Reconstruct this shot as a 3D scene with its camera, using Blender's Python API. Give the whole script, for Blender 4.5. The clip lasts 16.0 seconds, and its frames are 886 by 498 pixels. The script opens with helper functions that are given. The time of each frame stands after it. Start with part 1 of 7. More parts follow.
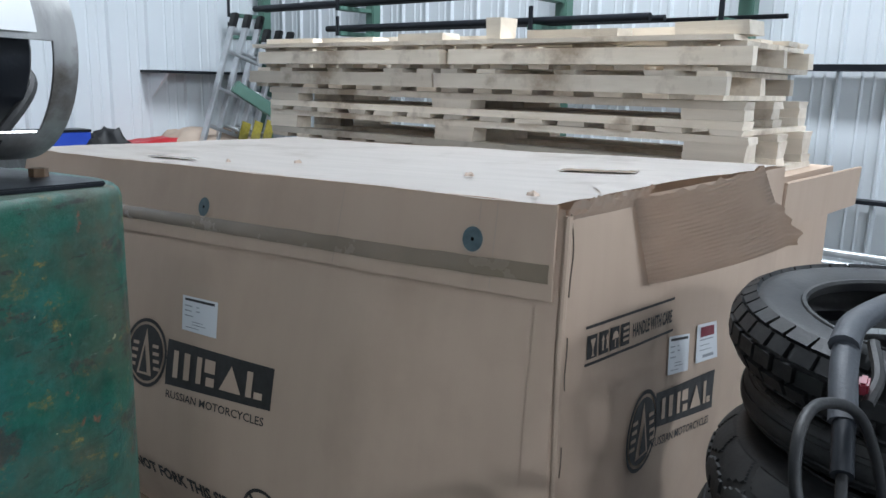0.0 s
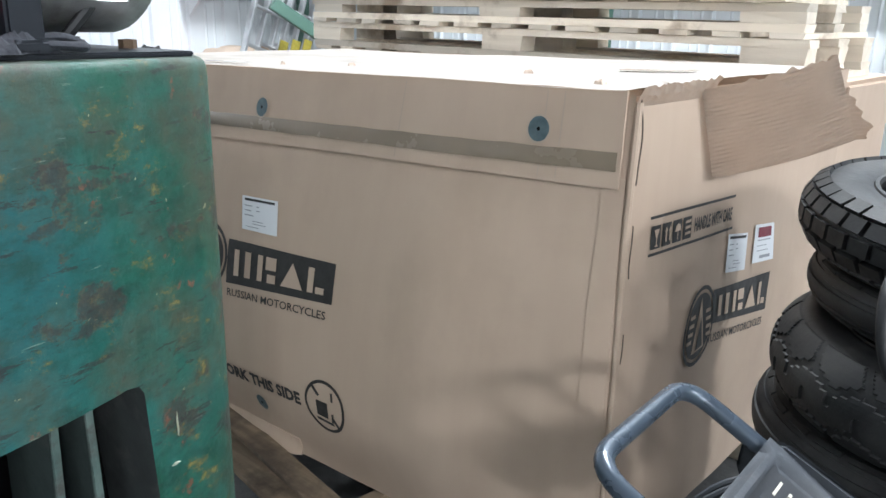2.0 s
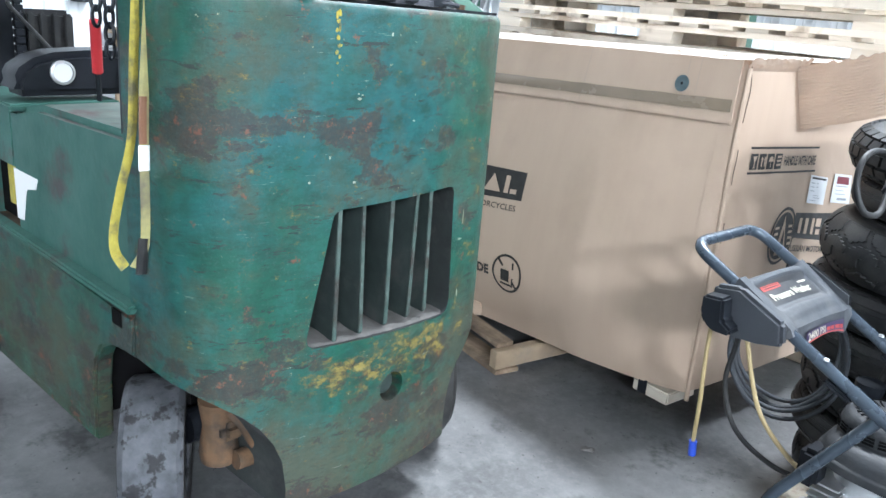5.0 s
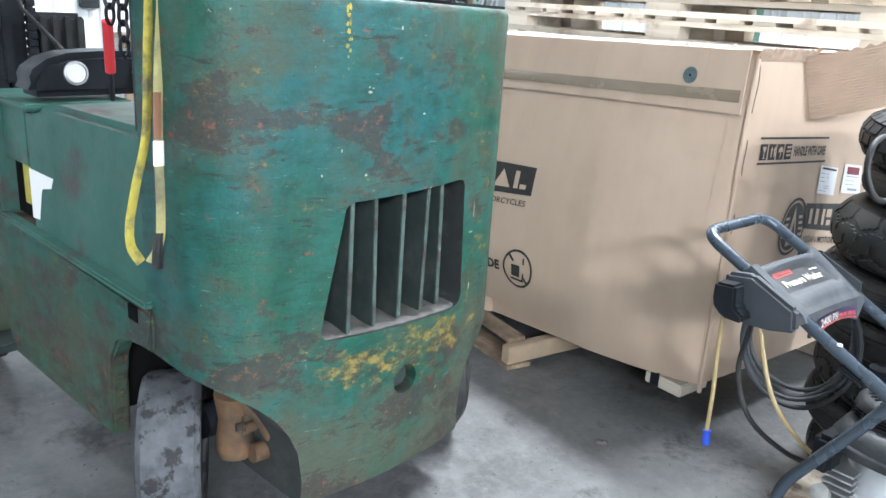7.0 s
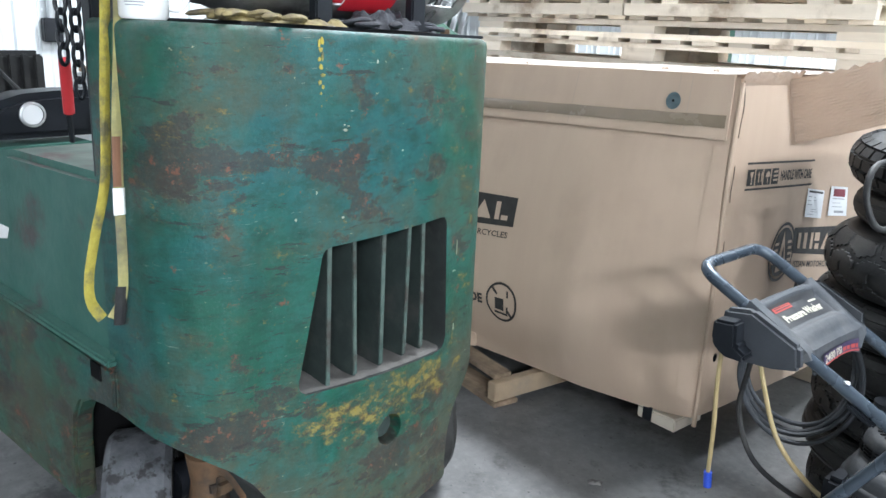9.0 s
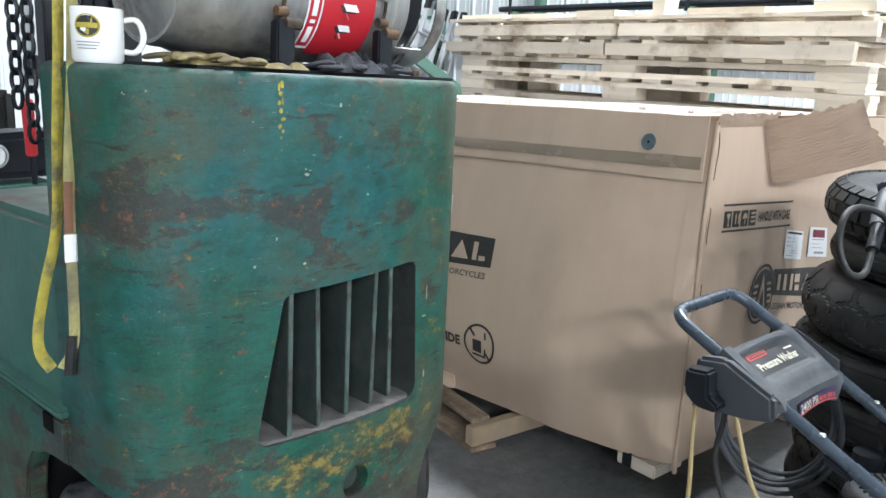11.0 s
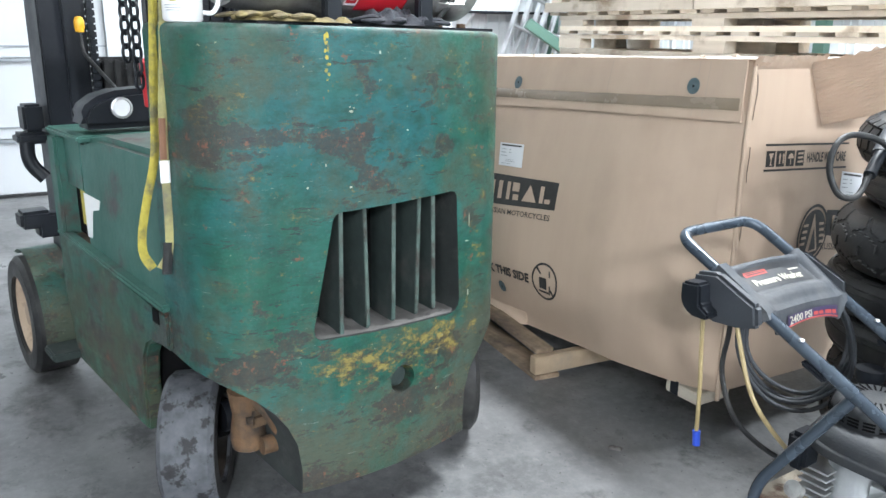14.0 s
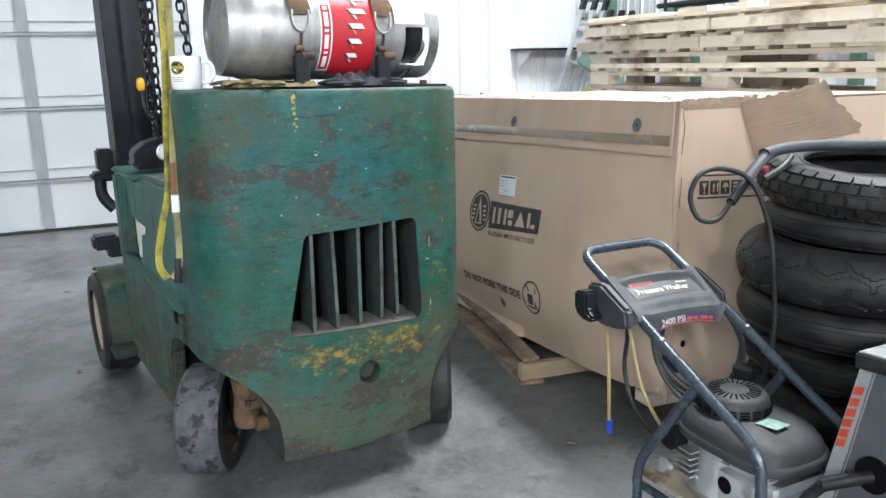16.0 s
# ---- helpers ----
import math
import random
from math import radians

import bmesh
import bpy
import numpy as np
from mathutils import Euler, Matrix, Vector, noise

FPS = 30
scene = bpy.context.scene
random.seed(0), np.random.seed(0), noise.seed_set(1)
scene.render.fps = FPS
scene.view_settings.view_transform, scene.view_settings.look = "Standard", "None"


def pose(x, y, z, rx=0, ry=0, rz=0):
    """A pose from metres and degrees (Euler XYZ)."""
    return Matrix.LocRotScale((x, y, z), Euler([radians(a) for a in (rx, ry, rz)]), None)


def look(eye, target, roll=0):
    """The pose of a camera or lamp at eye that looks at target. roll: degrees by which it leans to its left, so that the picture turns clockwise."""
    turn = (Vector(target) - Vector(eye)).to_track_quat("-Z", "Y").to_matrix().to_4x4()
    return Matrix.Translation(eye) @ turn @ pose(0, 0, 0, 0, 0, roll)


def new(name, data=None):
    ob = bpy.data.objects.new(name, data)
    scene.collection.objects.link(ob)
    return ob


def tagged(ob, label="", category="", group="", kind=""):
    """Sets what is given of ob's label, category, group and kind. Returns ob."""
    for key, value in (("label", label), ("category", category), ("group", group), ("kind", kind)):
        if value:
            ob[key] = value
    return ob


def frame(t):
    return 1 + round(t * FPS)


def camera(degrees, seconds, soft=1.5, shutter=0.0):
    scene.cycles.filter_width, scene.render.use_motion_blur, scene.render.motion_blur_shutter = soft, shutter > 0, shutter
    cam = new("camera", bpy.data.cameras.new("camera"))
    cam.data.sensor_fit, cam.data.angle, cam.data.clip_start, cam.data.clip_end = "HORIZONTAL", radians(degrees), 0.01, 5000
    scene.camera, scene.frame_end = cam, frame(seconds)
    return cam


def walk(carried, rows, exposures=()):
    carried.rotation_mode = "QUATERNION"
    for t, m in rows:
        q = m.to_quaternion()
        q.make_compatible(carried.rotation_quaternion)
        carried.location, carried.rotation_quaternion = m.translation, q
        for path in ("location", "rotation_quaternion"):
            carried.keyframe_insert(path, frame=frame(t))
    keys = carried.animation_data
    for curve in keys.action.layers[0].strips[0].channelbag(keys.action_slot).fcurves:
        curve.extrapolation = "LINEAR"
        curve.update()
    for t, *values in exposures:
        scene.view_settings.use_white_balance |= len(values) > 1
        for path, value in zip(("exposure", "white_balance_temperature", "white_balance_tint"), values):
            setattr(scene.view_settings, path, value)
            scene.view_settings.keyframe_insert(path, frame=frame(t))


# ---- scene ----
cam = camera(58.7, 16.0)
EXPO = [(0, -0.78, 6000, 10), (0.5, -0.71, 6050, 10), (1, -0.45, 6300, 10), (1.5, -0.08, 6300, 10), (2.5, 0.13, 6250, 10), (3.0, 0.35, 6150, 10), (3.5, 0.52, 6050, 10), (4, 0.47, 6050, 10), (4.5, 0.71, 6050, 10), (7, 0.73, 6250, 10), (8.5, 0.59, 6350, 10), (9, 0.4, 6300, 10), (9.7, 0.32, 6300, 10), (11.8, -0.08, 6450, 10), (12, -0.12, 6450, 10), (12.5, 0.01, 6500, 10), (13, 0.27, 6500, 10), (13.5, 0.47, 6450, 10), (14, 0.57, 6400, 10), (14.5, 0.52, 6400, 10), (15, 0.41, 6450, 10), (15.5, 0.52, 6450, 10), (16, 0.1, 6550, 10)]
PATH = [
    (0, (0.7, -1.146, 1.339), (-0.565, 0.348, 0.926), 1.3),
    (0.5, (0.696, -1.164, 1.326), (-0.598, 0.299, 0.893), 0.8),
    (1, (0.662, -1.172, 1.304), (-0.617, 0.281, 0.802), 1.2),
    (1.5, (0.632, -1.173, 1.279), (-0.643, 0.261, 0.714), 1.3),
    (2, (0.674, -1.216, 1.267), (-0.615, 0.198, 0.683), 1.1),
    (2.5, (0.78, -1.324, 1.252), (-0.555, 0.034, 0.64), 1.5),
    (3, (0.929, -1.443, 1.236), (-0.453, -0.131, 0.627), 1.3),
    (3.5, (0.961, -1.595, 1.227), (-0.449, -0.306, 0.632), 1.3),
    (4, (1.022, -1.783, 1.229), (-0.403, -0.517, 0.625), 3.1),
    (4.5, (1.106, -1.888, 1.23), (-0.325, -0.631, 0.619), 4.9),
    (4.7, (1.168, -1.926, 1.231), (-0.294, -0.704, 0.624), 5.3),
    (6.8, (1.27, -1.998, 1.21), (-0.26, -0.855, 0.615), 3.5),
    (7, (1.216, -1.968, 1.21), (-0.287, -0.79, 0.614), 3.7),
    (7.5, (1.136, -1.942, 1.211), (-0.353, -0.748, 0.615), 3.6),
    (8, (1.118, -1.938, 1.219), (-0.376, -0.743, 0.637), 3.1),
    (8.5, (1.12, -1.941, 1.225), (-0.379, -0.739, 0.67), 3.0),
    (9, (1.13, -1.919, 1.222), (-0.351, -0.687, 0.684), 2.5),
    (9.5, (1.129, -1.906, 1.226), (-0.341, -0.643, 0.733), 2.4),
    (9.7, (1.134, -1.906, 1.226), (-0.344, -0.645, 0.753), 2.1),
    (11.8, (1.113, -1.826, 1.244), (-0.376, -0.563, 0.795), 2.9),
    (12, (1.108, -1.861, 1.23), (-0.357, -0.57, 0.796), 2.5),
    (12.5, (1.125, -1.869, 1.219), (-0.34, -0.59, 0.755), 2.0),
    (13, (1.205, -1.89, 1.206), (-0.322, -0.689, 0.732), 1.1),
    (13.5, (1.369, -1.877, 1.203), (-0.244, -0.808, 0.699), 1.1),
    (14, (1.476, -1.817, 1.202), (-0.192, -0.85, 0.67), 0.6),
    (14.5, (1.543, -1.665, 1.205), (-0.215, -0.871, 0.676), -0.2),
    (15, (1.665, -1.578, 1.222), (-0.086, -0.788, 0.663), 0.1),
    (15.5, (1.867, -1.571, 1.249), (0.098, -0.802, 0.718), -0.8),
    (16, (2.019, -1.631, 1.275), (0.219, -0.892, 0.813), -1.2),
]
walk(cam, [(t, look(eye, target, roll)) for t, eye, target, roll in PATH], EXPO)

# ---------------------------------------------------------------- light

world = bpy.data.worlds.new("world")
world.use_nodes = True
world.node_tree.nodes["Background"].inputs[0].default_value = (0.9, 0.95, 1, 1)
world.node_tree.nodes["Background"].inputs[1].default_value = 0.05
scene.world = world


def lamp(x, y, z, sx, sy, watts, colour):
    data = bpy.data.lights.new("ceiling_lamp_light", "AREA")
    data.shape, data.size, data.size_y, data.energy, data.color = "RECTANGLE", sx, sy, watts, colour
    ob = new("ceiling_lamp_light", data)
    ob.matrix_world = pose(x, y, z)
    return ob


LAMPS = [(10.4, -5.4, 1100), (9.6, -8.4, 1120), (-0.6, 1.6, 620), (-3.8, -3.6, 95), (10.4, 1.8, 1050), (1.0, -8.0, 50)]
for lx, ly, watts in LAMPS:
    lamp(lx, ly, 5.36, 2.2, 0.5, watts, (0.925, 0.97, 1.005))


# ---------------------------------------------------------------- materials
def nodes_of(name):
    m = bpy.data.materials.new(name)
    m.use_nodes = True
    return m, m.node_tree.nodes, m.node_tree.links, m.node_tree.nodes["Principled BSDF"]


def noise_node(nt, links, vec, scale, detail=4.0, rough=0.55, stretch=None):
    n = nt.new("ShaderNodeTexNoise")
    n.inputs["Scale"].default_value, n.inputs["Detail"].default_value, n.inputs["Roughness"].default_value = scale, detail, rough
    if stretch:
        mp = nt.new("ShaderNodeMapping")
        mp.inputs["Scale"].default_value = stretch
        links.new(vec, mp.inputs[0])
        vec = mp.outputs[0]
    links.new(vec, n.inputs["Vector"])
    return n.outputs["Fac"]


def ramp(nt, links, fac, lo, hi):
    r = nt.new("ShaderNodeMapRange")
    r.inputs["From Min"].default_value, r.inputs["From Max"].default_value = lo, hi
    links.new(fac, r.inputs["Value"])
    return r.outputs[0]


def mix(nt, links, fac, a, b):
    n = nt.new("ShaderNodeMix")
    n.data_type = "RGBA"
    if isinstance(fac, float):
        n.inputs[0].default_value = fac
    else:
        links.new(fac, n.inputs[0])
    for socket, value in ((n.inputs[6], a), (n.inputs[7], b)):
        if isinstance(value, tuple):
            socket.default_value = (*value, 1)
        else:
            links.new(value, socket)
    return n.outputs[2]


def surf(name, c1, c2, scale=6.0, rough=0.5, metal=0.0, bump=0.15, bscale=80.0, stain=None, sscale=1.5, slo=0.55, shi=0.7, stretch=None, rvar=0.15, per=0.0, coat=0.0, spec=0.5):
    """A surface of two tones at one scale, stains at another, grain as relief and an uneven gloss."""
    m, nt, links, b = nodes_of(name)
    vec = nt.new("ShaderNodeTexCoord").outputs["Object"]
    f = ramp(nt, links, noise_node(nt, links, vec, scale, stretch=stretch), 0.3, 0.7)
    col = mix(nt, links, f, c1, c2)
    if stain:
        g = ramp(nt, links, noise_node(nt, links, vec, sscale, 6.0, 0.65), slo, shi)
        col = mix(nt, links, g, col, stain)
    if per:
        info = nt.new("ShaderNodeObjectInfo")
        hsv = nt.new("ShaderNodeHueSaturation")
        links.new(ramp_to(nt, links, info.outputs["Random"], 1 - per, 1 + per), hsv.inputs["Value"])
        links.new(col, hsv.inputs["Color"])
        col = hsv.outputs[0]
    links.new(col, b.inputs["Base Color"])
    b.inputs["Metallic"].default_value = metal
    b.inputs["Coat Weight"].default_value = coat
    b.inputs["Specular IOR Level"].default_value = spec
    links.new(ramp_to(nt, links, noise_node(nt, links, vec, scale * 2.3), max(0.03, rough - rvar), min(1, rough + rvar)), b.inputs["Roughness"])
    if bump:
        bn = nt.new("ShaderNodeBump")
        bn.inputs["Strength"].default_value, bn.inputs["Distance"].default_value = bump, 0.004
        links.new(noise_node(nt, links, vec, bscale, stretch=stretch), bn.inputs["Height"])
        links.new(bn.outputs[0], b.inputs["Normal"])
    return m


def ramp_to(nt, links, fac, lo, hi):
    r = nt.new("ShaderNodeMapRange")
    r.inputs["To Min"].default_value, r.inputs["To Max"].default_value = lo, hi
    links.new(fac, r.inputs["Value"])
    return r.outputs[0]


def old_paint():
    """Worn green machine paint: two greens, rust and primer patches, yellow chips and pale scratches."""
    m, nt, links, b = nodes_of("worn_green_paint")
    vec = nt.new("ShaderNodeTexCoord").outputs["Object"]
    sep = nt.new("ShaderNodeSeparateXYZ")
    links.new(vec, sep.inputs[0])

    def zone(axis, centre, half, soft):
        """1 within half of the centre along an axis, fading over soft."""
        d = nt.new("ShaderNodeMath")
        d.operation = "SUBTRACT"
        links.new(sep.outputs[axis], d.inputs[0])
        d.inputs[1].default_value = centre
        a = nt.new("ShaderNodeMath")
        a.operation = "ABSOLUTE"
        links.new(d.outputs[0], a.inputs[0])
        r = nt.new("ShaderNodeMapRange")
        r.inputs["From Min"].default_value, r.inputs["From Max"].default_value = half + soft, half
        links.new(a.outputs[0], r.inputs["Value"])
        return r.outputs[0]

    def times(a, b, op="MULTIPLY"):
        n = nt.new("ShaderNodeMath")
        n.operation = op
        links.new(a, n.inputs[0])
        if isinstance(b, float):
            n.inputs[1].default_value = b
        else:
            links.new(b, n.inputs[1])
        return n.outputs[0]

    def boosted(noise_fac, spots, gain):
        """Noise raised round chosen places of the casting, given as v, z, half width, half height."""
        out = noise_fac
        for v, z, hv, hz in spots:
            out = times(out, times(times(zone(1, v, hv * 0.4, hv), zone(2, z, hz * 0.4, hz)), gain), "ADD")
        return out

    # blue-green where the paint is sound, yellower green round it, cloudy at two sizes
    sound = times(zone(1, 0.14, 0.10, 0.30), zone(2, 0.98, 0.08, 0.34))
    tint = ramp(nt, links, times(noise_node(nt, links, vec, 2.4, 4.0), times(sound, 0.22), "ADD"), 0.44, 0.68)
    col = mix(nt, links, tint, (0.008, 0.074, 0.047), (0.008, 0.081, 0.082))
    wash = ramp(nt, links, noise_node(nt, links, vec, 9.0, 6.0, 0.62, stretch=(1, 1, 0.45)), 0.42, 0.72)
    col = mix(nt, links, times(wash, 0.55), col, (0.028, 0.122, 0.112))
    mott = ramp(nt, links, noise_node(nt, links, vec, 21.0, 6.0, 0.66, stretch=(0.6, 0.6, 1.3)), 0.48, 0.66)
    col = mix(nt, links, times(mott, 0.70), col, (0.008, 0.038, 0.027))
    # olive and grey dirt, thick low down and over the round corner
    low = ramp(nt, links, sep.outputs[2], 0.58, 0.16)
    side = times(zone(1, -0.40, 0.03, 0.05), 0.07)
    grimen = times(times(noise_node(nt, links, vec, 4.2, 9.0, 0.70), times(low, 0.15), "ADD"), side, "ADD")
    grime = ramp(nt, links, grimen, 0.50, 0.66)
    col = mix(nt, links, times(grime, 0.80), col, (0.062, 0.062, 0.040))
    # maroon-brown bare patches in a few places, smaller ones elsewhere
    spots = [(0.085, 0.945, 0.08, 0.055), (0.43, 0.965, 0.07, 0.09), (0.25, 0.982, 0.17, 0.022), (-0.21, 0.932, 0.04, 0.03), (0.06, 1.03, 0.03, 0.16), (-0.09, 0.91, 0.09, 0.03), (-0.20, 0.92, 0.05, 0.04), (0.03, 0.83, 0.08, 0.03),
             (0.39, 0.50, 0.06, 0.16), (0.28, 0.41, 0.20, 0.045), (-0.02, 0.20, 0.16, 0.10), (-0.20, 0.30, 0.12, 0.08), (-0.13, 1.06, 0.05, 0.05), (0.40, 1.10, 0.05, 0.10),
             (-0.48, 1.00, 0.05, 0.14), (-0.48, 0.80, 0.05, 0.08), (-0.47, 0.62, 0.05, 0.10)]
    rn = noise_node(nt, links, vec, 8.5, 9.0, 0.735, stretch=(0.65, 0.65, 1.15))
    rustn = times(boosted(rn, spots, 0.078), times(low, 0.06), "ADD")
    edge = ramp(nt, links, rustn, 0.570, 0.586)
    flick = ramp(nt, links, noise_node(nt, links, vec, 60.0, 5.0, 0.7), 0.50, 0.56)
    col = mix(nt, links, times(times(edge, flick), 0.55), col, (0.105, 0.088, 0.042))
    rust = ramp(nt, links, rustn, 0.580, 0.612)
    col = mix(nt, links, times(rust, 0.70), col, (0.034, 0.024, 0.025))
    # thin level streaks, red oxide, yellow undercoat, pale scratches and specks
    fine = ramp(nt, links, noise_node(nt, links, vec, 26.0, 8.0, 0.74, stretch=(0.30, 0.30, 1.7)), 0.592, 0.612)
    col = mix(nt, links, times(fine, 0.80), col, (0.026, 0.021, 0.021))
    # hair cracks, most of them level, where the film has lifted
    lifted = ramp(nt, links, noise_node(nt, links, vec, 6.0, 4.0, 0.6), 0.48, 0.58)
    crack = ramp(nt, links, noise_node(nt, links, vec, 62.0, 8.0, 0.80, stretch=(0.25, 0.25, 1.5)), 0.60, 0.62)
    col = mix(nt, links, times(times(crack, lifted), 0.85), col, (0.015, 0.014, 0.014))
    red = ramp(nt, links, times(noise_node(nt, links, vec, 16.0, 8.0, 0.74), times(rust, 0.055), "ADD"), 0.635, 0.68)
    col = mix(nt, links, times(red, 0.85), col, (0.175, 0.062, 0.036))
    pn = noise_node(nt, links, vec, 19.0, 10.0, 0.78, stretch=(0.8, 0.8, 1.3))
    warm = times(times(zone(2, 0.375, 0.03, 0.07), zone(1, -0.05, 0.19, 0.12)), 0.115)
    warms = [(-0.27, 1.02, 0.06, 0.16), (-0.36, 0.66, 0.06, 0.30), (-0.49, 0.90, 0.05, 0.30)]
    chipn = times(boosted(pn, warms, 0.034), warm, "ADD")
    ochre = ramp(nt, links, chipn, 0.592, 0.645)
    col = mix(nt, links, times(ochre, 0.72), col, (0.135, 0.098, 0.028))
    chip = ramp(nt, links, chipn, 0.650, 0.690)
    col = mix(nt, links, times(chip, 0.85), col, (0.235, 0.185, 0.05))
    scr = ramp(nt, links, noise_node(nt, links, vec, 22.0, 8.0, 0.78, stretch=(0.35, 0.35, 3.6)), 0.63, 0.665)
    col = mix(nt, links, times(scr, 0.8), col, (0.22, 0.25, 0.20))
    speck = ramp(nt, links, noise_node(nt, links, vec, 46.0, 4.0, 0.7), 0.69, 0.72)
    col = mix(nt, links, times(speck, 0.9), col, (0.30, 0.28, 0.17))
    rim = times(ramp(nt, links, sep.outputs[2], 1.204, 1.222), ramp(nt, links, noise_node(nt, links, vec, 24.0, 6.0, 0.7), 0.42, 0.55))
    col = mix(nt, links, times(rim, 0.45), col, (0.10, 0.095, 0.085))
    # fine level brush marks and dirt in the pores
    brush = ramp(nt, links, noise_node(nt, links, vec, 75.0, 6.0, 0.75, stretch=(0.45, 0.45, 1.3)), 0.48, 0.66)
    col = mix(nt, links, times(brush, 0.36), col, (0.012, 0.026, 0.023))
    pore = ramp(nt, links, noise_node(nt, links, vec, 130.0, 3.0, 0.6), 0.58, 0.66)
    col = mix(nt, links, times(pore, 0.22), col, (0.06, 0.11, 0.095))
    links.new(col, b.inputs["Base Color"])
    links.new(ramp_to(nt, links, grime, 0.42, 0.68), b.inputs["Roughness"])
    bn = nt.new("ShaderNodeBump")
    b.inputs["Specular IOR Level"].default_value = 0.32
    bn.inputs["Strength"].default_value, bn.inputs["Distance"].default_value = 0.55, 0.004
    links.new(noise_node(nt, links, vec, 45.0, 8.0, 0.75), bn.inputs["Height"])
    links.new(bn.outputs[0], b.inputs["Normal"])
    return m


def old_concrete():
    """Sealed workshop concrete: cloudy trowel marks, pale dust, dark oil spots and fine scuffs."""
    m, nt, links, b = nodes_of("sealed_concrete")
    vec = nt.new("ShaderNodeTexCoord").outputs["Object"]
    cloud = ramp(nt, links, noise_node(nt, links, vec, 1.7, 8.0, 0.62), 0.33, 0.67)
    col = mix(nt, links, cloud, (0.064, 0.066, 0.068), (0.148, 0.151, 0.154))
    trowel = ramp(nt, links, noise_node(nt, links, vec, 5.5, 8.0, 0.68, stretch=(1.0, 0.75, 1)), 0.47, 0.63)
    dim = nt.new("ShaderNodeMath")
    dim.operation = "MULTIPLY"
    dim.inputs[1].default_value = 0.55
    links.new(trowel, dim.inputs[0])
    col = mix(nt, links, dim.outputs[0], col, (0.185, 0.188, 0.188))
    oil = ramp(nt, links, noise_node(nt, links, vec, 3.7, 9.0, 0.7), 0.545, 0.63)
    col = mix(nt, links, oil, col, (0.048, 0.049, 0.050))
    scuff = ramp(nt, links, noise_node(nt, links, vec, 16.0, 8.0, 0.78, stretch=(0.7, 1.2, 1)), 0.58, 0.72)
    col = mix(nt, links, scuff, col, (0.20, 0.20, 0.197))
    grit = ramp(nt, links, noise_node(nt, links, vec, 34.0, 8.0, 0.75), 0.46, 0.70)
    dull = nt.new("ShaderNodeMath")
    dull.operation = "MULTIPLY"
    dull.inputs[1].default_value = 0.45
    links.new(grit, dull.inputs[0])
    col = mix(nt, links, dull.outputs[0], col, (0.21, 0.212, 0.21))
    spot = ramp(nt, links, noise_node(nt, links, vec, 48.0, 4.0, 0.6), 0.65, 0.69)
    col = mix(nt, links, spot, col, (0.035, 0.035, 0.036))
    links.new(col, b.inputs["Base Color"])
    links.new(ramp_to(nt, links, cloud, 0.50, 0.27), b.inputs["Roughness"])
    bn = nt.new("ShaderNodeBump")
    bn.inputs["Strength"].default_value, bn.inputs["Distance"].default_value = 0.10, 0.004
    links.new(noise_node(nt, links, vec, 40.0, 8.0, 0.7), bn.inputs["Height"])
    links.new(bn.outputs[0], b.inputs["Normal"])
    return m


GREEN = old_paint()
CARD = surf("kraft_cardboard", (0.465, 0.347, 0.260), (0.50, 0.378, 0.285), 3.0, 0.72, bump=0.05, bscale=14, stain=(0.38, 0.28, 0.207), sscale=1.1, slo=0.5, shi=0.78, stretch=(4, 4, 0.5), rvar=0.1)
CARD_IN = surf("torn_cardboard_inside", (0.41, 0.32, 0.25), (0.49, 0.39, 0.31), 5.0, 0.85, bump=0.2, bscale=40, rvar=0.08)
# paler and greyer than the crate's sides
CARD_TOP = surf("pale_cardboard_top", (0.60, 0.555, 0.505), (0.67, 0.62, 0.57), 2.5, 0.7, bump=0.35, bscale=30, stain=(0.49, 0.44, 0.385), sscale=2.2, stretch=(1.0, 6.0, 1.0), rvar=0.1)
TAPE = surf("brown_packing_tape", (0.23, 0.18, 0.13), (0.28, 0.215, 0.155), 5.0, 0.26, bump=0.05, bscale=9, rvar=0.08, coat=0.25)
WOOD = surf("raw_pallet_pine", (0.63, 0.55, 0.445), (0.76, 0.68, 0.57), 5.0, 0.7, bump=0.25, bscale=45, stain=(0.34, 0.265, 0.19), sscale=3.0, slo=0.52, shi=0.66, stretch=(0.5, 5, 5), per=0.30)
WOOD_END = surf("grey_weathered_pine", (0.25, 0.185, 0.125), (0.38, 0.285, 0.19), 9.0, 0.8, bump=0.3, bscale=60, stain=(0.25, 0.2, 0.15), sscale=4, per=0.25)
SIDING = surf("white_steel_siding", (0.60, 0.635, 0.655), (0.65, 0.68, 0.70), 0.8, 0.42, bump=0.03, bscale=6, rvar=0.1)
DOORW = surf("white_door_panel", (0.43, 0.45, 0.465), (0.48, 0.50, 0.515), 1.0, 0.4, bump=0.02, bscale=30)
DOORRAIL = surf("grey_door_rail", (0.20, 0.22, 0.235), (0.26, 0.28, 0.295), 8.0, 0.5, bump=0.05)
STEEL = surf("galvanised_steel", (0.42, 0.44, 0.45), (0.52, 0.54, 0.55), 8.0, 0.38, 0.7, bump=0.05)
POSTG = surf("green_rack_steel", (0.07, 0.15, 0.115), (0.09, 0.175, 0.135), 4.0, 0.45, bump=0.05)
BLACKM = surf("black_steel", (0.006, 0.008, 0.011), (0.014, 0.016, 0.021), 7.0, 0.42, 0.0, bump=0.1, spec=0.28)
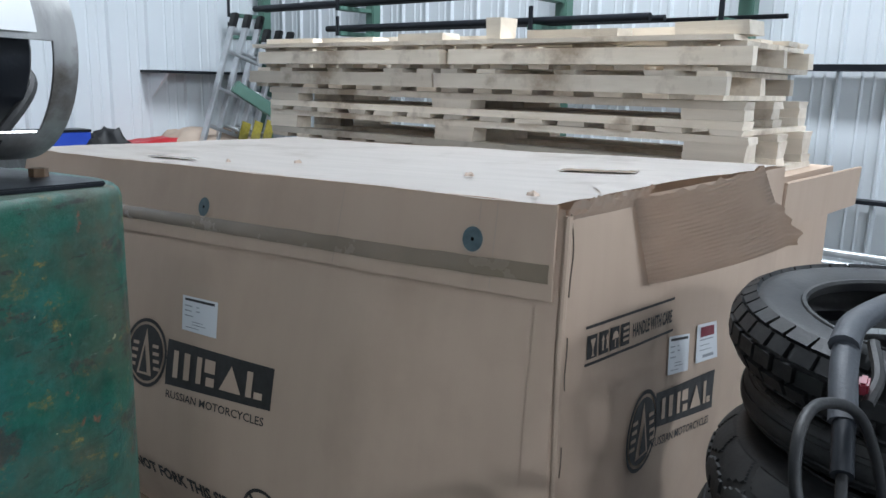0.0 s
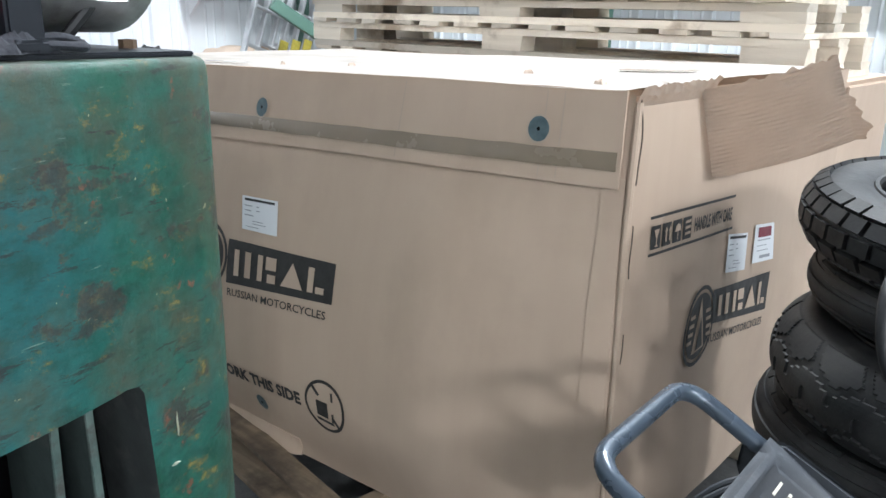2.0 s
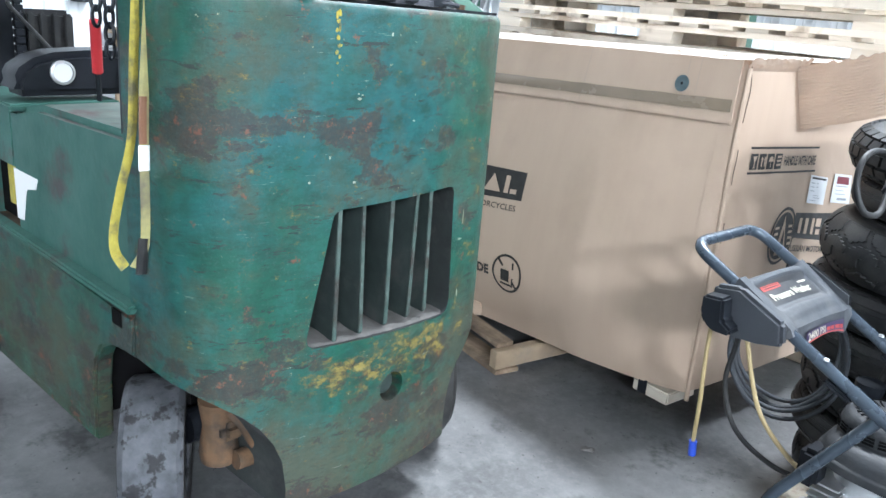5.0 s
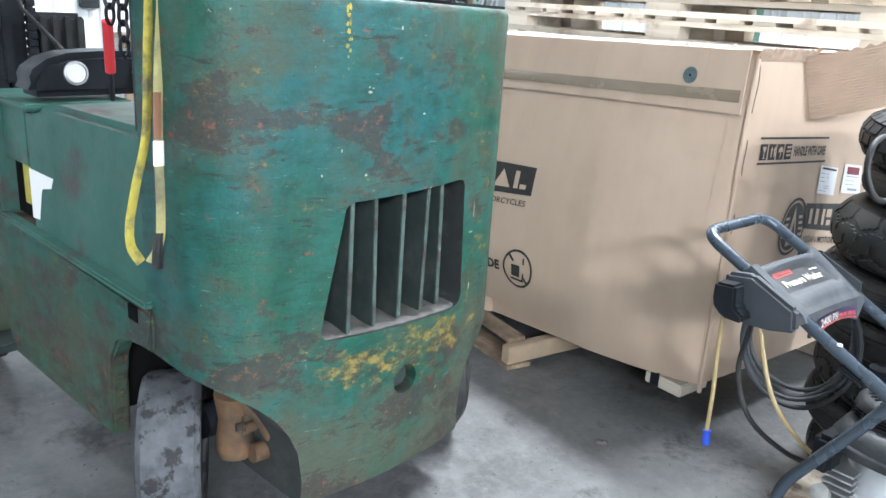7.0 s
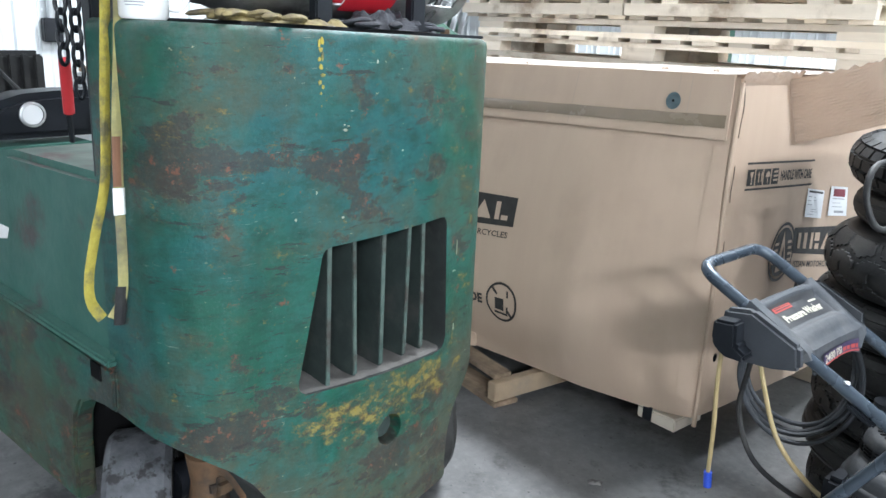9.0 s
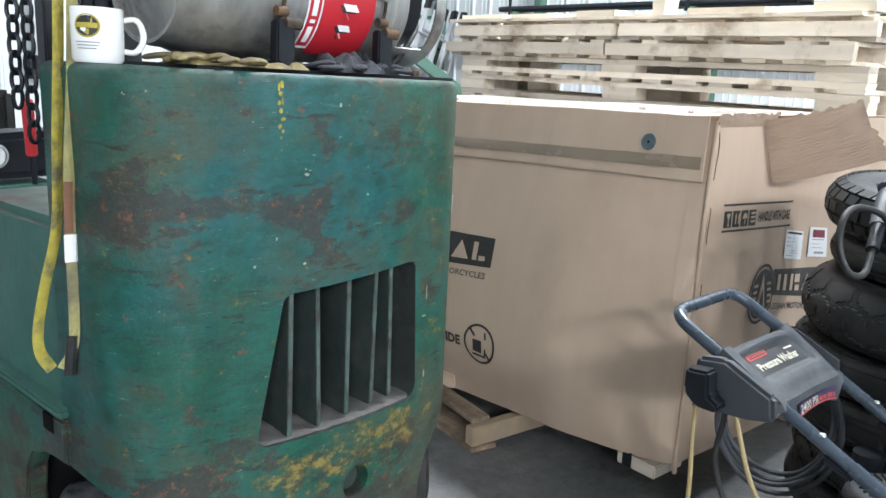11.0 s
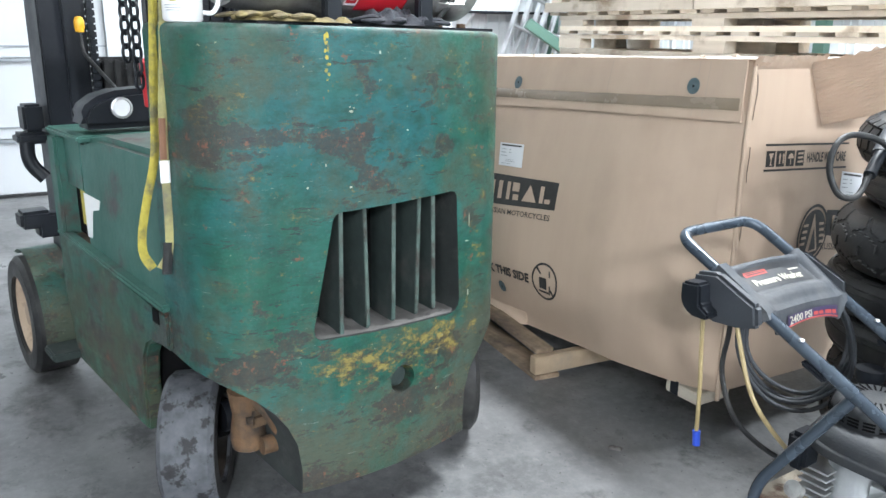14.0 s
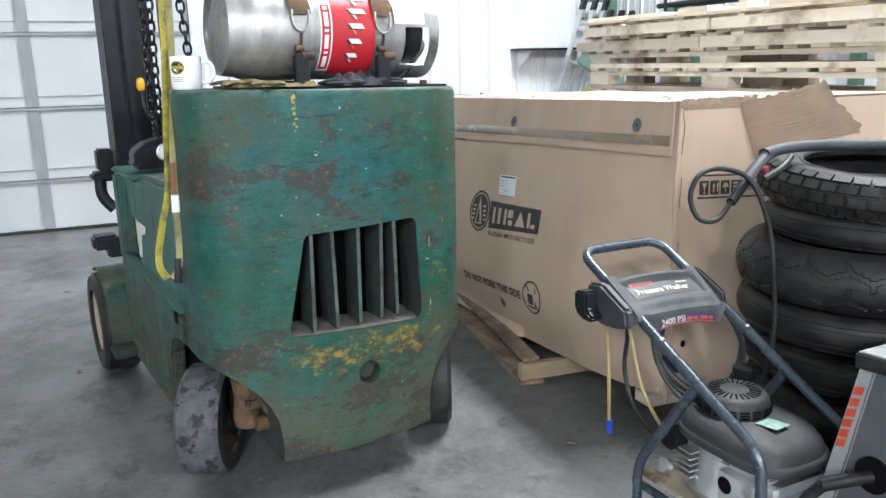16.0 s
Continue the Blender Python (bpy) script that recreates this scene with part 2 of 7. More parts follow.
RUBBER = surf("black_rubber", (0.008, 0.0085, 0.0095), (0.014, 0.0143, 0.0152), 6.0, 0.52, bump=0.15, bscale=120, stain=(0.042, 0.041, 0.039), sscale=7, slo=0.46, shi=0.74, spec=0.35)
GREYRUB = surf("scuffed_grey_rubber", (0.040, 0.043, 0.050), (0.085, 0.090, 0.099), 26.0, 0.75, bump=1.0, bscale=34, stain=(0.014, 0.014, 0.016), sscale=17, slo=0.53, shi=0.58)
TUBE = surf("grey_blue_tube_enamel", (0.050, 0.066, 0.088), (0.06, 0.078, 0.10), 6.0, 0.27, 0.3, bump=0.04, rvar=0.08, coat=0.2)
PLAST = surf("dark_grey_plastic", (0.030, 0.034, 0.041), (0.044, 0.049, 0.057), 8.0, 0.58, bump=0.15, bscale=200, stain=(0.058, 0.059, 0.061), sscale=9, slo=0.52, shi=0.75)
PANEL = surf("dusty_grey_panel", (0.034, 0.039, 0.047), (0.052, 0.058, 0.067), 6.0, 0.70, bump=0.15, bscale=200, stain=(0.095, 0.096, 0.098), sscale=5, slo=0.5, shi=0.75)
ALU = surf("cast_aluminium", (0.52, 0.53, 0.54), (0.62, 0.63, 0.64), 12.0, 0.35, 0.85, bump=0.2, bscale=60)
TANK = surf("brushed_tank_steel", (0.30, 0.295, 0.285), (0.46, 0.455, 0.44), 9.0, 0.42, 0.7, bump=0.25, bscale=30, stain=(0.15, 0.125, 0.105), sscale=9, slo=0.54, shi=0.72, stretch=(3, 0.6, 3))
CONC = old_concrete()
INK = surf("black_print_ink", (0.02, 0.019, 0.018), (0.032, 0.03, 0.028), 30.0, 0.6, bump=0.0)
PAPER = surf("white_paper_label", (0.70, 0.71, 0.73), (0.75, 0.76, 0.77), 5.0, 0.5, bump=0.0)
WHITE = surf("white_glaze", (0.80, 0.80, 0.79), (0.83, 0.83, 0.82), 3.0, 0.12, bump=0.0, rvar=0.03)
YELLOW = surf("yellow_webbing", (0.33, 0.275, 0.035), (0.45, 0.375, 0.06), 40.0, 0.75, bump=0.4, bscale=220, stain=(0.22, 0.19, 0.06), sscale=9, slo=0.5, shi=0.7)
RED = surf("red_enamel", (0.42, 0.02, 0.03), (0.50, 0.03, 0.035), 8.0, 0.35, bump=0.05)
# near-black that stands for shade in holes and gaps; also colours the socket
DARK = surf("cavity_shade_black", (0.004, 0.004, 0.0045), (0.007, 0.007, 0.0075), 5.0, 0.9, bump=0.0, spec=0.05)
BLUE = surf("blue_plastic", (0.02, 0.06, 0.42), (0.03, 0.08, 0.5), 5.0, 0.4, bump=0.0)


# ---------------------------------------------------------------- mesh helpers
def part(name, bm, material, parent=None, label="", smooth=False, bevel=0.0):
    if bevel:
        bmesh.ops.bevel(bm, geom=[e for e in bm.edges if e.calc_face_angle(0) > 0.5], offset=bevel, segments=2, affect="EDGES", clamp_overlap=True)
    bmesh.ops.recalc_face_normals(bm, faces=bm.faces)
    me = bpy.data.meshes.new(name)
    bm.to_mesh(me)
    bm.free()
    for p in me.polygons:
        p.use_smooth = smooth
    if smooth:
        me.set_sharp_from_angle(angle=radians(38))
    for one in (material if isinstance(material, (list, tuple)) else [material]):
        me.materials.append(one)
    ob = new(name, me)
    if parent:
        ob.parent = parent
    if label:
        ob["label"] = label
    return ob


def thing(name, m, label, category, group=""):
    ob = new(name)
    ob.empty_display_size = 0.05
    ob.matrix_world = m
    return tagged(ob, label, category, group)


def block(x0, x1, y0, y1, z0, z1, m=None, bm=None):
    bm = bm or bmesh.new()
    t = Matrix.Translation(((x0 + x1) / 2, (y0 + y1) / 2, (z0 + z1) / 2)) @ Matrix.Diagonal((x1 - x0, y1 - y0, z1 - z0, 1))
    bmesh.ops.create_cube(bm, size=1, matrix=(m @ t) if m else t)
    return bm


def smooth_path(pts, n=6):
    """A Catmull-Rom line through the points."""
    pts = [Vector(p) for p in pts]
    ext = [2 * pts[0] - pts[1], *pts, 2 * pts[-1] - pts[-2]]
    out = []
    for i in range(1, len(ext) - 2):
        a, b, c, d = ext[i - 1:i + 3]
        for k in range(n):
            t = k / n
            out.append(0.5 * (2 * b + (c - a) * t + (2 * a - 5 * b + 4 * c - d) * t * t + (3 * b - a - 3 * c + d) * t ** 3))
    return out + [pts[-1]]


def rounded(pts, r, n=5):
    """A broken line whose corners are turned with the radius r."""
    pts = [Vector(p) for p in pts]
    out = [pts[0]]
    for a, b, c in zip(pts, pts[1:], pts[2:]):
        d1, d2 = (a - b), (c - b)
        k = min(r, d1.length * 0.48, d2.length * 0.48)
        p, q = b + d1.normalized() * k, b + d2.normalized() * k
        for i in range(n + 1):
            t = i / n
            out.append((1 - t) ** 2 * p + 2 * t * (1 - t) * b + t * t * q)
    return out + [pts[-1]]


def tube(pts, r, seg=10, bm=None, closed=False, flat=1.0, up=None):
    """A tube, or with flat < 1 a band, along the points."""
    bm = bm or bmesh.new()
    pts = [Vector(p) for p in pts]
    rings, n = [], len(pts)
    ref = Vector(up) if up else None
    for i, p in enumerate(pts):
        d = (pts[(i + 1) % n] - pts[i - 1]) if closed else (pts[min(i + 1, n - 1)] - pts[max(i - 1, 0)])
        d.normalize()
        if ref is None:
            ref = Vector((0, 0, 1)) if abs(d.z) < 0.9 else Vector((1, 0, 0))
        side = d.cross(ref)
        side.normalize()
        nrm = side.cross(d)
        if not up:
            ref = nrm.copy()
        rings.append([bm.verts.new(p + side * (r * math.cos(2 * math.pi * k / seg)) + nrm * (r * flat * math.sin(2 * math.pi * k / seg))) for k in range(seg)])
    for i in range(n if closed else n - 1):
        a, b = rings[i], rings[(i + 1) % n]
        for k in range(seg):
            bm.faces.new((a[k], a[(k + 1) % seg], b[(k + 1) % seg], b[k]))
    if not closed:
        bm.faces.new(rings[0][::-1])
        bm.faces.new(rings[-1])
    return bm


def lathe(profile, seg=32, m=None, bm=None, closed=False):
    """Turns (radius, height) pairs round the z axis."""
    bm = bm or bmesh.new()
    rings = []
    for r, z in profile:
        if r < 1e-5:
            rings.append([bm.verts.new((0, 0, z))])
        else:
            rings.append([bm.verts.new((r * math.cos(2 * math.pi * k / seg), r * math.sin(2 * math.pi * k / seg), z)) for k in range(seg)])
    pairs = list(zip(rings, rings[1:])) + ([(rings[-1], rings[0])] if closed else [])
    for a, b in pairs:
        for k in range(seg):
            if len(a) == 1 and len(b) == 1:
                continue
            if len(a) == 1:
                bm.faces.new((a[0], b[(k + 1) % seg], b[k]))
            elif len(b) == 1:
                bm.faces.new((a[k], a[(k + 1) % seg], b[0]))
            else:
                bm.faces.new((a[k], a[(k + 1) % seg], b[(k + 1) % seg], b[k]))
    if m:
        bmesh.ops.transform(bm, matrix=m, verts=bm.verts)
    return bm


def extrude_outline(outline, depth, m=None, bm=None):
    """A plate: the outline in x and z, its thickness along y."""
    bm = bm or bmesh.new()
    a = [bm.verts.new((x, 0, z)) for x, z in outline]
    b = [bm.verts.new((x, depth, z)) for x, z in outline]
    n = len(outline)
    bm.faces.new(a)
    bm.faces.new(b[::-1])
    for k in range(n):
        bm.faces.new((a[k], b[k], b[(k + 1) % n], a[(k + 1) % n]))
    if m:
        bmesh.ops.transform(bm, matrix=m, verts=bm.verts)
    return bm


def structure(name, bm, material, label, smooth=False):
    return tagged(part(name, bm, material, None, "", smooth), label, name.split("_")[0], "", "structure")


# ---------------------------------------------------------------- structure
XW, YW, XE, YS, CEIL = -5.0, 3.2, 12.0, -14.0, 5.4


def ribbed(length, height, pitch=0.23, deep=0.022):
    """Steel siding in the xz plane facing -y: flat pans between trapezoid ribs."""
    bm = bmesh.new()
    xs, x = [(0.0, 0.0)], 0.0
    while x < length - pitch:
        for f, d in ((0.36, 0.0), (0.40, 0.3), (0.44, 0.0), (0.60, 0.0), (0.64, 0.3), (0.68, 0.0), (0.86, 0.0), (0.91, 1.0), (0.96, 1.0), (1.0, 0.0)):
            xs.append((x + f * pitch, -deep * d))
        x += pitch
    xs.append((length, 0.0))
    lo = [bm.verts.new((a, b, 0)) for a, b in xs]
    hi = [bm.verts.new((a, b, height)) for a, b in xs]
    for i in range(len(xs) - 1):
        bm.faces.new((lo[i], lo[i + 1], hi[i + 1], hi[i]))
    back = [bm.verts.new(p) for p in ((0, 0.12, 0), (length, 0.12, 0), (length, 0.12, height), (0, 0.12, height))]
    bm.faces.new(back)
    bm.faces.new((lo[0], hi[0], back[3], back[0]))
    bm.faces.new((hi[-1], lo[-1], back[1], back[2]))
    return bm


structure("floor", block(XW - 0.3, XE + 0.3, YS - 0.3, YW + 0.3, -0.2, 0), CONC, "grey sealed concrete floor with dust and stains")
w = structure("wall_north", ribbed(XE - XW, CEIL), SIDING, "white ribbed steel siding wall behind the rack")
w.matrix_world = pose(XW, YW, 0)
DOOR_Y = -0.95
w = structure("wall_west", ribbed(YW - DOOR_Y, CEIL, 0.305), SIDING, "white ribbed steel siding wall beside the overhead door")
w.matrix_world = pose(XW, DOOR_Y, 0, 0, 0, 90)
structure("wall_west_far", block(XW - 0.12, XW, YS, -4.9, 0, CEIL), SIDING, "plain white wall")
structure("wall_over_door", block(XW - 0.12, XW, -4.9, DOOR_Y, 3.7, CEIL), SIDING, "plain white wall over the overhead door")
structure("wall_east", block(XE, XE + 0.12, YS, YW + 0.12, 0, CEIL), SIDING, "plain white wall")
structure("wall_south", block(XW - 0.12, XE, YS - 0.12, YS, 0, CEIL), SIDING, "plain white wall")
structure("ceiling", block(XW - 0.2, XE + 0.2, YS - 0.2, YW + 0.2, CEIL + 0.004, CEIL + 0.15), surf("grey_ceiling_liner", (0.30, 0.31, 0.32), (0.34, 0.35, 0.36), 1.0, 0.6, bump=0.02), "plain grey steel ceiling")
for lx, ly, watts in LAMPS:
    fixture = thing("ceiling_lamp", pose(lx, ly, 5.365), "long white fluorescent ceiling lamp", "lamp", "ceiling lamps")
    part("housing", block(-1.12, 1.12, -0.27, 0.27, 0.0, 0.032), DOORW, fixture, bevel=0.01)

# overhead door: sections with raised stiles and joints
door = tagged(new("door_1"), "closed white sectional overhead door with grey stiles", "door", "", "structure")
door.matrix_world = pose(XW + 0.0, 0, 0)
for k in range(6):
    z0 = 0.568 * k - 0.143
    lo = max(z0, 0.02)
    part("door_section", block(-0.05, 0.0, -4.88, DOOR_Y - 0.02, lo, z0 + 0.563), DOORW, door, bevel=0.006)
    part("door_joint", block(0.001, 0.026, -4.88, DOOR_Y - 0.02, z0 + 0.54, z0 + 0.565), DOORRAIL, door, "grey galvanised joint rail", bevel=0.004)
    part("door_joint", block(0.001, 0.010, -4.88, DOOR_Y - 0.02, z0 + 0.645, z0 + 0.653), DOORRAIL, door)
    for y in (-4.4, -3.3, -2.195):
        part("door_stile", block(0.001, 0.018, y - 0.042, y + 0.042, lo + 0.004, z0 + 0.535), DOORRAIL, door, "grey galvanised stile")
part("bottom_seal", block(-0.05, 0.03, -4.88, DOOR_Y - 0.02, 0.0, 0.019), RUBBER, door, "black rubber seal")

structure("trim_door_jamb", block(XW, XW + 0.06, DOOR_Y - 0.02, DOOR_Y + 0.07, 0.0, 3.7), STEEL, "galvanised overhead door track")
cond = thing("wall_conduit", pose(XW, -0.45, 0), "grey electrical conduit with a switch box on the siding", "conduit")
part("pipe", tube([(0.05, 0, 1.18), (0.05, 0, 4.8)], 0.028, 12), STEEL, cond, smooth=True)
part("switch_box", block(0.0, 0.085, -0.06, 0.06, 1.02, 1.18), BLACKM, cond, "dark switch box", bevel=0.006)

# rack of pipes along the north wall
rack = thing("pipe_rack", pose(0, 0, 0), "green steel wall rack holding long black pipes", "rack")
for x in (-4.84, -3.56, -1.94, -0.84):
    part("upright", block(x - 0.04, x + 0.04, YW - 0.20, YW - 0.12, 0, 3.2), POSTG, rack, bevel=0.006)
    for z in (1.675, 1.845):
        part("arm", block(x - 0.03, x + 0.03, YW - 0.50, YW - 0.20, z - 0.03, z), POSTG, rack, bevel=0.004)
        part("arm_stop", block(x - 0.012, x + 0.012, YW - 0.512, YW - 0.5005, z - 0.03, z + 0.10), BLACKM, rack)
for k, (x0, x1, z, r) in enumerate(((-3.75, -1.25, 1.699, 0.022), (-3.6, -1.2, 1.695, 0.018), (-3.4, -0.6, 1.689, 0.012), (-4.6, -2.3, 1.871, 0.024), (-4.55, -0.2, 1.867, 0.02))):
    pipe = thing("steel_pipe", pose(x0, YW - 0.43 + 0.065 * (k % 3), z + 0.0), "long dark steel pipe lying on the wall rack", "pipe", "pipes on the rack")
    part("barrel", tube([(0, 0, 0), (x1 - x0, 0.01, 0.0)], r, 12), BLACKM, pipe, smooth=True)
for nm, y0, y1, z0, z1, x0, x1 in (("girt", YW - 0.10, YW - 0.025, 1.437, 1.470, XW + 0.1, 5.0), ("girt", YW - 0.10, YW - 0.025, 0.80, 0.82, XW + 0.1, 5.0)):
    structure("trim_girt", block(x0, x1, y0, y1, z0, z1), BLACKM, "dark steel girt along the wall")
for k in range(2):
    rail = thing("conduit", pose(-0.45, YW - 0.14 - 0.07 * k, 0.55 - 0.045 * k), "bright galvanised pipe lying along the wall", "pipe", "pipes by the wall")
    part("barrel", tube([(0, 0, 0), (2.6, 0, 0)], 0.022, 12), STEEL, rail, smooth=True)
    for x in (0.35, 2.1):
        part("bracket", block(x, x + 0.03, -0.02, 0.14 + 0.07 * k, -0.035, -0.02), STEEL, rail)

# shelf and ladders on the west wall
shelf = thing("wall_shelf", pose(XW, 0, 0), "thin dark shelf on the white siding wall", "shelf")
part("board", block(0.0, 0.28, 2.0, 2.95, 1.365, 1.385), BLACKM, shelf, bevel=0.003)
for y in (2.07, 2.75):
    part("bracket", extrude_outline([(0.0, 1.364), (0.24, 1.364), (0.0, 1.18)], 0.02, pose(0.024, y, 0)), SIDING, shelf, "white triangular bracket")


def ladder(x, y, lean):
    ob = thing("ladder", pose(x, y, 0, lean, 0, 0), "aluminium ladder with black end caps leaning in the corner", "ladder", "ladders")
    for dy in (0.0, 0.31):
        part("rail", block(-0.03, 0.03, dy - 0.012, dy + 0.012, 0.0, 1.86), ALU, ob, bevel=0.004)
        part("end_cap", block(-0.035, 0.035, dy - 0.018, dy + 0.018, 1.81, 1.92), RUBBER, ob, "black rubber end cap", bevel=0.006)
    for k in range(6):
        part("rung", tube([(0, 0.012, 0.18 + 0.29 * k), (0, 0.298, 0.18 + 0.29 * k)], 0.014, 8), ALU, ob, smooth=True)
    part("tag", block(0.031, 0.036, 0.27, 0.35, 1.0, 1.17), YELLOW, ob, "yellow warning tag")
    return ob


for k in range(3):
    ladder(-4.48 - 0.045 * k, 1.88 + 0.15 * k, -19)
beam = thing("steel_beam", pose(-4.25, 2.34, 1.32, 0, 32, 74), "green painted steel beam leaning in the corner", "beam")
part("web", block(0, 1.1, -0.03, 0.03, -0.09, 0.0), POSTG, beam, bevel=0.005)

# bench with clutter under the west wall
bench = thing("workbench", pose(XW + 0.28, 0.9, 0.02), "low plywood bench along the white wall", "bench")
part("top", block(-0.24, 0.24, -1.2, 1.9, 0.80, 0.84), WOOD_END, bench, bevel=0.004)
for x in (-0.22, 0.16):
    for y in (-1.15, 0.45, 1.82):
        part("leg", block(x, x + 0.06, y, y + 0.06, -0.019, 0.799), WOOD_END, bench)
for y, mat, sx, sy, sz, lab in ((0.99, RED, 0.2, 0.28, 0.10, "small red carton on the bench"), (1.27, BLUE, 0.2, 0.26, 0.10, "small blue carton on the bench")):
    c = thing("small_box", pose(XW + 0.3, y, 0.861), lab, "box", "boxes on the bench")
    part("body", block(-sx / 2, sx / 2, -sy / 2, sy / 2, 0, sz), mat, c, bevel=0.004)
    part("lid", block(-sx / 2 - 0.004, sx / 2 + 0.004, -sy / 2 - 0.004, sy / 2 + 0.004, sz + 0.001, sz + 0.018), BLACKM, c, "dark lid", bevel=0.003)


def crumple(w, d, h, seed, n=14):
    """A slack heap of cloth or film, open below."""
    bm = bmesh.new()
    rows = []
    for j in range(n + 1):
        row = []
        for i in range(n + 1):
            u, v = i / n * 2 - 1, j / n * 2 - 1
            e = max(0.0, 1 - max(abs(u), abs(v)) ** 3)
            q = noise.noise(Vector((u * 1.7 + seed, v * 1.7, seed * 0.7)))
            q2 = noise.noise(Vector((u * 4 + seed, v * 4, seed)))
            row.append(bm.verts.new((u * w * (1 + 0.18 * q), v * d * (1 + 0.18 * q2), h * e * max(0.12, 0.62 + 0.6 * q + 0.25 * q2))))
        rows.append(row)
    for j in range(n):
        for i in range(n):
            bm.faces.new((rows[j][i], rows[j][i + 1], rows[j + 1][i + 1], rows[j + 1][i]))
    lo = [rows[0][i] for i in range(n + 1)] + [rows[j][n] for j in range(1, n + 1)] + [rows[n][i] for i in range(n - 1, -1, -1)] + [rows[j][0] for j in range(n - 1, 0, -1)]
    bm.faces.new(lo[::-1])
    return bm


for x, y, s, mat, name, lab in ((XW + 0.3, 1.52, (0.15, 0.16, 0.15), RUBBER, "tool_bag", "slumped black tool bag on the bench"), (XW + 0.3, 1.85, (0.15, 0.30, 0.055), RED, "red_cloth", "crumpled red cloth on the bench"),
                                (XW + 0.3, 2.37, (0.2, 0.36, 0.15), CARD_IN, "paper_heap", "heap of crumpled brown packing paper on the bench")):
    c = thing(name, pose(x, y, 0.861), lab, name.split("_")[1])
    part("folds", crumple(*s, seed=x + y * 3), mat, c, smooth=True)

# ---------------------------------------------------------------- crates
def bulge(z):
    """How far a carton's long side swells at a height."""
    out = 0.14 * math.sin(math.pi / 2 * min(1.0, max(0.0, (1.12 - z) / 0.85)))
    return out * (1.0 - 0.50 * min(1.0, max(0.0, (0.34 - z) / 0.22)) ** 1.5)


def front_y(x, z):
    return 0.008 - bulge(z) * min(1.0, max(0.0, -x / 0.4)) ** 0.6 + 0.004 * noise.noise(Vector((x * 2.5, 0, z * 2.5))) + 0.0016 * noise.noise(Vector((x * 8, 4, z * 6)))


def lid_edge(x):
    """Height of the crate's upper edge, which sags away from the near corner."""
    return 1.136 + 0.025 * max(x, -1.9)


def right_x(y, z):
    return 0.08 * bulge(z) * math.sin(math.pi * min(1, max(0, y / 1.16))) + 0.006 * noise.noise(Vector((9, y * 2.5 + z * 1.5, z * 2.5))) + 0.0025 * noise.noise(Vector((3, y * 7 + z * 4, z * 5)))


def on_front(x, z, off):
    return Vector((x, front_y(x, z) - off, z))


def on_right(y, z, off):
    return Vector((right_x(y, z) + off, y, z))


def patch(place, a0, a1, z0, z1, off, na=12, nz=4, thick=0.0, edge=0.0):
    """A sheet that follows a carton side; z0 and z1 are heights or functions of the way along; edge makes a torn lower rim."""
    bm = bmesh.new()
    f0 = z0 if callable(z0) else (lambda a: z0)
    f1 = z1 if callable(z1) else (lambda a: z1)
    layers = []
    for o in ((off,) if not thick else (off, off - thick)):
        rows = []
        for i in range(na + 1):
            a = a0 + (a1 - a0) * i / na
            lo = f0(a) + edge * noise.noise(Vector((a * 30, 3, 1)))
            rows.append([bm.verts.new(place(a, lo + (f1(a) - lo) * j / nz, o)) for j in range(nz + 1)])
        for i in range(na):
            for j in range(nz):
                bm.faces.new((rows[i][j], rows[i + 1][j], rows[i + 1][j + 1], rows[i][j + 1]))
        layers.append(rows)
    if thick:
        a, b = layers
        rim = [(i, 0) for i in range(na + 1)] + [(na, j) for j in range(1, nz + 1)] + [(i, nz) for i in range(na - 1, -1, -1)] + [(0, j) for j in range(nz - 1, 0, -1)]
        for (i, j), (k, l) in zip(rim, rim[1:] + rim[:1]):
            bm.faces.new((a[i][j], a[k][l], b[k][l], b[i][j]))
    return bm


def disc(place, ca, cz, ra, rz, off, n=28, inner=0.0, tilt=0.0):
    bm = bmesh.new()
    out = [bm.verts.new(place(ca + ra * math.cos(t), cz + rz * math.sin(t) + tilt * ra * math.cos(t), off)) for t in (2 * math.pi * k / n for k in range(n))]
    if inner:
        ins = [bm.verts.new(place(ca + ra * inner * math.cos(t), cz + rz * inner * math.sin(t) + tilt * ra * inner * math.cos(t), off)) for t in (2 * math.pi * k / n for k in range(n))]
        for k in range(n):
            bm.faces.new((out[k], out[(k + 1) % n], ins[(k + 1) % n], ins[k]))
    else:
        bm.faces.new(out)
    return bm


def poly(place, pts, off):
    bm = bmesh.new()
    bm.faces.new([bm.verts.new(place(a, z, off)) for a, z in pts])
    return bm


def lettering(text, width, height, bold=0.0):
    """Flat letters of Blender's own font as a bmesh, fitted into width by height from the origin."""
    cu = bpy.data.curves.new("letters", "FONT")
    cu.body, cu.offset, cu.resolution_u = text, bold, 2
    ob = new("letters", cu)
    dg = bpy.context.evaluated_depsgraph_get()
    me = bpy.data.meshes.new_from_object(ob.evaluated_get(dg))
    bpy.data.objects.remove(ob)
    bpy.data.curves.remove(cu)
    bm = bmesh.new()
    bm.from_mesh(me)
    bpy.data.meshes.remove(me)
    xs, ys = [v.co.x for v in bm.verts], [v.co.y for v in bm.verts]
    x0, y0, sx, sy = min(xs), min(ys), max(xs) - min(xs), max(ys) - min(ys)
    for v in bm.verts:
        v.co = ((v.co.x - x0) / sx * width, (v.co.y - y0) / sy * height, 0)
    return bm


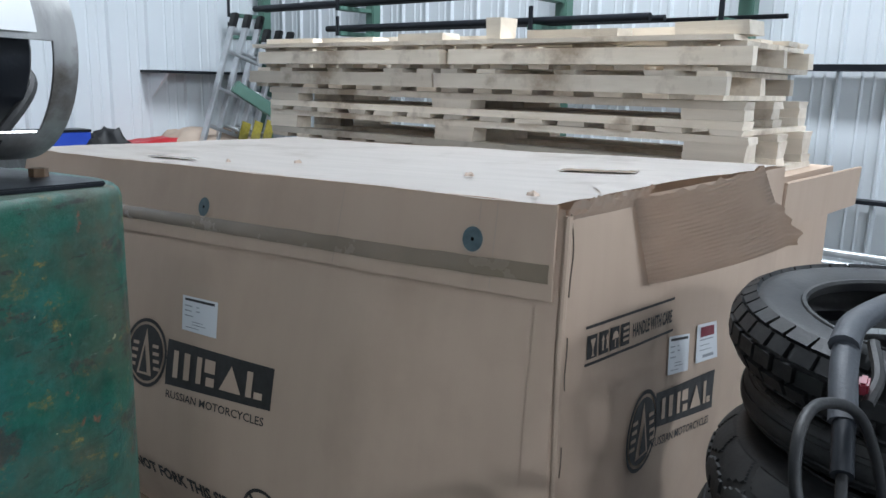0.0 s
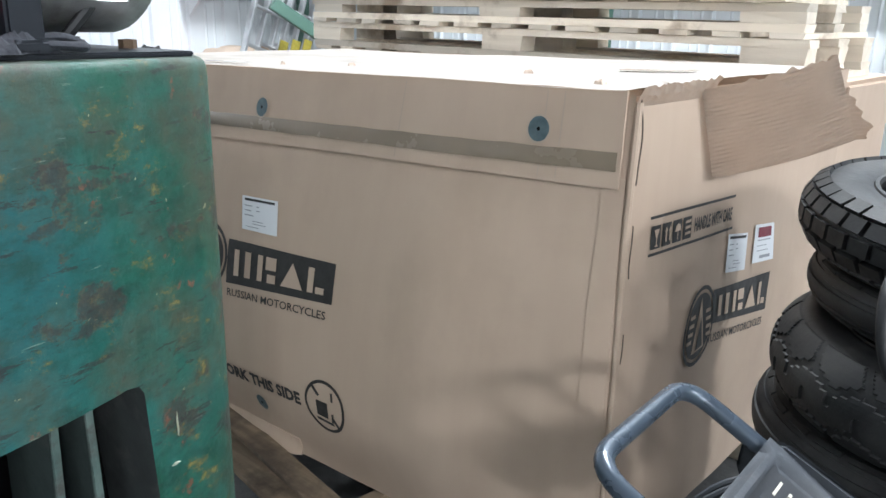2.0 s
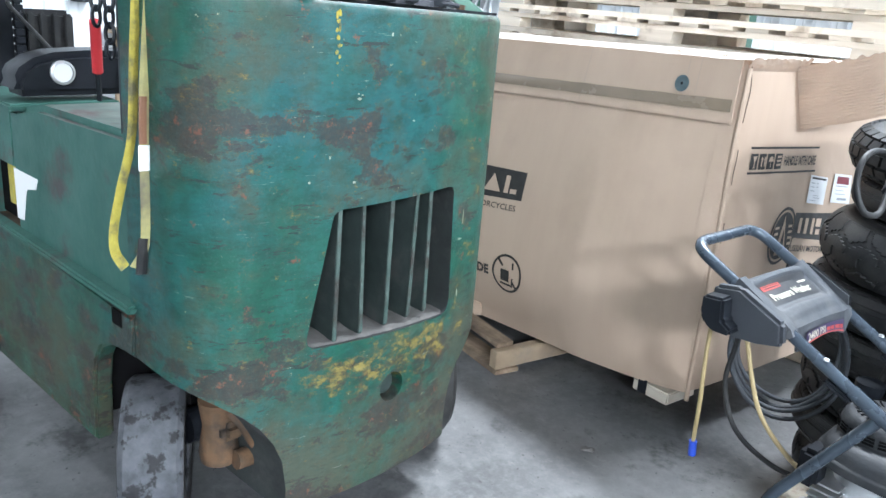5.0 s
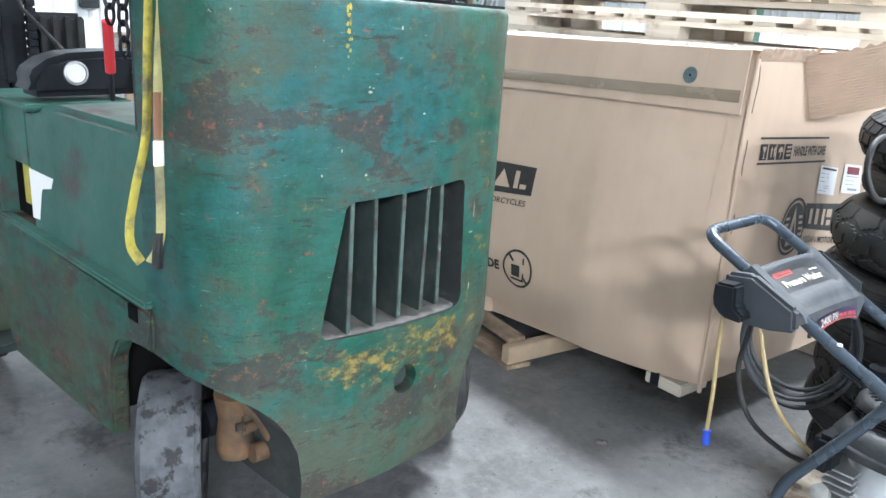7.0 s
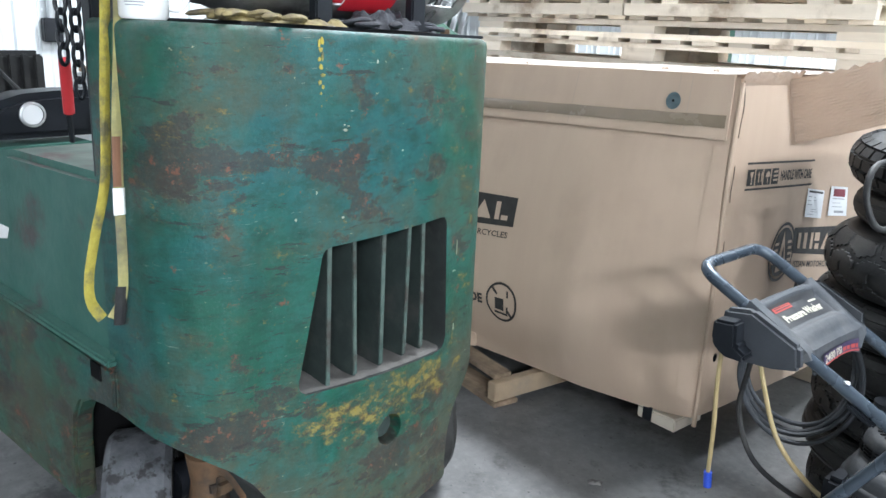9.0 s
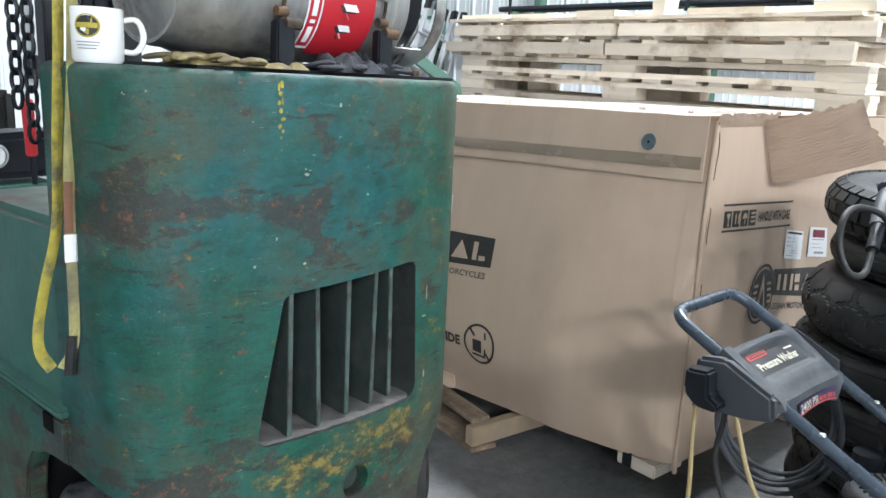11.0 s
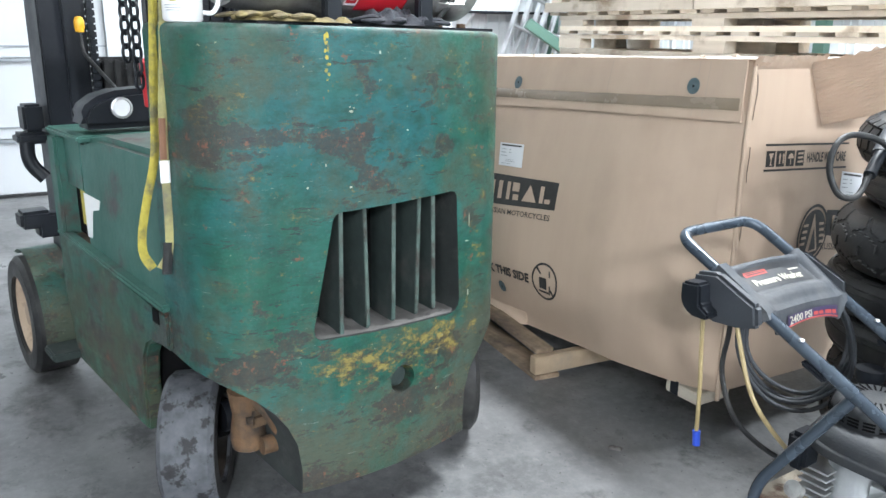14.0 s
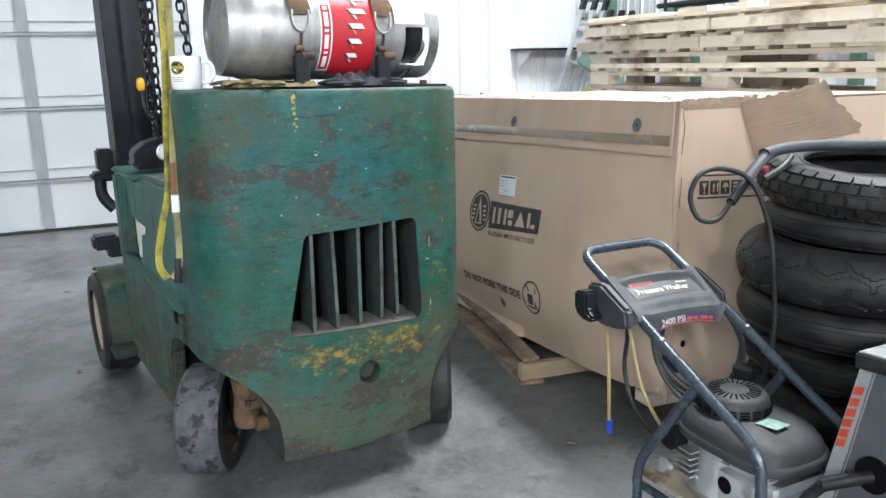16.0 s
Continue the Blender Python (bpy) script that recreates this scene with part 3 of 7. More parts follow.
def print_text(text, place, a, z, w, h, off, slope=0.0, bold=0.0, shear=0.0):
    bm = lettering(text, w, h, bold)
    for v in bm.verts:
        x, y = v.co.x, v.co.y
        v.co = place(a + x + shear * y, z + y + slope * x, off)
    return bm


def base_z(x):
    """Height of the crate's lower edge, which lies higher at the near corner."""
    return 0.155 + 0.072 * max(x, -1.5)


def carton_body(x0, y1, z0, z1, swell, rise=0.0):
    """The four sides and bottom of a carton, swollen as its board is; the near corner stands at the origin."""
    bm = bmesh.new()
    rings, nz, nf, ns = [], 30, 60, 26
    for k in range(nz + 1):
        def up(x):
            top = lid_edge(x) - 0.006 if swell else z1 + rise * (x - x0) / -x0
            low = base_z(x) if swell else z0
            return low + (top - low) * k / nz
        fy = (lambda x: front_y(x, up(x))) if swell else (lambda x: 0)
        fx = (lambda y: right_x(y, up(0))) if swell else (lambda y: 0)
        ring = []
        for i in range(nf + 1):
            x = x0 * (1 - i / nf) ** 1.6
            ring.append(Vector((x, fy(x), up(x))))
        ring[-1] = Vector((-0.008, ring[-1].y + 0.002, up(0)))
        ring += [Vector((fx(y1 * i / ns), y1 * i / ns, up(0))) for i in range(1, ns + 1)]
        ring += [Vector((x0, y1, up(x0)))]
        rings.append([bm.verts.new(p) for p in ring])
    n = len(rings[0])
    for a, b in zip(rings, rings[1:]):
        for k in range(n):
            bm.faces.new((a[k], a[(k + 1) % n], b[(k + 1) % n], b[k]))
    bm.faces.new(rings[0][::-1])
    if not swell:  # the swollen crate is closed by its own lid
        bm.faces.new(rings[-1])
    return bm


def emblem(place, ca, cz, ra, rz, tilt):
    """The round badge, as plain shapes: a ring, a disc, bars and a wedge."""
    out = [("badge_ring", disc(place, ca, cz, ra, rz, 0.003, 32, 0.90, tilt)), ("badge_disc", disc(place, ca, cz, ra * 0.82, rz * 0.82, 0.003, 32, 0.0, tilt))]
    return out


crate_a = thing("shipping_crate", pose(0, 0, 0), "large printed cardboard crate on wooden feet with taped lid", "crate", "shipping crates")
part("carton", carton_body(-2.15, 1.16, 0.124, 1.13, True), CARD, crate_a, smooth=True)
for x, y in ((-0.172, -0.032), (-2.05, 0.9), (-1.1, 0.9), (-0.19, 0.9)):
    part("foot_block", block(x, x + 0.135, y, y + 0.14, 0.100, base_z(x) - 0.004) if y < 0 else block(x, x + 0.145, y, y + 0.14, 0.0, base_z(x) - 0.001), WOOD, crate_a, bevel=0.004)
part("metal_strap", block(-0.150, -0.118, -0.0345, -0.0325, 0.103, 0.150), BLACKM, crate_a, "dark metal strap end")
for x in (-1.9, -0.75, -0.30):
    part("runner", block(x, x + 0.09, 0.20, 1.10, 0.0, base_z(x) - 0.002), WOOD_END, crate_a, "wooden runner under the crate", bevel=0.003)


def lid_z(x, y):
    u, v = (x + 2.105) / 2.105, (y + 0.004) / 1.15
    return lid_edge(x) + 0.004 - 0.006 * v - 0.012 * math.sin(math.pi * u) * math.sin(math.pi * v) + 0.004 * noise.noise(Vector((x * 3, y * 3, 0)))


def lid_top():
    """The pale top sheet, sagging, with a torn rim along the open side."""
    bm = bmesh.new()
    nx, ny, rows = 60, 16, []
    for i in range(nx + 1):
        x = -2.105 + 2.105 * i / nx
        row = []
        for j in range(ny + 1):
            y = -0.004 + 1.15 * j / ny
            u, v = i / nx, j / ny
            z = lid_z(x, y)
            dy = 0.010 * noise.noise(Vector((x * 9, 1, 0))) if j == 0 else 0.0
            dx = (0.020 * noise.noise(Vector((5, y * 22, 0))) - 0.012 - 0.1 * max(0.0, min(1.0, (y - 0.16) * 8)) * max(0.0, min(1.0, (0.75 - y) * 3))) if i == nx else 0.0
            row.append(bm.verts.new((x + dx, y + dy + (front_y(x, lid_edge(x)) - 0.012 if j == 0 else 0), z)))
        rows.append(row)
    for i in range(nx):
        for j in range(ny):
            bm.faces.new((rows[i][j], rows[i + 1][j], rows[i + 1][j + 1], rows[i][j + 1]))
    r = bmesh.ops.solidify(bm, geom=bm.faces[:], thickness=0.005)
    return bm


part("lid_top", lid_top(), CARD_TOP, crate_a, "pale cardboard lid with a torn rim")


for x0, x1, y0, y1 in ((-0.40, -0.20, 0.60, 0.655), (-1.55, -1.36, 0.10, 0.15)):
    bm = bmesh.new()
    g = [[bm.verts.new((x0 + (x1 - x0) * i / 16, y0 + (y1 - y0) * j / 3 + 0.02 * i / 16, lid_z(x0 + (x1 - x0) * i / 16, y0 + (y1 - y0) * j / 3) + 0.0052 + 0.0015 * noise.noise(Vector((i * 0.9, j * 0.8, 2))))) for j in range(4)] for i in range(17)]
    for p, q in zip(g, g[1:]):
        for j in range(3):
            bm.faces.new((p[j], q[j], q[j + 1], p[j + 1]))
    part("lid_tape", bm, TAPE, crate_a, "wrinkled strip of brown tape on the lid", smooth=True)
part("lid_side", patch(lambda a, z, o: on_front(a, z, o + 0.0022 * noise.noise(Vector((a * 26, z * 5, 6))) + 0.003 * noise.noise(Vector((a * 7, z * 9, 2)))), -2.1, -0.014, lambda a: 0.968 + 0.037 * a - 0.004 * math.sin(a * 3), lambda a: lid_edge(a) + 0.003 + 0.003 * noise.noise(Vector((a * 8, 0, 0))), 0.011, 120, 6, 0.005), CARD, crate_a, "overlapping cardboard lid edge", smooth=True)


for x in (-1.06, -0.543, -0.176, -0.138):
    part("lid_crease", patch(on_front, x - 0.0014, x + 0.0014, 0.978 + 0.037 * x, lid_edge(x) - 0.004, 0.0135, 2, 8), CARD_IN, crate_a, "pale crease in the cardboard")


def tape_band():
    bm = bmesh.new()
    n, rows = 70, []
    for i in range(n + 1):
        x = -2.1 + 2.08 * i / n
        c = 1.017 + 0.038 * x
        puff = 0.0015 + 0.010 * max(0.0, 1 - abs(x + 1.35) / 0.75) ** 1.5
        row = []
        for j in range(7):
            s = j / 6 * 2 - 1
            row.append(bm.verts.new(on_front(x, c + 0.0165 * s + 0.0015 * noise.noise(Vector((x * 14, j, 0))), 0.0145 + puff * (1 - s * s) + 0.0012 * noise.noise(Vector((x * 25, s * 3, 4))))))
        rows.append(row)
    for a, b in zip(rows, rows[1:]):
        for j in range(6):
            bm.faces.new((a[j], b[j], b[j + 1], a[j + 1]))
    return bm


part("tape", tape_band(), TAPE, crate_a, "shiny brown packing tape", smooth=True)
HOLE = surf("grey_vent_plug", (0.055, 0.085, 0.095), (0.10, 0.14, 0.15), 60.0, 0.6, bump=0.1)
for x, z, o in ((-0.185, 1.057, 0.0155), (-1.041, 1.018, 0.0155), (-0.996, 0.225, 0.003)):
    plug = part("vent_hole", disc(on_front, x, z, 0.0235, 0.0235, o, 24), HOLE, crate_a, "grey vent hole")
    part("vent_rim", disc(on_front, x, z, 0.027, 0.027, o + 0.0004, 24, 0.87), CARD_IN, plug)
    part("vent_pin", disc(on_front, x, z, 0.004, 0.004, o + 0.0008, 10), DARK, plug)

PRINT = 0.0022
# printing on the long side
for nm, bm in emblem(on_front, -1.228, 0.603, 0.104, 0.094, 0.09):
    part(nm, bm, INK, crate_a, "black printed badge")
for k in range(4):
    z = 0.562 + 0.020 * k
    for s in (-1, 1):
        x = -1.228 + s * (0.034 + 0.010 * (3 - k) * 0.4)
        part("badge_bar", poly(on_front, [(x, z + 0.09 * (x + 1.228)), (x + s * 0.030, z + 0.09 * (x + s * 0.03 + 1.228)), (x + s * 0.030, z + 0.009 + 0.09 * (x + s * 0.03 + 1.228)), (x, z + 0.009 + 0.09 * (x + 1.228))], PRINT * 2), CARD, crate_a)
part("badge_wedge", poly(on_front, [(-1.265, 0.540), (-1.191, 0.547), (-1.228, 0.672)], PRINT * 2), CARD, crate_a)
part("badge_core", poly(on_front, [(-1.249, 0.549), (-1.209, 0.553), (-1.228, 0.628)], PRINT * 3), INK, crate_a)
def name_shapes(place, a0, a1, lo, hi, sheet_off):
    """The brand's name plate as plain bars, blocks and a wedge between the plate's lower and upper edge."""
    def q(u, v):
        a = a0 + (a1 - a0) * u
        return a, lo(a) + (hi(a) - lo(a)) * v
    for pts in (((0.08, 0.20), (0.13, 0.20), (0.13, 0.80), (0.08, 0.80)), ((0.19, 0.20), (0.25, 0.20), (0.25, 0.80), (0.19, 0.80)),
                ((0.32, 0.20), (0.37, 0.20), (0.37, 0.80), (0.32, 0.80)), ((0.40, 0.50), (0.50, 0.50), (0.50, 0.80), (0.40, 0.80)), ((0.42, 0.20), (0.50, 0.20), (0.50, 0.40), (0.42, 0.40)),
                ((0.55, 0.20), (0.75, 0.20), (0.65, 0.80)), ((0.79, 0.20), (0.84, 0.20), (0.84, 0.80), (0.79, 0.80)), ((0.86, 0.20), (0.93, 0.20), (0.93, 0.36), (0.86, 0.36))):
        part("name_shape", poly(place, [q(u, v) for u, v in pts], sheet_off), CARD, crate_a)


def plate_lo(a):
    return 0.543 + 0.118 * (a + 1.125)


def plate_hi(a):
    return 0.664 + 0.064 * (a + 1.125)


part("name_plate", patch(on_front, -1.125, -0.685, plate_lo, plate_hi, PRINT, 14, 3), INK, crate_a, "black printed name plate")
name_shapes(on_front, -1.125, -0.685, plate_lo, plate_hi, PRINT * 2)
part("printed_line", print_text("RUSSIAN MOTORCYCLES", on_front, -1.119, 0.509, 0.415, 0.021, PRINT, 0.104, 0.01), INK, crate_a, "printed words RUSSIAN MOTORCYCLES")
part("printed_line", print_text("DO NOT FORK THIS SIDE", on_front, -1.39, 0.247, 0.595, 0.038, PRINT, 0.083, 0.045), INK, crate_a, "printed words DO NOT FORK THIS SIDE")
part("fork_sign", disc(on_front, -0.698, 0.330, 0.076, 0.071, PRINT, 32, 0.88, 0.06), INK, crate_a, "black ring sign with a crossed forklift")
for off, pts in ((PRINT, ((-0.753, 0.374), (-0.745, 0.381), (-0.645, 0.289), (-0.653, 0.282))), (PRINT * 1.3, ((-0.728, 0.300), (-0.685, 0.301), (-0.685, 0.345), (-0.728, 0.342))),
                 (PRINT, ((-0.675, 0.294), (-0.667, 0.295), (-0.667, 0.377), (-0.675, 0.376))), (PRINT, ((-0.733, 0.284), (-0.667, 0.286), (-0.667, 0.294), (-0.733, 0.292)))):
    part("fork_sign", poly(on_front, pts, off), INK, crate_a)
for x in (-1.62,):
    for z in (0.90, 0.945):
        part("printed_rule", poly(on_front, [(x - 0.3, z), (x + 0.1, z), (x + 0.1, z + 0.006), (x - 0.3, z + 0.006)], PRINT), INK, crate_a)
    for k in range(3):
        part("care_symbol", poly(on_front, [(x - 0.02 + 0.04 * k, 0.912), (x + 0.01 + 0.04 * k, 0.912), (x + 0.01 + 0.04 * k, 0.94), (x - 0.02 + 0.04 * k, 0.94)], PRINT), INK, crate_a)


def paper_label(place, pts, off, bars, lab, flip=1):
    """A paper label from four corners (top left, top right, bottom right, bottom left) with bars for its writing."""
    def q(u, v):
        a, b, c, d = [Vector((*p, 0)) for p in pts]
        p = a.lerp(b, u).lerp(d.lerp(c, u), v)
        return p.x, p.y
    sheet = part("paper_label", poly(place, [q(0, 0), q(1, 0), q(1, 1), q(0, 1)], off), PAPER, crate_a, lab)
    for u0, u1, v0, v1, m in bars:
        part("writing_bar", poly(place, [q(u0, v0), q(u1, v0), q(u1, v1), q(u0, v1)], off + 0.0006), m, sheet)


GREYINK = surf("grey_print", (0.25, 0.26, 0.28), (0.33, 0.34, 0.36), 20.0, 0.6, bump=0.0)
DARKRED = surf("dark_red_print", (0.16, 0.012, 0.025), (0.21, 0.02, 0.035), 20.0, 0.5, bump=0.0)
BARS = [(0.08, 0.92, 0.06, 0.13, INK), (0.08, 0.3, 0.26, 0.29, GREYINK), (0.42, 0.5, 0.26, 0.29, GREYINK), (0.08, 0.28, 0.40, 0.43, GREYINK), (0.42, 0.52, 0.38, 0.41, GREYINK), (0.08, 0.34, 0.54, 0.57, GREYINK), (0.3, 0.62, 0.70, 0.72, GREYINK), (0.3, 0.7, 0.78, 0.80, GREYINK), (0.12, 0.5, 0.88, 0.90, GREYINK)]
paper_label(on_front, [(-1.085, 0.787), (-0.930, 0.796), (-0.915, 0.711), (-1.068, 0.702)], 0.004, BARS, "white printed shipping label")
# printing on the short side
S = -0.045
for z in (0.901, 0.828):
    part("printed_rule", patch(on_right, 0.090, 0.474, lambda a: z + S * (a - 0.1) - 0.003, lambda a: z + S * (a - 0.1) + 0.003, PRINT, 10, 1), INK, crate_a)
for k in range(4):
    a = 0.096 + 0.0435 * k
    sy = part("care_symbol", patch(on_right, a, a + 0.037, lambda t: 0.838 + S * (t - 0.1), lambda t: 0.884 + S * (t - 0.1), PRINT, 3, 2), INK, crate_a, "black handling symbol")
    zc = 0.861 + S * (a + 0.0185 - 0.1)
    if k == 0:
        part("symbol_mark", poly(on_right, [(a + 0.0084, zc + 0.016), (a + 0.0286, zc + 0.016), (a + 0.0202, zc - 0.002), (a + 0.0202, zc - 0.014), (a + 0.0252, zc - 0.018), (a + 0.0118, zc - 0.018), (a + 0.0168, zc - 0.014), (a + 0.0168, zc - 0.002)], PRINT * 2), CARD, sy)
    elif k == 1:
        for d in (0.010, 0.026):
            part("symbol_mark", poly(on_right, [(a + d, zc - 0.014), (a + d + 0.006, zc - 0.014), (a + d + 0.006, zc + 0.006), (a + d + 0.009, zc + 0.006), (a + d + 0.003, zc + 0.017), (a + d - 0.003, zc + 0.006), (a + d, zc + 0.006)], PRINT * 2), CARD, sy)
    elif k == 2:
        part("symbol_mark", poly(on_right, [(a + 0.0050, zc), (a + 0.0319, zc), (a + 0.0269, zc + 0.012), (a + 0.0185, zc + 0.016), (a + 0.0101, zc + 0.012)], PRINT * 2), CARD, sy)
        part("symbol_mark", poly(on_right, [(a + 0.0168, zc - 0.017), (a + 0.0202, zc - 0.017), (a + 0.0202, zc - 0.001), (a + 0.0168, zc - 0.001)], PRINT * 2), CARD, sy)
    else:
        for d in (-0.013, -0.001, 0.011):
            part("symbol_mark", poly(on_right, [(a + 0.0067, zc + d), (a + 0.0302, zc + d), (a + 0.0302, zc + d + 0.006), (a + 0.0067, zc + d + 0.006)], PRINT * 2), CARD, sy)
part("printed_line", print_text("HANDLE WITH CARE", on_right, 0.278, 0.839, 0.187, 0.030, PRINT, S, 0.03), INK, crate_a, "printed words HANDLE WITH CARE")
for nm, bm in emblem(on_right, 0.341, 0.615, 0.070, 0.092, 0.12):
    part(nm, bm, INK, crate_a, "black printed badge")
for k in range(4):
    z = 0.583 + 0.019 * k
    for s in (-1, 1):
        a = 0.341 + s * (0.025 + 0.003 * (3 - k))
        part("badge_bar", poly(on_right, [(a, z), (a + s * 0.022, z), (a + s * 0.022, z + 0.008), (a, z + 0.009)], PRINT * 2), CARD, crate_a)
part("badge_wedge", poly(on_right, [(0.314, 0.554), (0.368, 0.561), (0.341, 0.682)], PRINT * 2), CARD, crate_a)
part("badge_core", poly(on_right, [(0.326, 0.563), (0.356, 0.567), (0.341, 0.638)], PRINT * 3), INK, crate_a)


def side_lo(a):
    return 0.604 - 0.171 * (a - 0.4)


def side_hi(a):
    return 0.684 - 0.107 * (a - 0.4)


part("name_plate", patch(on_right, 0.400, 0.740, side_lo, side_hi, PRINT, 14, 3), INK, crate_a, "black printed name plate")
name_shapes(on_right, 0.400, 0.740, side_lo, side_hi, PRINT * 2)
part("printed_line", print_text("RUSSIAN MOTORCYCLES", on_right, 0.388, 0.560, 0.335, 0.021, PRINT, -0.15, 0.01), INK, crate_a, "printed words RUSSIAN MOTORCYCLES")
paper_label(on_right, [(0.454, 0.800), (0.563, 0.783), (0.561, 0.694), (0.449, 0.712)], 0.004, BARS, "white printed shipping label")
paper_label(on_right, [(0.603, 0.794), (0.722, 0.779), (0.741, 0.681), (0.606, 0.698)], 0.004, [(0.16, 0.84, 0.08, 0.34, DARKRED), (0.15, 0.8, 0.40, 0.43, GREYINK), (0.15, 0.6, 0.55, 0.57, GREYINK), (0.15, 0.7, 0.68, 0.70, GREYINK), (0.3, 0.8, 0.82, 0.9, GREYINK)], "clear packing-list pouch with a dark red heading")


def torn_flap():
    """A torn piece of lid hanging like an open door, its bare flutes showing."""
    bm = bmesh.new()
    n, m, rows = 46, 64, []
    for i in range(n + 1):
        u = i / n
        row = []
        for j in range(m + 1):
            v = j / m
            top = Vector((0.006, 0.240, 1.127)).lerp(Vector((0.205, 0.395, 1.197)), u)
            bot = Vector((0.020, 0.304, 0.949)).lerp(Vector((0.235, 0.500, 1.033)), u)
            p = bot.lerp(top, v)
            rag = 0.018 * noise.noise(Vector((v * 9, 2, 0))) + 0.020 * math.sin(v * 5 + 0.6) if i == n else 0.0
            tear = 0.010 * noise.noise(Vector((u * 14, 7, 0))) if j == m else 0.0
            flute = 0.0024 * math.sin(v * 2 * math.pi * 21 + 2.5 * noise.noise(Vector((u * 3, v * 3, 0)))) * (0.5 + 0.5 * noise.noise(Vector((u * 4, v * 2, 5))))
            bend = 0.022 * math.sin(math.pi * u) - 0.015 * u * u
            row.append(bm.verts.new(p + Vector((0.72, -0.6, 0)) * (bend + flute) + Vector((rag, rag * 0.5, tear))))
        rows.append(row)
    for i in range(n):
        for j in range(m):
            bm.faces.new((rows[i][j], rows[i + 1][j], rows[i + 1][j + 1], rows[i][j + 1]))
    bmesh.ops.solidify(bm, geom=bm.faces[:], thickness=-0.004)
    return bm


part("torn_flap", torn_flap(), CARD_IN, crate_a, "torn hanging cardboard flap with bare flutes", smooth=True)


def ragged_strip(y0, y1, seed):
    """Crumpled torn rim along the top of the open side."""
    bm = bmesh.new()
    n, rows = 60, []
    for i in range(n + 1):
        y = y0 + (y1 - y0) * i / n
        row = []
        for j in range(5):
            q = noise.noise(Vector((y * 34, j * 0.7, seed)))
            q2 = noise.noise(Vector((y * 60, j, seed + 5)))
            row.append(bm.verts.new((0.003 + 0.012 * q * j / 4 + 0.003 * j, y, 1.112 + 0.009 * j + 0.012 * q2 * j / 4)))
        rows.append(row)
    for a, b in zip(rows, rows[1:]):
        for j in range(4):
            bm.faces.new((a[j], b[j], b[j + 1], a[j + 1]))
    bmesh.ops.solidify(bm, geom=bm.faces[:], thickness=0.003)
    return bm


part("torn_rim", ragged_strip(0.0, 0.30, 1.0), CARD_IN, crate_a, "crumpled torn cardboard rim")
part("corner_seam", tube([Vector((0.003, -0.006 + 0.012 + 0.01 * noise.noise(Vector((z * 3, 1, 1))), z)) for z in (0.13 + 0.0495 * k for k in range(21))], 0.007, 8), CARD, crate_a, smooth=True)

part("corner_strip", patch(lambda a, z, o: on_front(a + 0.004 * noise.noise(Vector((z * 5, 2, 0))) * (a < -0.03), z, o + 0.0014 * noise.noise(Vector((z * 15, a * 20, 3)))), -0.050, -0.006, 0.16, 0.985, 0.0030, 4, 40, 0.0015), CARD, crate_a, "wrinkled cardboard corner strip", smooth=True)
part("puncture", disc(on_right, 0.062, 0.335, 0.010, 0.014, 0.0015, 9), DARK, crate_a, "small hole torn in the cardboard")
part("puncture", poly(on_right, [(0.052, 0.345), (0.072, 0.352), (0.082, 0.335), (0.074, 0.340), (0.066, 0.347)], 0.004), CARD_IN, crate_a)
SEAM = surf("dirty_torn_seam", (0.055, 0.042, 0.032), (0.16, 0.12, 0.09), 45.0, 0.85, bump=0.2, bscale=60)
for z0, z1 in ((0.975, 1.125), (0.80, 0.90), (0.63, 0.69), (0.47, 0.50)):
    part("open_seam", tube([Vector((0.0065 + 0.002 * noise.noise(Vector((z * 5, 0, 2))), 0.019 + 0.016 * noise.noise(Vector((z * 11, 2, 1))), z)) for z in (z0 + (z1 - z0) * k / 9 for k in range(10))], 0.0022 * (z1 - z0) ** 0.25, 6), SEAM, crate_a, "dark open corner seam", smooth=True)


def torn_foot():
    """The crate's lower rim, torn open and bent outward."""
    bm = bmesh.new()
    n, rows = 40, []
    for i in range(n + 1):
        u = i / n
        x = -1.24 + 0.36 * u
        lift = math.sin(math.pi * u) ** 0.6
        q = noise.noise(Vector((x * 16, 4, 1)))
        a = on_front(x, base_z(x) + 0.052, 0.003)
        b = on_front(x, base_z(x) + 0.022, 0.004 + 0.012 * lift)
        d = on_front(x, base_z(x) + 0.010 * q * lift, 0.005 + (0.034 + 0.012 * q) * lift)
        rows.append([bm.verts.new(p) for p in (a, b, d)])
    for r, s in zip(rows, rows[1:]):
        for j in range(2):
            bm.faces.new((r[j], s[j], s[j + 1], r[j + 1]))
    bmesh.ops.recalc_face_normals(bm, faces=bm.faces)
    bmesh.ops.solidify(bm, geom=bm.faces[:], thickness=0.004)
    return bm


part("torn_foot", torn_foot(), CARD, crate_a, "torn cardboard bent outward at the bottom", smooth=True)
for k, (x, y) in enumerate(((-0.10, 0.05), (-1.05, 0.28), (-1.18, 0.14), (-0.45, 0.30))):
    chip = thing("cardboard_scrap", pose(x, y, lid_z(x, y) + 0.0052, 0, 0, 70 * k), "torn scrap of cardboard lying on the crate lid", "scrap", "scraps on the lid")
    part("shred", crumple(0.011, 0.007, 0.012, k * 2.1 + 0.4, 8), CARD_IN, chip, smooth=True)
crate_b = thing("shipping_crate", pose(-0.10, 1.26, 0), "second cardboard crate standing under the pallet stack", "crate", "shipping crates")
part("carton", carton_body(-2.35, 0.79, 0.092, 1.050, False, 0.018), CARD, crate_b)
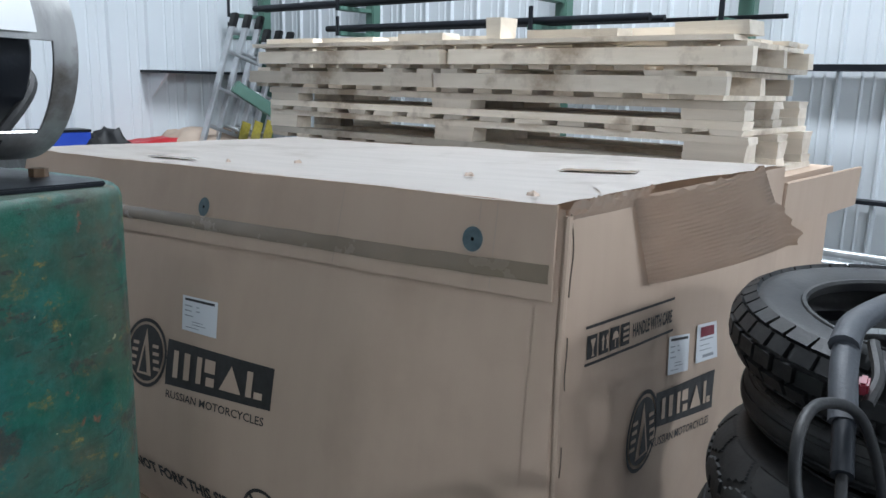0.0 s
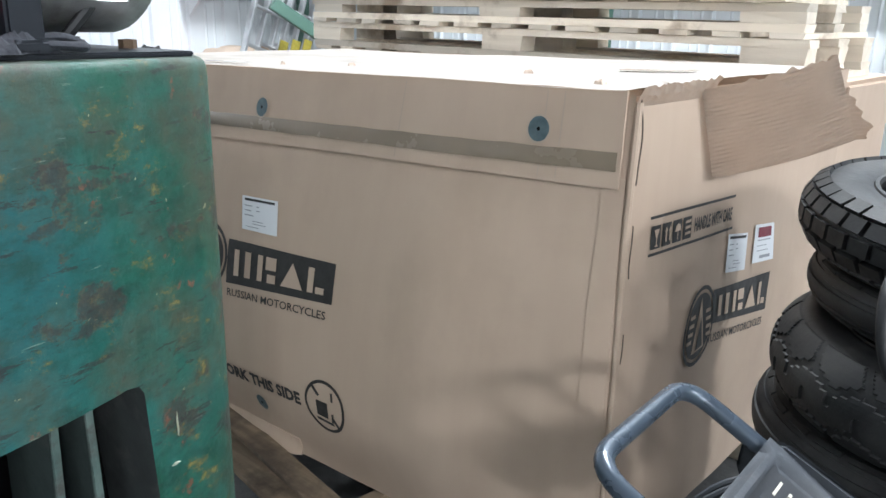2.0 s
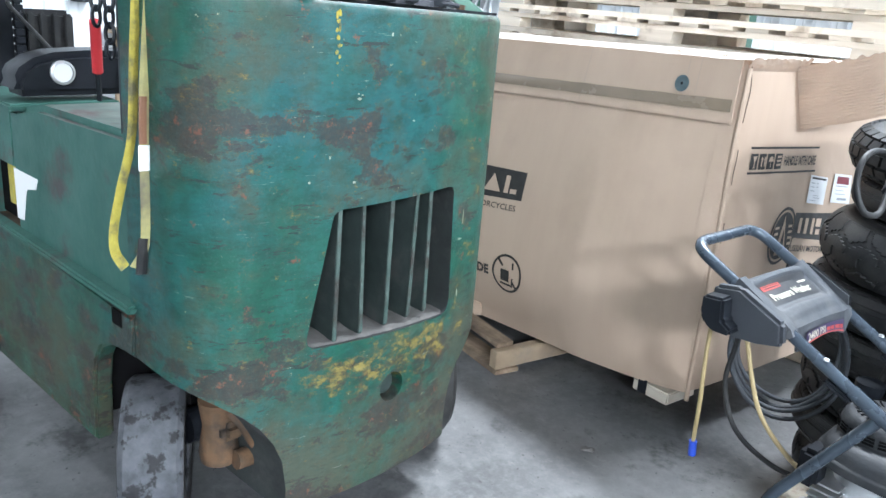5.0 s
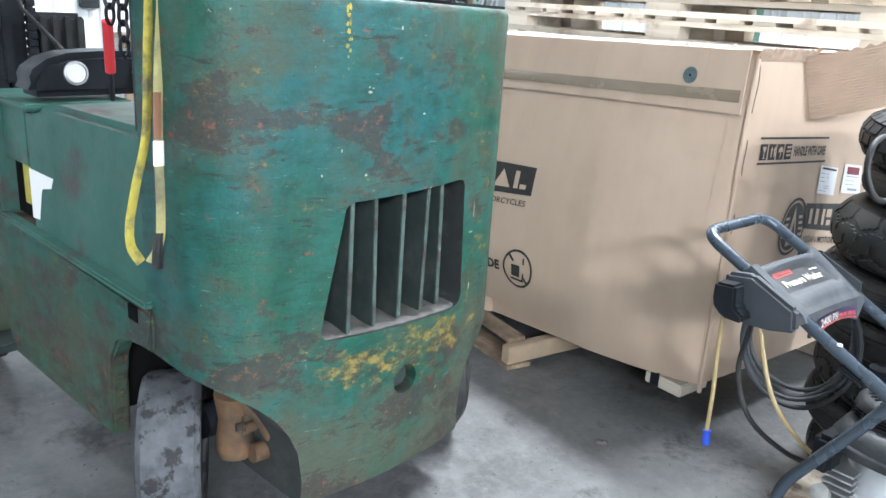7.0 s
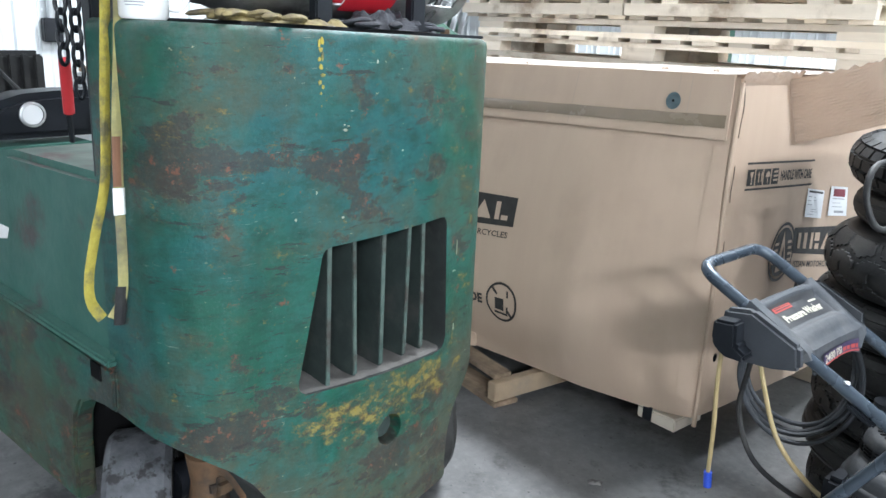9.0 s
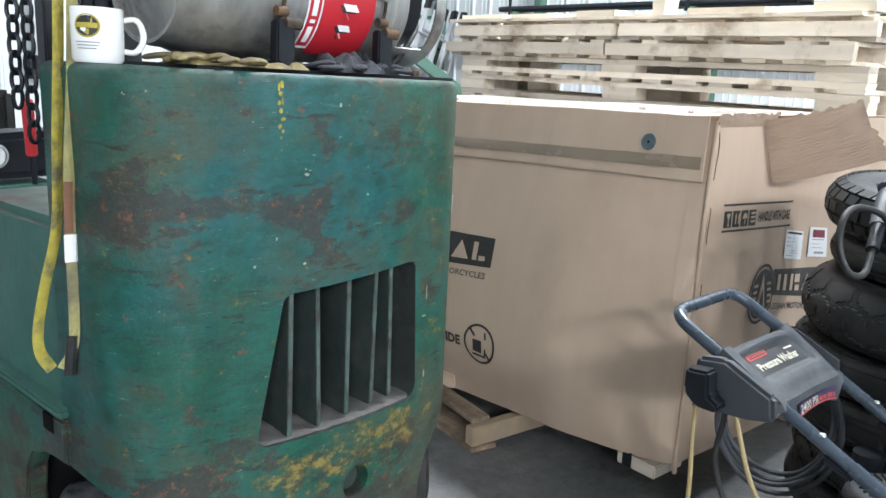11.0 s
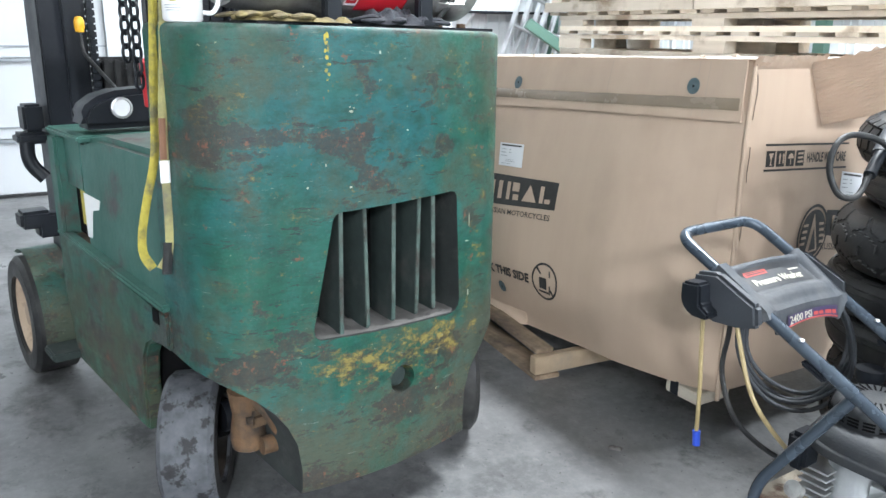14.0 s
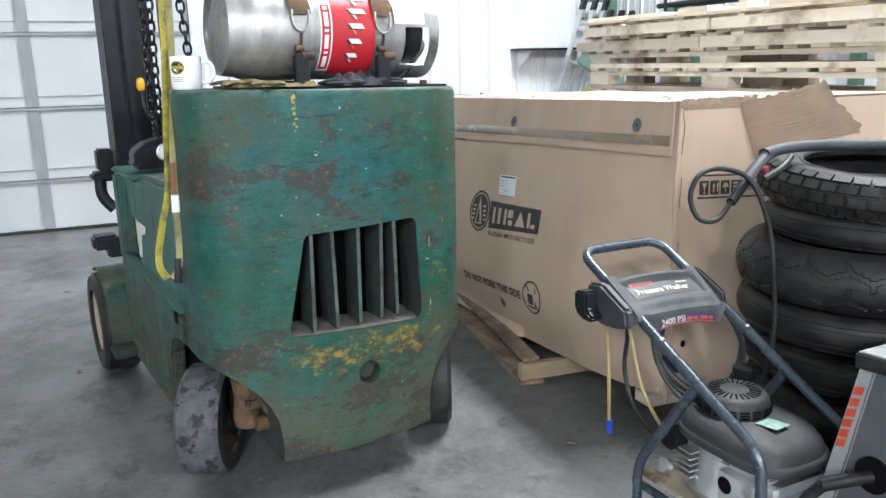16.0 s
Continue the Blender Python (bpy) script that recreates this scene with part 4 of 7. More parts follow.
part("lid_side", block(0.002, 0.012, 0.02, 0.80, 0.93, 1.075, pose(0.006, 0, 0, 0, 3, -1.5)), CARD, crate_b, "loose cardboard lid edge", bevel=0.003)
part("vent_hole", disc(lambda a, z, o: Vector((0.024 + o, a, z)), 0.41, 0.995, 0.024, 0.024, 0.001, 20), HOLE, crate_b, "grey vent hole")
for x in (-2.05, -1.1, -0.195):
    for y in (0.035, 0.64):
        part("foot_block", block(x, x + 0.145, y, y + 0.14, 0.0, 0.091), WOOD, crate_b, bevel=0.004)

OLDWOOD = surf("old_brown_pallet_wood", (0.15, 0.105, 0.07), (0.29, 0.215, 0.145), 7.0, 0.85, bump=0.4, bscale=50, stain=(0.09, 0.065, 0.045), sscale=5, slo=0.48, shi=0.65, stretch=(0.5, 5, 5), per=0.2)
# broken pallet that sticks out below the crate
skid = thing("broken_pallet", pose(0, 0, 0), "old broken pallet poking out under the crate", "pallet")
part("stringer", block(-0.02, 0.02, -0.225, 0.30, 0.019, 0.085, pose(-0.605, 0, 0, 0, 0, -4)), WOOD_END, skid, bevel=0.003)
part("deck_board", block(-1.1, 0.03, -0.034, 0.036, 0.0, 0.016, pose(-0.655, -0.165, 0.0865, 1.2, 0, -8)), OLDWOOD, skid, bevel=0.002)
part("bottom_board", block(-1.0, 0.04, -0.05, 0.05, 0.0, 0.017, pose(-0.63, -0.175, 0.001, 0, 0, -7)), OLDWOOD, skid, bevel=0.002)

# ---------------------------------------------------------------- pallets
RNG = random.Random(5)


def plank(x0, x1, y0, y1, z0, z1):
    """A sawn board with slightly uneven ends and a worn arris."""
    bm = block(x0, x1, y0, y1, z0, z1)
    for v in bm.verts:
        v.co += Vector((RNG.uniform(-1, 1) * 0.004, RNG.uniform(-1, 1) * 0.003, RNG.uniform(-1, 1) * 0.0008))
    return bm


STACKED = pose(-2.50, 1.30, 1.0695)  # the pallets stand on the second crate


def wide_pallet(x, y, z, w, d, label, block_h=0.05, turn=0.0):
    """Deck ends below, three runs of spacer blocks, run boards and deck boards."""
    p = thing("pallet", STACKED @ pose(x, y, z, 0, 0, turn), label, "pallet", "stacked pallets")
    n = 13
    for k in range(n):
        xx = k * (w - 0.11) / (n - 1) + RNG.uniform(-0.015, 0.015)
        part("deck_board", plank(xx, xx + 0.105 + RNG.uniform(-0.015, 0.02), RNG.uniform(-0.012, 0.01), d, 0.0, 0.0175), WOOD, p)
    z1 = 0.018
    for k in range(3):
        yy = k * (d - 0.09) / 2
        part("run_board", plank(0, w, yy, yy + 0.09, z1, z1 + 0.0265), WOOD, p)
        part("run_board", plank(0, w, yy, yy + 0.09, z1 + 0.028 + block_h, z1 + 0.052 + block_h), WOOD, p)
        for j in range(3):
            xx = j * (w - 0.2) / 2 + RNG.uniform(-0.01, 0.01)
            part("spacer_block", plank(xx, xx + 0.2, yy + 0.003, yy + 0.09, z1 + 0.0272, z1 + 0.0275 + block_h), WOOD, p)
    return p, z1 + 0.0535 + block_h


def stringer_pallet(x, y, z, w, d, label, turn=0.0):
    """Thin deck boards below and above three stringers of sawn timber."""
    p = thing("pallet", STACKED @ pose(x, y, z, 0, 0, turn), label, "pallet", "stacked pallets")
    for zz in (0.0, 0.073):
        n = 7
        for k in range(n):
            if zz and k in (2, 4):
                continue
            xx = k * (w - 0.1) / (n - 1)
            part("deck_board", plank(xx, xx + 0.09 + RNG.uniform(-0.01, 0.02), RNG.uniform(0.02, 0.04), d - 0.02, zz, zz + 0.0165), WOOD, p)
    for k in range(3):
        yy = k * (d - 0.04) / 2
        part("stringer", plank(-0.012, w + 0.012, yy, yy + 0.038, 0.0172, 0.0725), WOOD, p)
    return p


z = 0.0
_, h = wide_pallet(0.0, 0.0, z, 2.34, 0.64, "wide raw pine pallet at the bottom of the stack", 0.056)
z += h + 0.0005
_, h = wide_pallet(0.02, -0.02, z, 2.30, 0.64, "wide raw pine pallet in the stack", 0.034, 0.4)
z += h + 0.0005
for k in range(2):
    for x, t in ((-0.07 + 0.03 * k, 0.5 - k), (1.12 + 0.05 * k, -0.6 + 0.9 * k)):
        stringer_pallet(x, -0.06 + 0.03 * k, z, 1.15, 0.62, "raw pine stringer pallet stacked in a pair", t)
    z += 0.0905
cover = thing("loose_deck", STACKED @ pose(-0.05, -0.05, z), "thin deck of pine boards on top of the pallets", "pallet", "stacked pallets")
for k in range(5):
    part("deck_board", plank(RNG.uniform(-0.03, 0.03), 2.33 + RNG.uniform(-0.04, 0.03), 0.14 * k, 0.14 * k + 0.10, 0.0, 0.0165), WOOD, cover)
for x, y, sx, sy, sz in ((0.06, 0.02, 0.33, 0.09, 0.022), (0.42, 0.03, 0.33, 0.10, 0.020), (0.86, 0.02, 0.25, 0.10, 0.028), (1.27, 0.03, 0.075, 0.09, 0.078), (1.42, 0.06, 0.37, 0.1, 0.030), (1.95, 0.05, 0.24, 0.12, 0.042), (1.6, 0.35, 0.3, 0.1, 0.05), (0.7, 0.40, 0.4, 0.1, 0.04), (0.3, 0.46, 0.5, 0.1, 0.05)):
    bl = thing("wood_offcut", STACKED @ pose(-0.05 + 1.088 * x, -0.05 + y, z + 0.0175, 0, 0, RNG.uniform(-4, 4)), "pale pine offcut lying on the pallets", "offcut", "offcuts on the pallets")
    part("piece", plank(0, sx, 0, sy, 0, sz), WOOD, bl)

# ---------------------------------------------------------------- forklift
YAW = math.atan2(0.16, 0.987)
FL = Matrix.Translation((-0.1336, -1.0365, 0.10)) @ Matrix(((-math.cos(YAW), math.sin(YAW), 0, 0), (-math.sin(YAW), -math.cos(YAW), 0, 0), (0, 0, 1, 0), (0, 0, 0, 1))) @ Matrix.Scale(0.905, 4)
FLOOR_FL = -0.10 / 0.905  # the floor in the forklift's own measure
fork = thing("forklift", FL, "old forklift in worn dark green paint with solid tyres", "forklift")
RUST = surf("rusty_cast_iron", (0.055, 0.034, 0.021), (0.11, 0.066, 0.035), 9.0, 0.8, 0.1, bump=0.6, bscale=40, stain=(0.025, 0.02, 0.016), sscale=8, slo=0.45, shi=0.62)
# dusty green, its base darkened to carry the shade inside the grille
DUST = surf("dusty_shaded_green_plate", (0.011, 0.020, 0.018), (0.023, 0.036, 0.033), 12.0, 0.8, bump=0.2, bscale=60, stain=(0.050, 0.048, 0.045), sscale=6, slo=0.52, shi=0.70)
GREYDUST = surf("grey_dust", (0.085, 0.08, 0.076), (0.15, 0.142, 0.135), 14.0, 0.9, bump=0.3, bscale=80)


# recess walls: shade of grille and arch put into the colour, plus grey dust
RECESS_SHADE = surf("shaded_recess_paint", (0.014, 0.017, 0.017), (0.024, 0.030, 0.028), 12.0, 0.85, bump=0.2, bscale=60, stain=(0.06, 0.057, 0.055), sscale=7, slo=0.52, shi=0.7)
# paler green that paints the light caught by the vanes' front edges
LITLIP = surf("lit_green_edge", (0.030, 0.060, 0.052), (0.075, 0.105, 0.092), 22.0, 0.6, bump=0.3, bscale=90, stain=(0.035, 0.032, 0.028), sscale=16, slo=0.48, shi=0.62)
FLAKE = surf("flaking_yellow_paint", (0.42, 0.33, 0.04), (0.30, 0.24, 0.05), 60.0, 0.7, bump=0.5, bscale=120, stain=(0.09, 0.10, 0.05), sscale=45, slo=0.5, shi=0.6)


def cut(ob, cutters):
    """Takes the cutters out of a mesh for good."""
    for c in cutters:
        mod = ob.modifiers.new("cut", "BOOLEAN")
        mod.operation, mod.object, mod.solver, mod.material_mode = "DIFFERENCE", c, "EXACT", "TRANSFER"
    me = bpy.data.meshes.new_from_object(ob.evaluated_get(bpy.context.evaluated_depsgraph_get()))
    ob.modifiers.clear()
    old = ob.data
    ob.data = me
    bpy.data.meshes.remove(old)
    for c in cutters:
        bpy.data.objects.remove(c)
    for p in me.polygons:
        p.use_smooth = True
    me.set_sharp_from_angle(angle=radians(35))


def prism_u(pts, u0, u1):
    """A prism along the forklift's length from an outline in v and z."""
    bm = bmesh.new()
    a = [bm.verts.new((u0, v, z)) for v, z in pts]
    b = [bm.verts.new((u1, v, z)) for v, z in pts]
    n = len(pts)
    bm.faces.new(a)
    bm.faces.new(b[::-1])
    for k in range(n):
        bm.faces.new((a[k], b[k], b[(k + 1) % n], a[(k + 1) % n]))
    return bm


def weight_plan():
    """The counterweight's outline from above: flat sides, round corners, a slightly crowned back."""
    pts = [(0.37, 0.455), (0.22, 0.457)]
    for k in range(1, 12):
        t = math.radians(90 * k / 12)
        pts.append((0.205 - 0.165 * math.sin(t), 0.292 + 0.165 * math.cos(t)))
    for k in range(0, 11):
        v = 0.285 - 0.62 * k / 10
        pts.append((0.038 * ((v + 0.025) / 0.31) ** 2 + 0.002, v))
    for k in range(1, 12):
        t = math.radians(90 * k / 12)
        pts.append((0.195 - 0.155 * math.cos(t), -0.343 - 0.155 * math.sin(t)))
    return pts + [(0.22, -0.498), (0.37, -0.496)]


def weight_body():
    bm = bmesh.new()
    plan, rings = weight_plan(), []
    levels = [(0.033, 0.012), (0.048, 0.0)] + [(0.06 + 1.12 * k / 22, 0.0) for k in range(1, 22)] + [(1.206, 0.0), (1.216, 0.003), (1.222, 0.009), (1.2255, 0.018)]
    for z, inset in levels:
        ring = []
        for u, v in plan:
            s = 1 - inset / 0.45
            ring.append(bm.verts.new((0.2 + (u - 0.2) * (s if u < 0.3 else 1), v * s + 0.002 * noise.noise(Vector((u * 5, v * 5, z * 4))), z + (0.0166 * v if z > 1.2 else 0))))
        rings.append(ring)
    n = len(plan)
    for a, b in zip(rings, rings[1:]):
        for k in range(n):
            bm.faces.new((a[k], a[(k + 1) % n], b[(k + 1) % n], b[k]))
    bm.faces.new(rings[0][::-1])
    bm.faces.new(rings[-1])
    return bm


weight = part("counterweight", weight_body(), GREEN, fork, "worn green counterweight with rust patches and scratches")
arch = [(0.262, -0.1), (0.252, 0.10), (0.262, 0.18), (0.285, 0.235), (0.32, 0.285), (0.36, 0.325), (0.41, 0.36), (0.45, 0.385), (0.60, 0.42), (0.60, -0.1)]
grille = [(0.150, 0.770), (0.142, 0.780), (0.126, 0.785), (-0.228, 0.795), (-0.246, 0.791), (-0.255, 0.778), (-0.272, 0.475), (-0.268, 0.455), (-0.258, 0.443), (-0.240, 0.438), (0.182, 0.457), (0.198, 0.462), (0.207, 0.474), (0.208, 0.490)]
cutters = [part("c", prism_u(arch, -0.2, 0.6), RECESS_SHADE), part("c", prism_u([(-v - 0.045, zz) for v, zz in arch], -0.2, 0.6), GREEN), part("c", prism_u(grille, -0.2, 0.17), RECESS_SHADE),
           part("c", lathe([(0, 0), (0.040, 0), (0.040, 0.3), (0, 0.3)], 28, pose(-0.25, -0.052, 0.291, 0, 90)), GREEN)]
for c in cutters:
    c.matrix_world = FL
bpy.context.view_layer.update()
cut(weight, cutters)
part("tow_pin", lathe([(0, 0.0), (0.027, 0.0), (0.031, 0.004), (0.031, 0.02), (0, 0.02)], 24, pose(0.026, -0.049, 0.292, 0, 90)), DUST, weight, "dusty tow pin", smooth=True)
# flat black sheet in place of the shaded depth behind the vanes
part("grille_back", block(0.160, 0.168, -0.29, 0.225, 0.43, 0.80), DARK, weight, "black sheet standing in for radiator shade")


def dust_heap():
    """Grey dust lying unevenly on the floor of the grille."""
    bm = bmesh.new()
    n, m, rows = 44, 8, []
    for i in range(n + 1):
        v = -0.262 + 0.462 * i / n
        row = []
        for j in range(m + 1):
            u = 0.030 * ((v + 0.025) / 0.31) ** 2 + 0.010 + 0.004 * noise.noise(Vector((v * 40, 1, 0))) + (0.155 - 0.02) * j / m
            h = 0.003 + 0.016 * (j / m) * (0.6 + 0.8 * noise.noise(Vector((v * 22, u * 30, 3)))) + 0.004 * noise.noise(Vector((v * 70, u * 70, 1)))
            row.append(bm.verts.new((u, v, 0.4492 + 0.047 * v + (max(0.001, h) if 0 < j else 0.0015))))
        rows.append(row)
    for a, b in zip(rows, rows[1:]):
        for j in range(m):
            bm.faces.new((a[j], b[j], b[j + 1], a[j + 1]))
    bmesh.ops.recalc_face_normals(bm, faces=bm.faces)
    return bm


part("grille_sill", dust_heap(), GREYDUST, weight, "sill covered in grey dust", smooth=True)
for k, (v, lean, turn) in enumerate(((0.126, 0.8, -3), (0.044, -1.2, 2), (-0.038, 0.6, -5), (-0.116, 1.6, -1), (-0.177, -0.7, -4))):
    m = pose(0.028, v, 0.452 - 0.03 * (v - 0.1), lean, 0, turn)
    part("vane", block(0.0, 0.115, -0.0055, 0.0055, 0.0, 0.347, m), DUST, weight, "dusty green grille vane with shade painted in", bevel=0.002)
    part("vane_lip", block(-0.004, -0.0005, -0.0058, 0.0058, 0.006, 0.335, m), LITLIP, weight, "pale vane edge with the light painted in", bevel=0.001)


def flake(v, z, w, h, seed):
    """An irregular chip of paint, a hair proud of the casting."""
    n = 11
    pts = []
    for k in range(n):
        t = 2 * math.pi * k / n
        q = 1 + 0.55 * noise.noise(Vector((math.cos(t) * 1.6, math.sin(t) * 1.6, seed * 3.7)))
        pts.append((v + w * q * math.cos(t), z + h * q * math.sin(t)))
    face = 0.0013 + 0.038 * ((v + 0.025) / 0.31) ** 2
    return prism_u(pts, face, face + 0.01)


for k, (v, zz, w, h) in enumerate(((0.152, 1.207, 0.004, 0.008), (0.159, 1.203, 0.003, 0.010), (0.155, 1.190, 0.005, 0.005), (0.151, 1.178, 0.003, 0.007), (0.158, 1.172, 0.004, 0.004), (0.154, 1.157, 0.005, 0.005), (0.151, 1.141, 0.006, 0.004), (0.157, 1.128, 0.004, 0.006), (0.150, 1.118, 0.003, 0.004), (0.155, 1.106, 0.003, 0.003), (0.153, 1.080, 0.002, 0.003))):
    part("yellow_mark", flake(v, zz, w, h, k + 1), FLAKE, weight, "flaking yellow paint mark")
SCRATCH = surf("bare_pale_scratch", (0.34, 0.36, 0.30), (0.22, 0.22, 0.15), 40.0, 0.6, bump=0.3, bscale=120)
for k, (v, zz, w, h) in enumerate(((0.095, 1.030, 0.006, 0.003), (0.165, 0.905, 0.002, 0.004), (0.10, 0.845, 0.004, 0.003), (-0.07, 0.975, 0.003, 0.002), (0.088, 1.038, 0.003, 0.002), (0.098, 1.041, 0.002, 0.002), (0.012, 1.168, 0.003, 0.005), (0.212, 0.853, 0.003, 0.003), (-0.300, 0.640, 0.010, 0.0016), (-0.312, 0.482, 0.002, 0.012), (-0.312, 0.70, 0.0016, 0.02), (0.305, 0.545, 0.008, 0.0025))):
    part("scratch", flake(v, zz, w, h, k + 11), SCRATCH, weight, "bare pale scratch")
TOP = FL @ pose(0, 0, 1.2260, 0.95)  # the upper face of the counterweight, falling a little to one side
part("bracket_plate", block(0.07, 0.34, -0.42, 0.30, 0.0, 0.007, pose(0, 0, 1.2260, 0.95)), BLACKM, fork, "thin dark cylinder bracket plate", bevel=0.002)
for u, v in ((0.17, -0.385), (0.18, -0.31), (0.30, -0.38)):
    part("bolt", lathe([(0, 0), (0.013, 0), (0.013, 0.012), (0, 0.013)], 6, pose(0, 0, 1.2260, 0.95) @ pose(u, v, 0.0073)), RUST, fork, "rusty bolt head")

hood_out = [(0.335, 0.50), (0.335, 0.86), (0.35, 0.90), (0.40, 0.915), (0.88, 0.905), (1.03, 0.88), (1.075, 0.83), (1.085, 0.50)]
FADED = surf("faded_green_hood_paint", (0.014, 0.074, 0.056), (0.036, 0.112, 0.090), 5.0, 0.55, bump=0.3, bscale=50, stain=(0.050, 0.040, 0.036), sscale=4.5, slo=0.56, shi=0.68)
WORNTOP = surf("worn_hood_paint", (0.045, 0.075, 0.065), (0.115, 0.130, 0.112), 7.0, 0.62, bump=0.3, bscale=40, stain=(0.07, 0.042, 0.04), sscale=6, slo=0.5, shi=0.62)
hood = part("hood", extrude_outline(hood_out, 0.84, pose(0, -0.395, 0)), [FADED, WORNTOP], fork, "worn green engine hood", bevel=0.018, smooth=True)
for p in hood.data.polygons:
    p.material_index = 1 if p.normal.z > 0.6 else 0
part("white_patch", extrude_outline([(1.079, 0.700), (0.905, 0.700), (0.925, 0.668), (0.990, 0.655), (1.000, 0.640), (1.030, 0.556), (1.079, 0.552)], 0.001, pose(0, 0.4455, 0)), WHITE, fork, "patch of bare white paint")
frame_out = [(0.575, 0.06), (0.57, 0.22), (0.555, 0.30), (0.52, 0.352), (0.47, 0.378), (0.40, 0.388), (0.34, 0.39), (0.34, 0.495), (1.38, 0.52), (1.38, 0.30), (1.30, 0.05)]
part("side_frame", extrude_outline(frame_out, 0.05, pose(0, 0.418, 0)), GREEN, fork, "green side frame plate", bevel=0.008)
part("side_frame", extrude_outline(frame_out, 0.05, pose(0, -0.485, 0)), GREEN, fork, "green side frame plate", bevel=0.008)
part("ledge", block(0.345, 1.36, 0.44, 0.478, 0.497, 0.517, pose(0, 0, 0, 0, -0.6)), FADED, fork, "worn ledge along the frame", bevel=0.006)
# black block and slot plate: shade under the frame and in the slot, as colour
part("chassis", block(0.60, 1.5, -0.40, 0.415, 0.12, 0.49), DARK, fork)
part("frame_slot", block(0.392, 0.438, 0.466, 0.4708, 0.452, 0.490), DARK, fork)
part("cowl_post", block(1.02, 1.08, 0.30, 0.4445, 0.52, 0.87), FADED, fork, "green cowl post", bevel=0.01)
part("cowl_post", block(1.27, 1.36, 0.30, 0.475, 0.52, 0.87), FADED, fork, "green cowl post", bevel=0.01)
part("cowl_top", block(1.0, 1.38, 0.16, 0.472, 0.871, 0.89), FADED, fork, "green cowl plate", bevel=0.006)
part("cowl_panel", block(1.0855, 1.269, 0.425, 0.4435, 0.70, 0.87), FADED, fork, "green cowl panel", bevel=0.004)
# black block standing in for the shaded gap under the cowl
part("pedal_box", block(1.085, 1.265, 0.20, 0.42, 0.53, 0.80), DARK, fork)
part("pedal", block(1.12, 1.16, 0.421, 0.435, 0.58, 0.72), YELLOW, fork, "yellow pedal")
part("floor_plate", block(0.99, 1.42, -0.40, 0.46, 0.505, 0.52), RUST, fork, "worn floor plate")
dash = part("dash", extrude_outline([(-0.24, 0.0), (0.44, 0.0), (0.445, 0.04), (0.425, 0.078), (0.385, 0.105), (0.33, 0.120), (0.24, 0.126), (-0.05, 0.126), (-0.16, 0.115), (-0.22, 0.08)], 0.14, pose(1.16, 0, 0.905, 0, 0, 90)), BLACKM, fork, "black instrument cowl", bevel=0.022, smooth=True)
for v in (0.32, 0.12):
    dial = part("dial", lathe([(0, 0), (0.03, 0), (0.034, 0.004), (0.034, 0.012), (0.028, 0.014), (0.027, 0.010), (0, 0.010)], 24, pose(1.019, v, 0.972, 0, -90)), ALU, dash, "chrome-rimmed dial", smooth=True)
    part("dial_face", lathe([(0, 0), (0.026, 0)], 24, pose(1.0075, v, 0.972, 0, -90)), PAPER, dash)
AMBER = surf("amber_plastic", (0.62, 0.30, 0.012), (0.70, 0.36, 0.02), 8.0, 0.4, bump=0.05)
part("lever", tube(rounded([(1.06, 0.24, 0.93), (1.47, 0.292, 1.13), (1.49, 0.292, 1.205)], 0.02), 0.0065, 8), RUBBER, fork, "bent black lever", smooth=True)
part("lever_knob", lathe([(0, 0), (0.014, 0.003), (0.018, 0.02), (0.018, 0.04), (0.013, 0.055), (0, 0.058)], 16, pose(1.49, 0.292, 1.200)), AMBER, fork, "yellow plastic knob", smooth=True)


part("mast_rail", block(1.57, 1.75, 0.312, 0.410, 0.08, 2.9), BLACKM, fork, "black steel mast rail", bevel=0.006)
part("inner_mast", block(1.59, 1.72, 0.238, 0.311, 0.15, 2.85), BLACKM, fork, "black inner mast rail", bevel=0.012)
part("mast_rail", block(1.57, 1.75, -0.410, -0.312, 0.08, 2.9), BLACKM, fork, "black steel mast rail", bevel=0.006)
part("inner_mast", block(1.59, 1.72, -0.311, -0.238, 0.15, 2.85), BLACKM, fork, "black inner mast rail", bevel=0.012)
for v in (0.224, -0.22):
    chain_bm = bmesh.new()
    for k in range(72):
        block(1.575, 1.615, v - 0.014, v + 0.014, 0.95 + 0.026 * k, 0.95 + 0.026 * k + 0.02, None, chain_bm)
    block(1.582, 1.608, v - 0.009, v + 0.009, 0.95, 2.82, None, chain_bm)
    part("lift_chain", chain_bm, BLACKM, fork, "greasy black leaf chain")
for zz in (0.35, 2.3):
    part("mast_crossbar", block(1.62, 1.69, -0.28, 0.28, zz, zz + 0.1), BLACKM, fork)
part("rib_pad", block(1.63, 1.70, 0.02, 0.20, 0.95, 1.11), RUBBER, fork, "ribbed black rubber pad", bevel=0.02)
for k in range(4):
    part("pad_rib", block(1.618, 1.632, 0.035 + 0.042 * k, 0.06 + 0.042 * k, 0.955, 1.10), RUBBER, fork, bevel=0.004)
part("side_lamp", block(1.60, 1.69, 0.420, 0.490, 0.845, 0.945), BLACKM, fork, "black lamp housing", bevel=0.010)
part("lamp_bracket", block(1.59, 1.69, 0.412, 0.520, 0.80, 0.843), BLACKM, fork, bevel=0.012)
part("tilt_link", tube(rounded([(1.62, 0.485, 0.81), (1.62, 0.488, 0.73), (1.60, 0.44, 0.67)], 0.05), 0.026, 12), BLACKM, fork, "black tilt link", smooth=True)
part("step_arm", block(1.52, 1.60, 0.36, 0.50, 0.46, 0.55), BLACKM, fork, bevel=0.008)
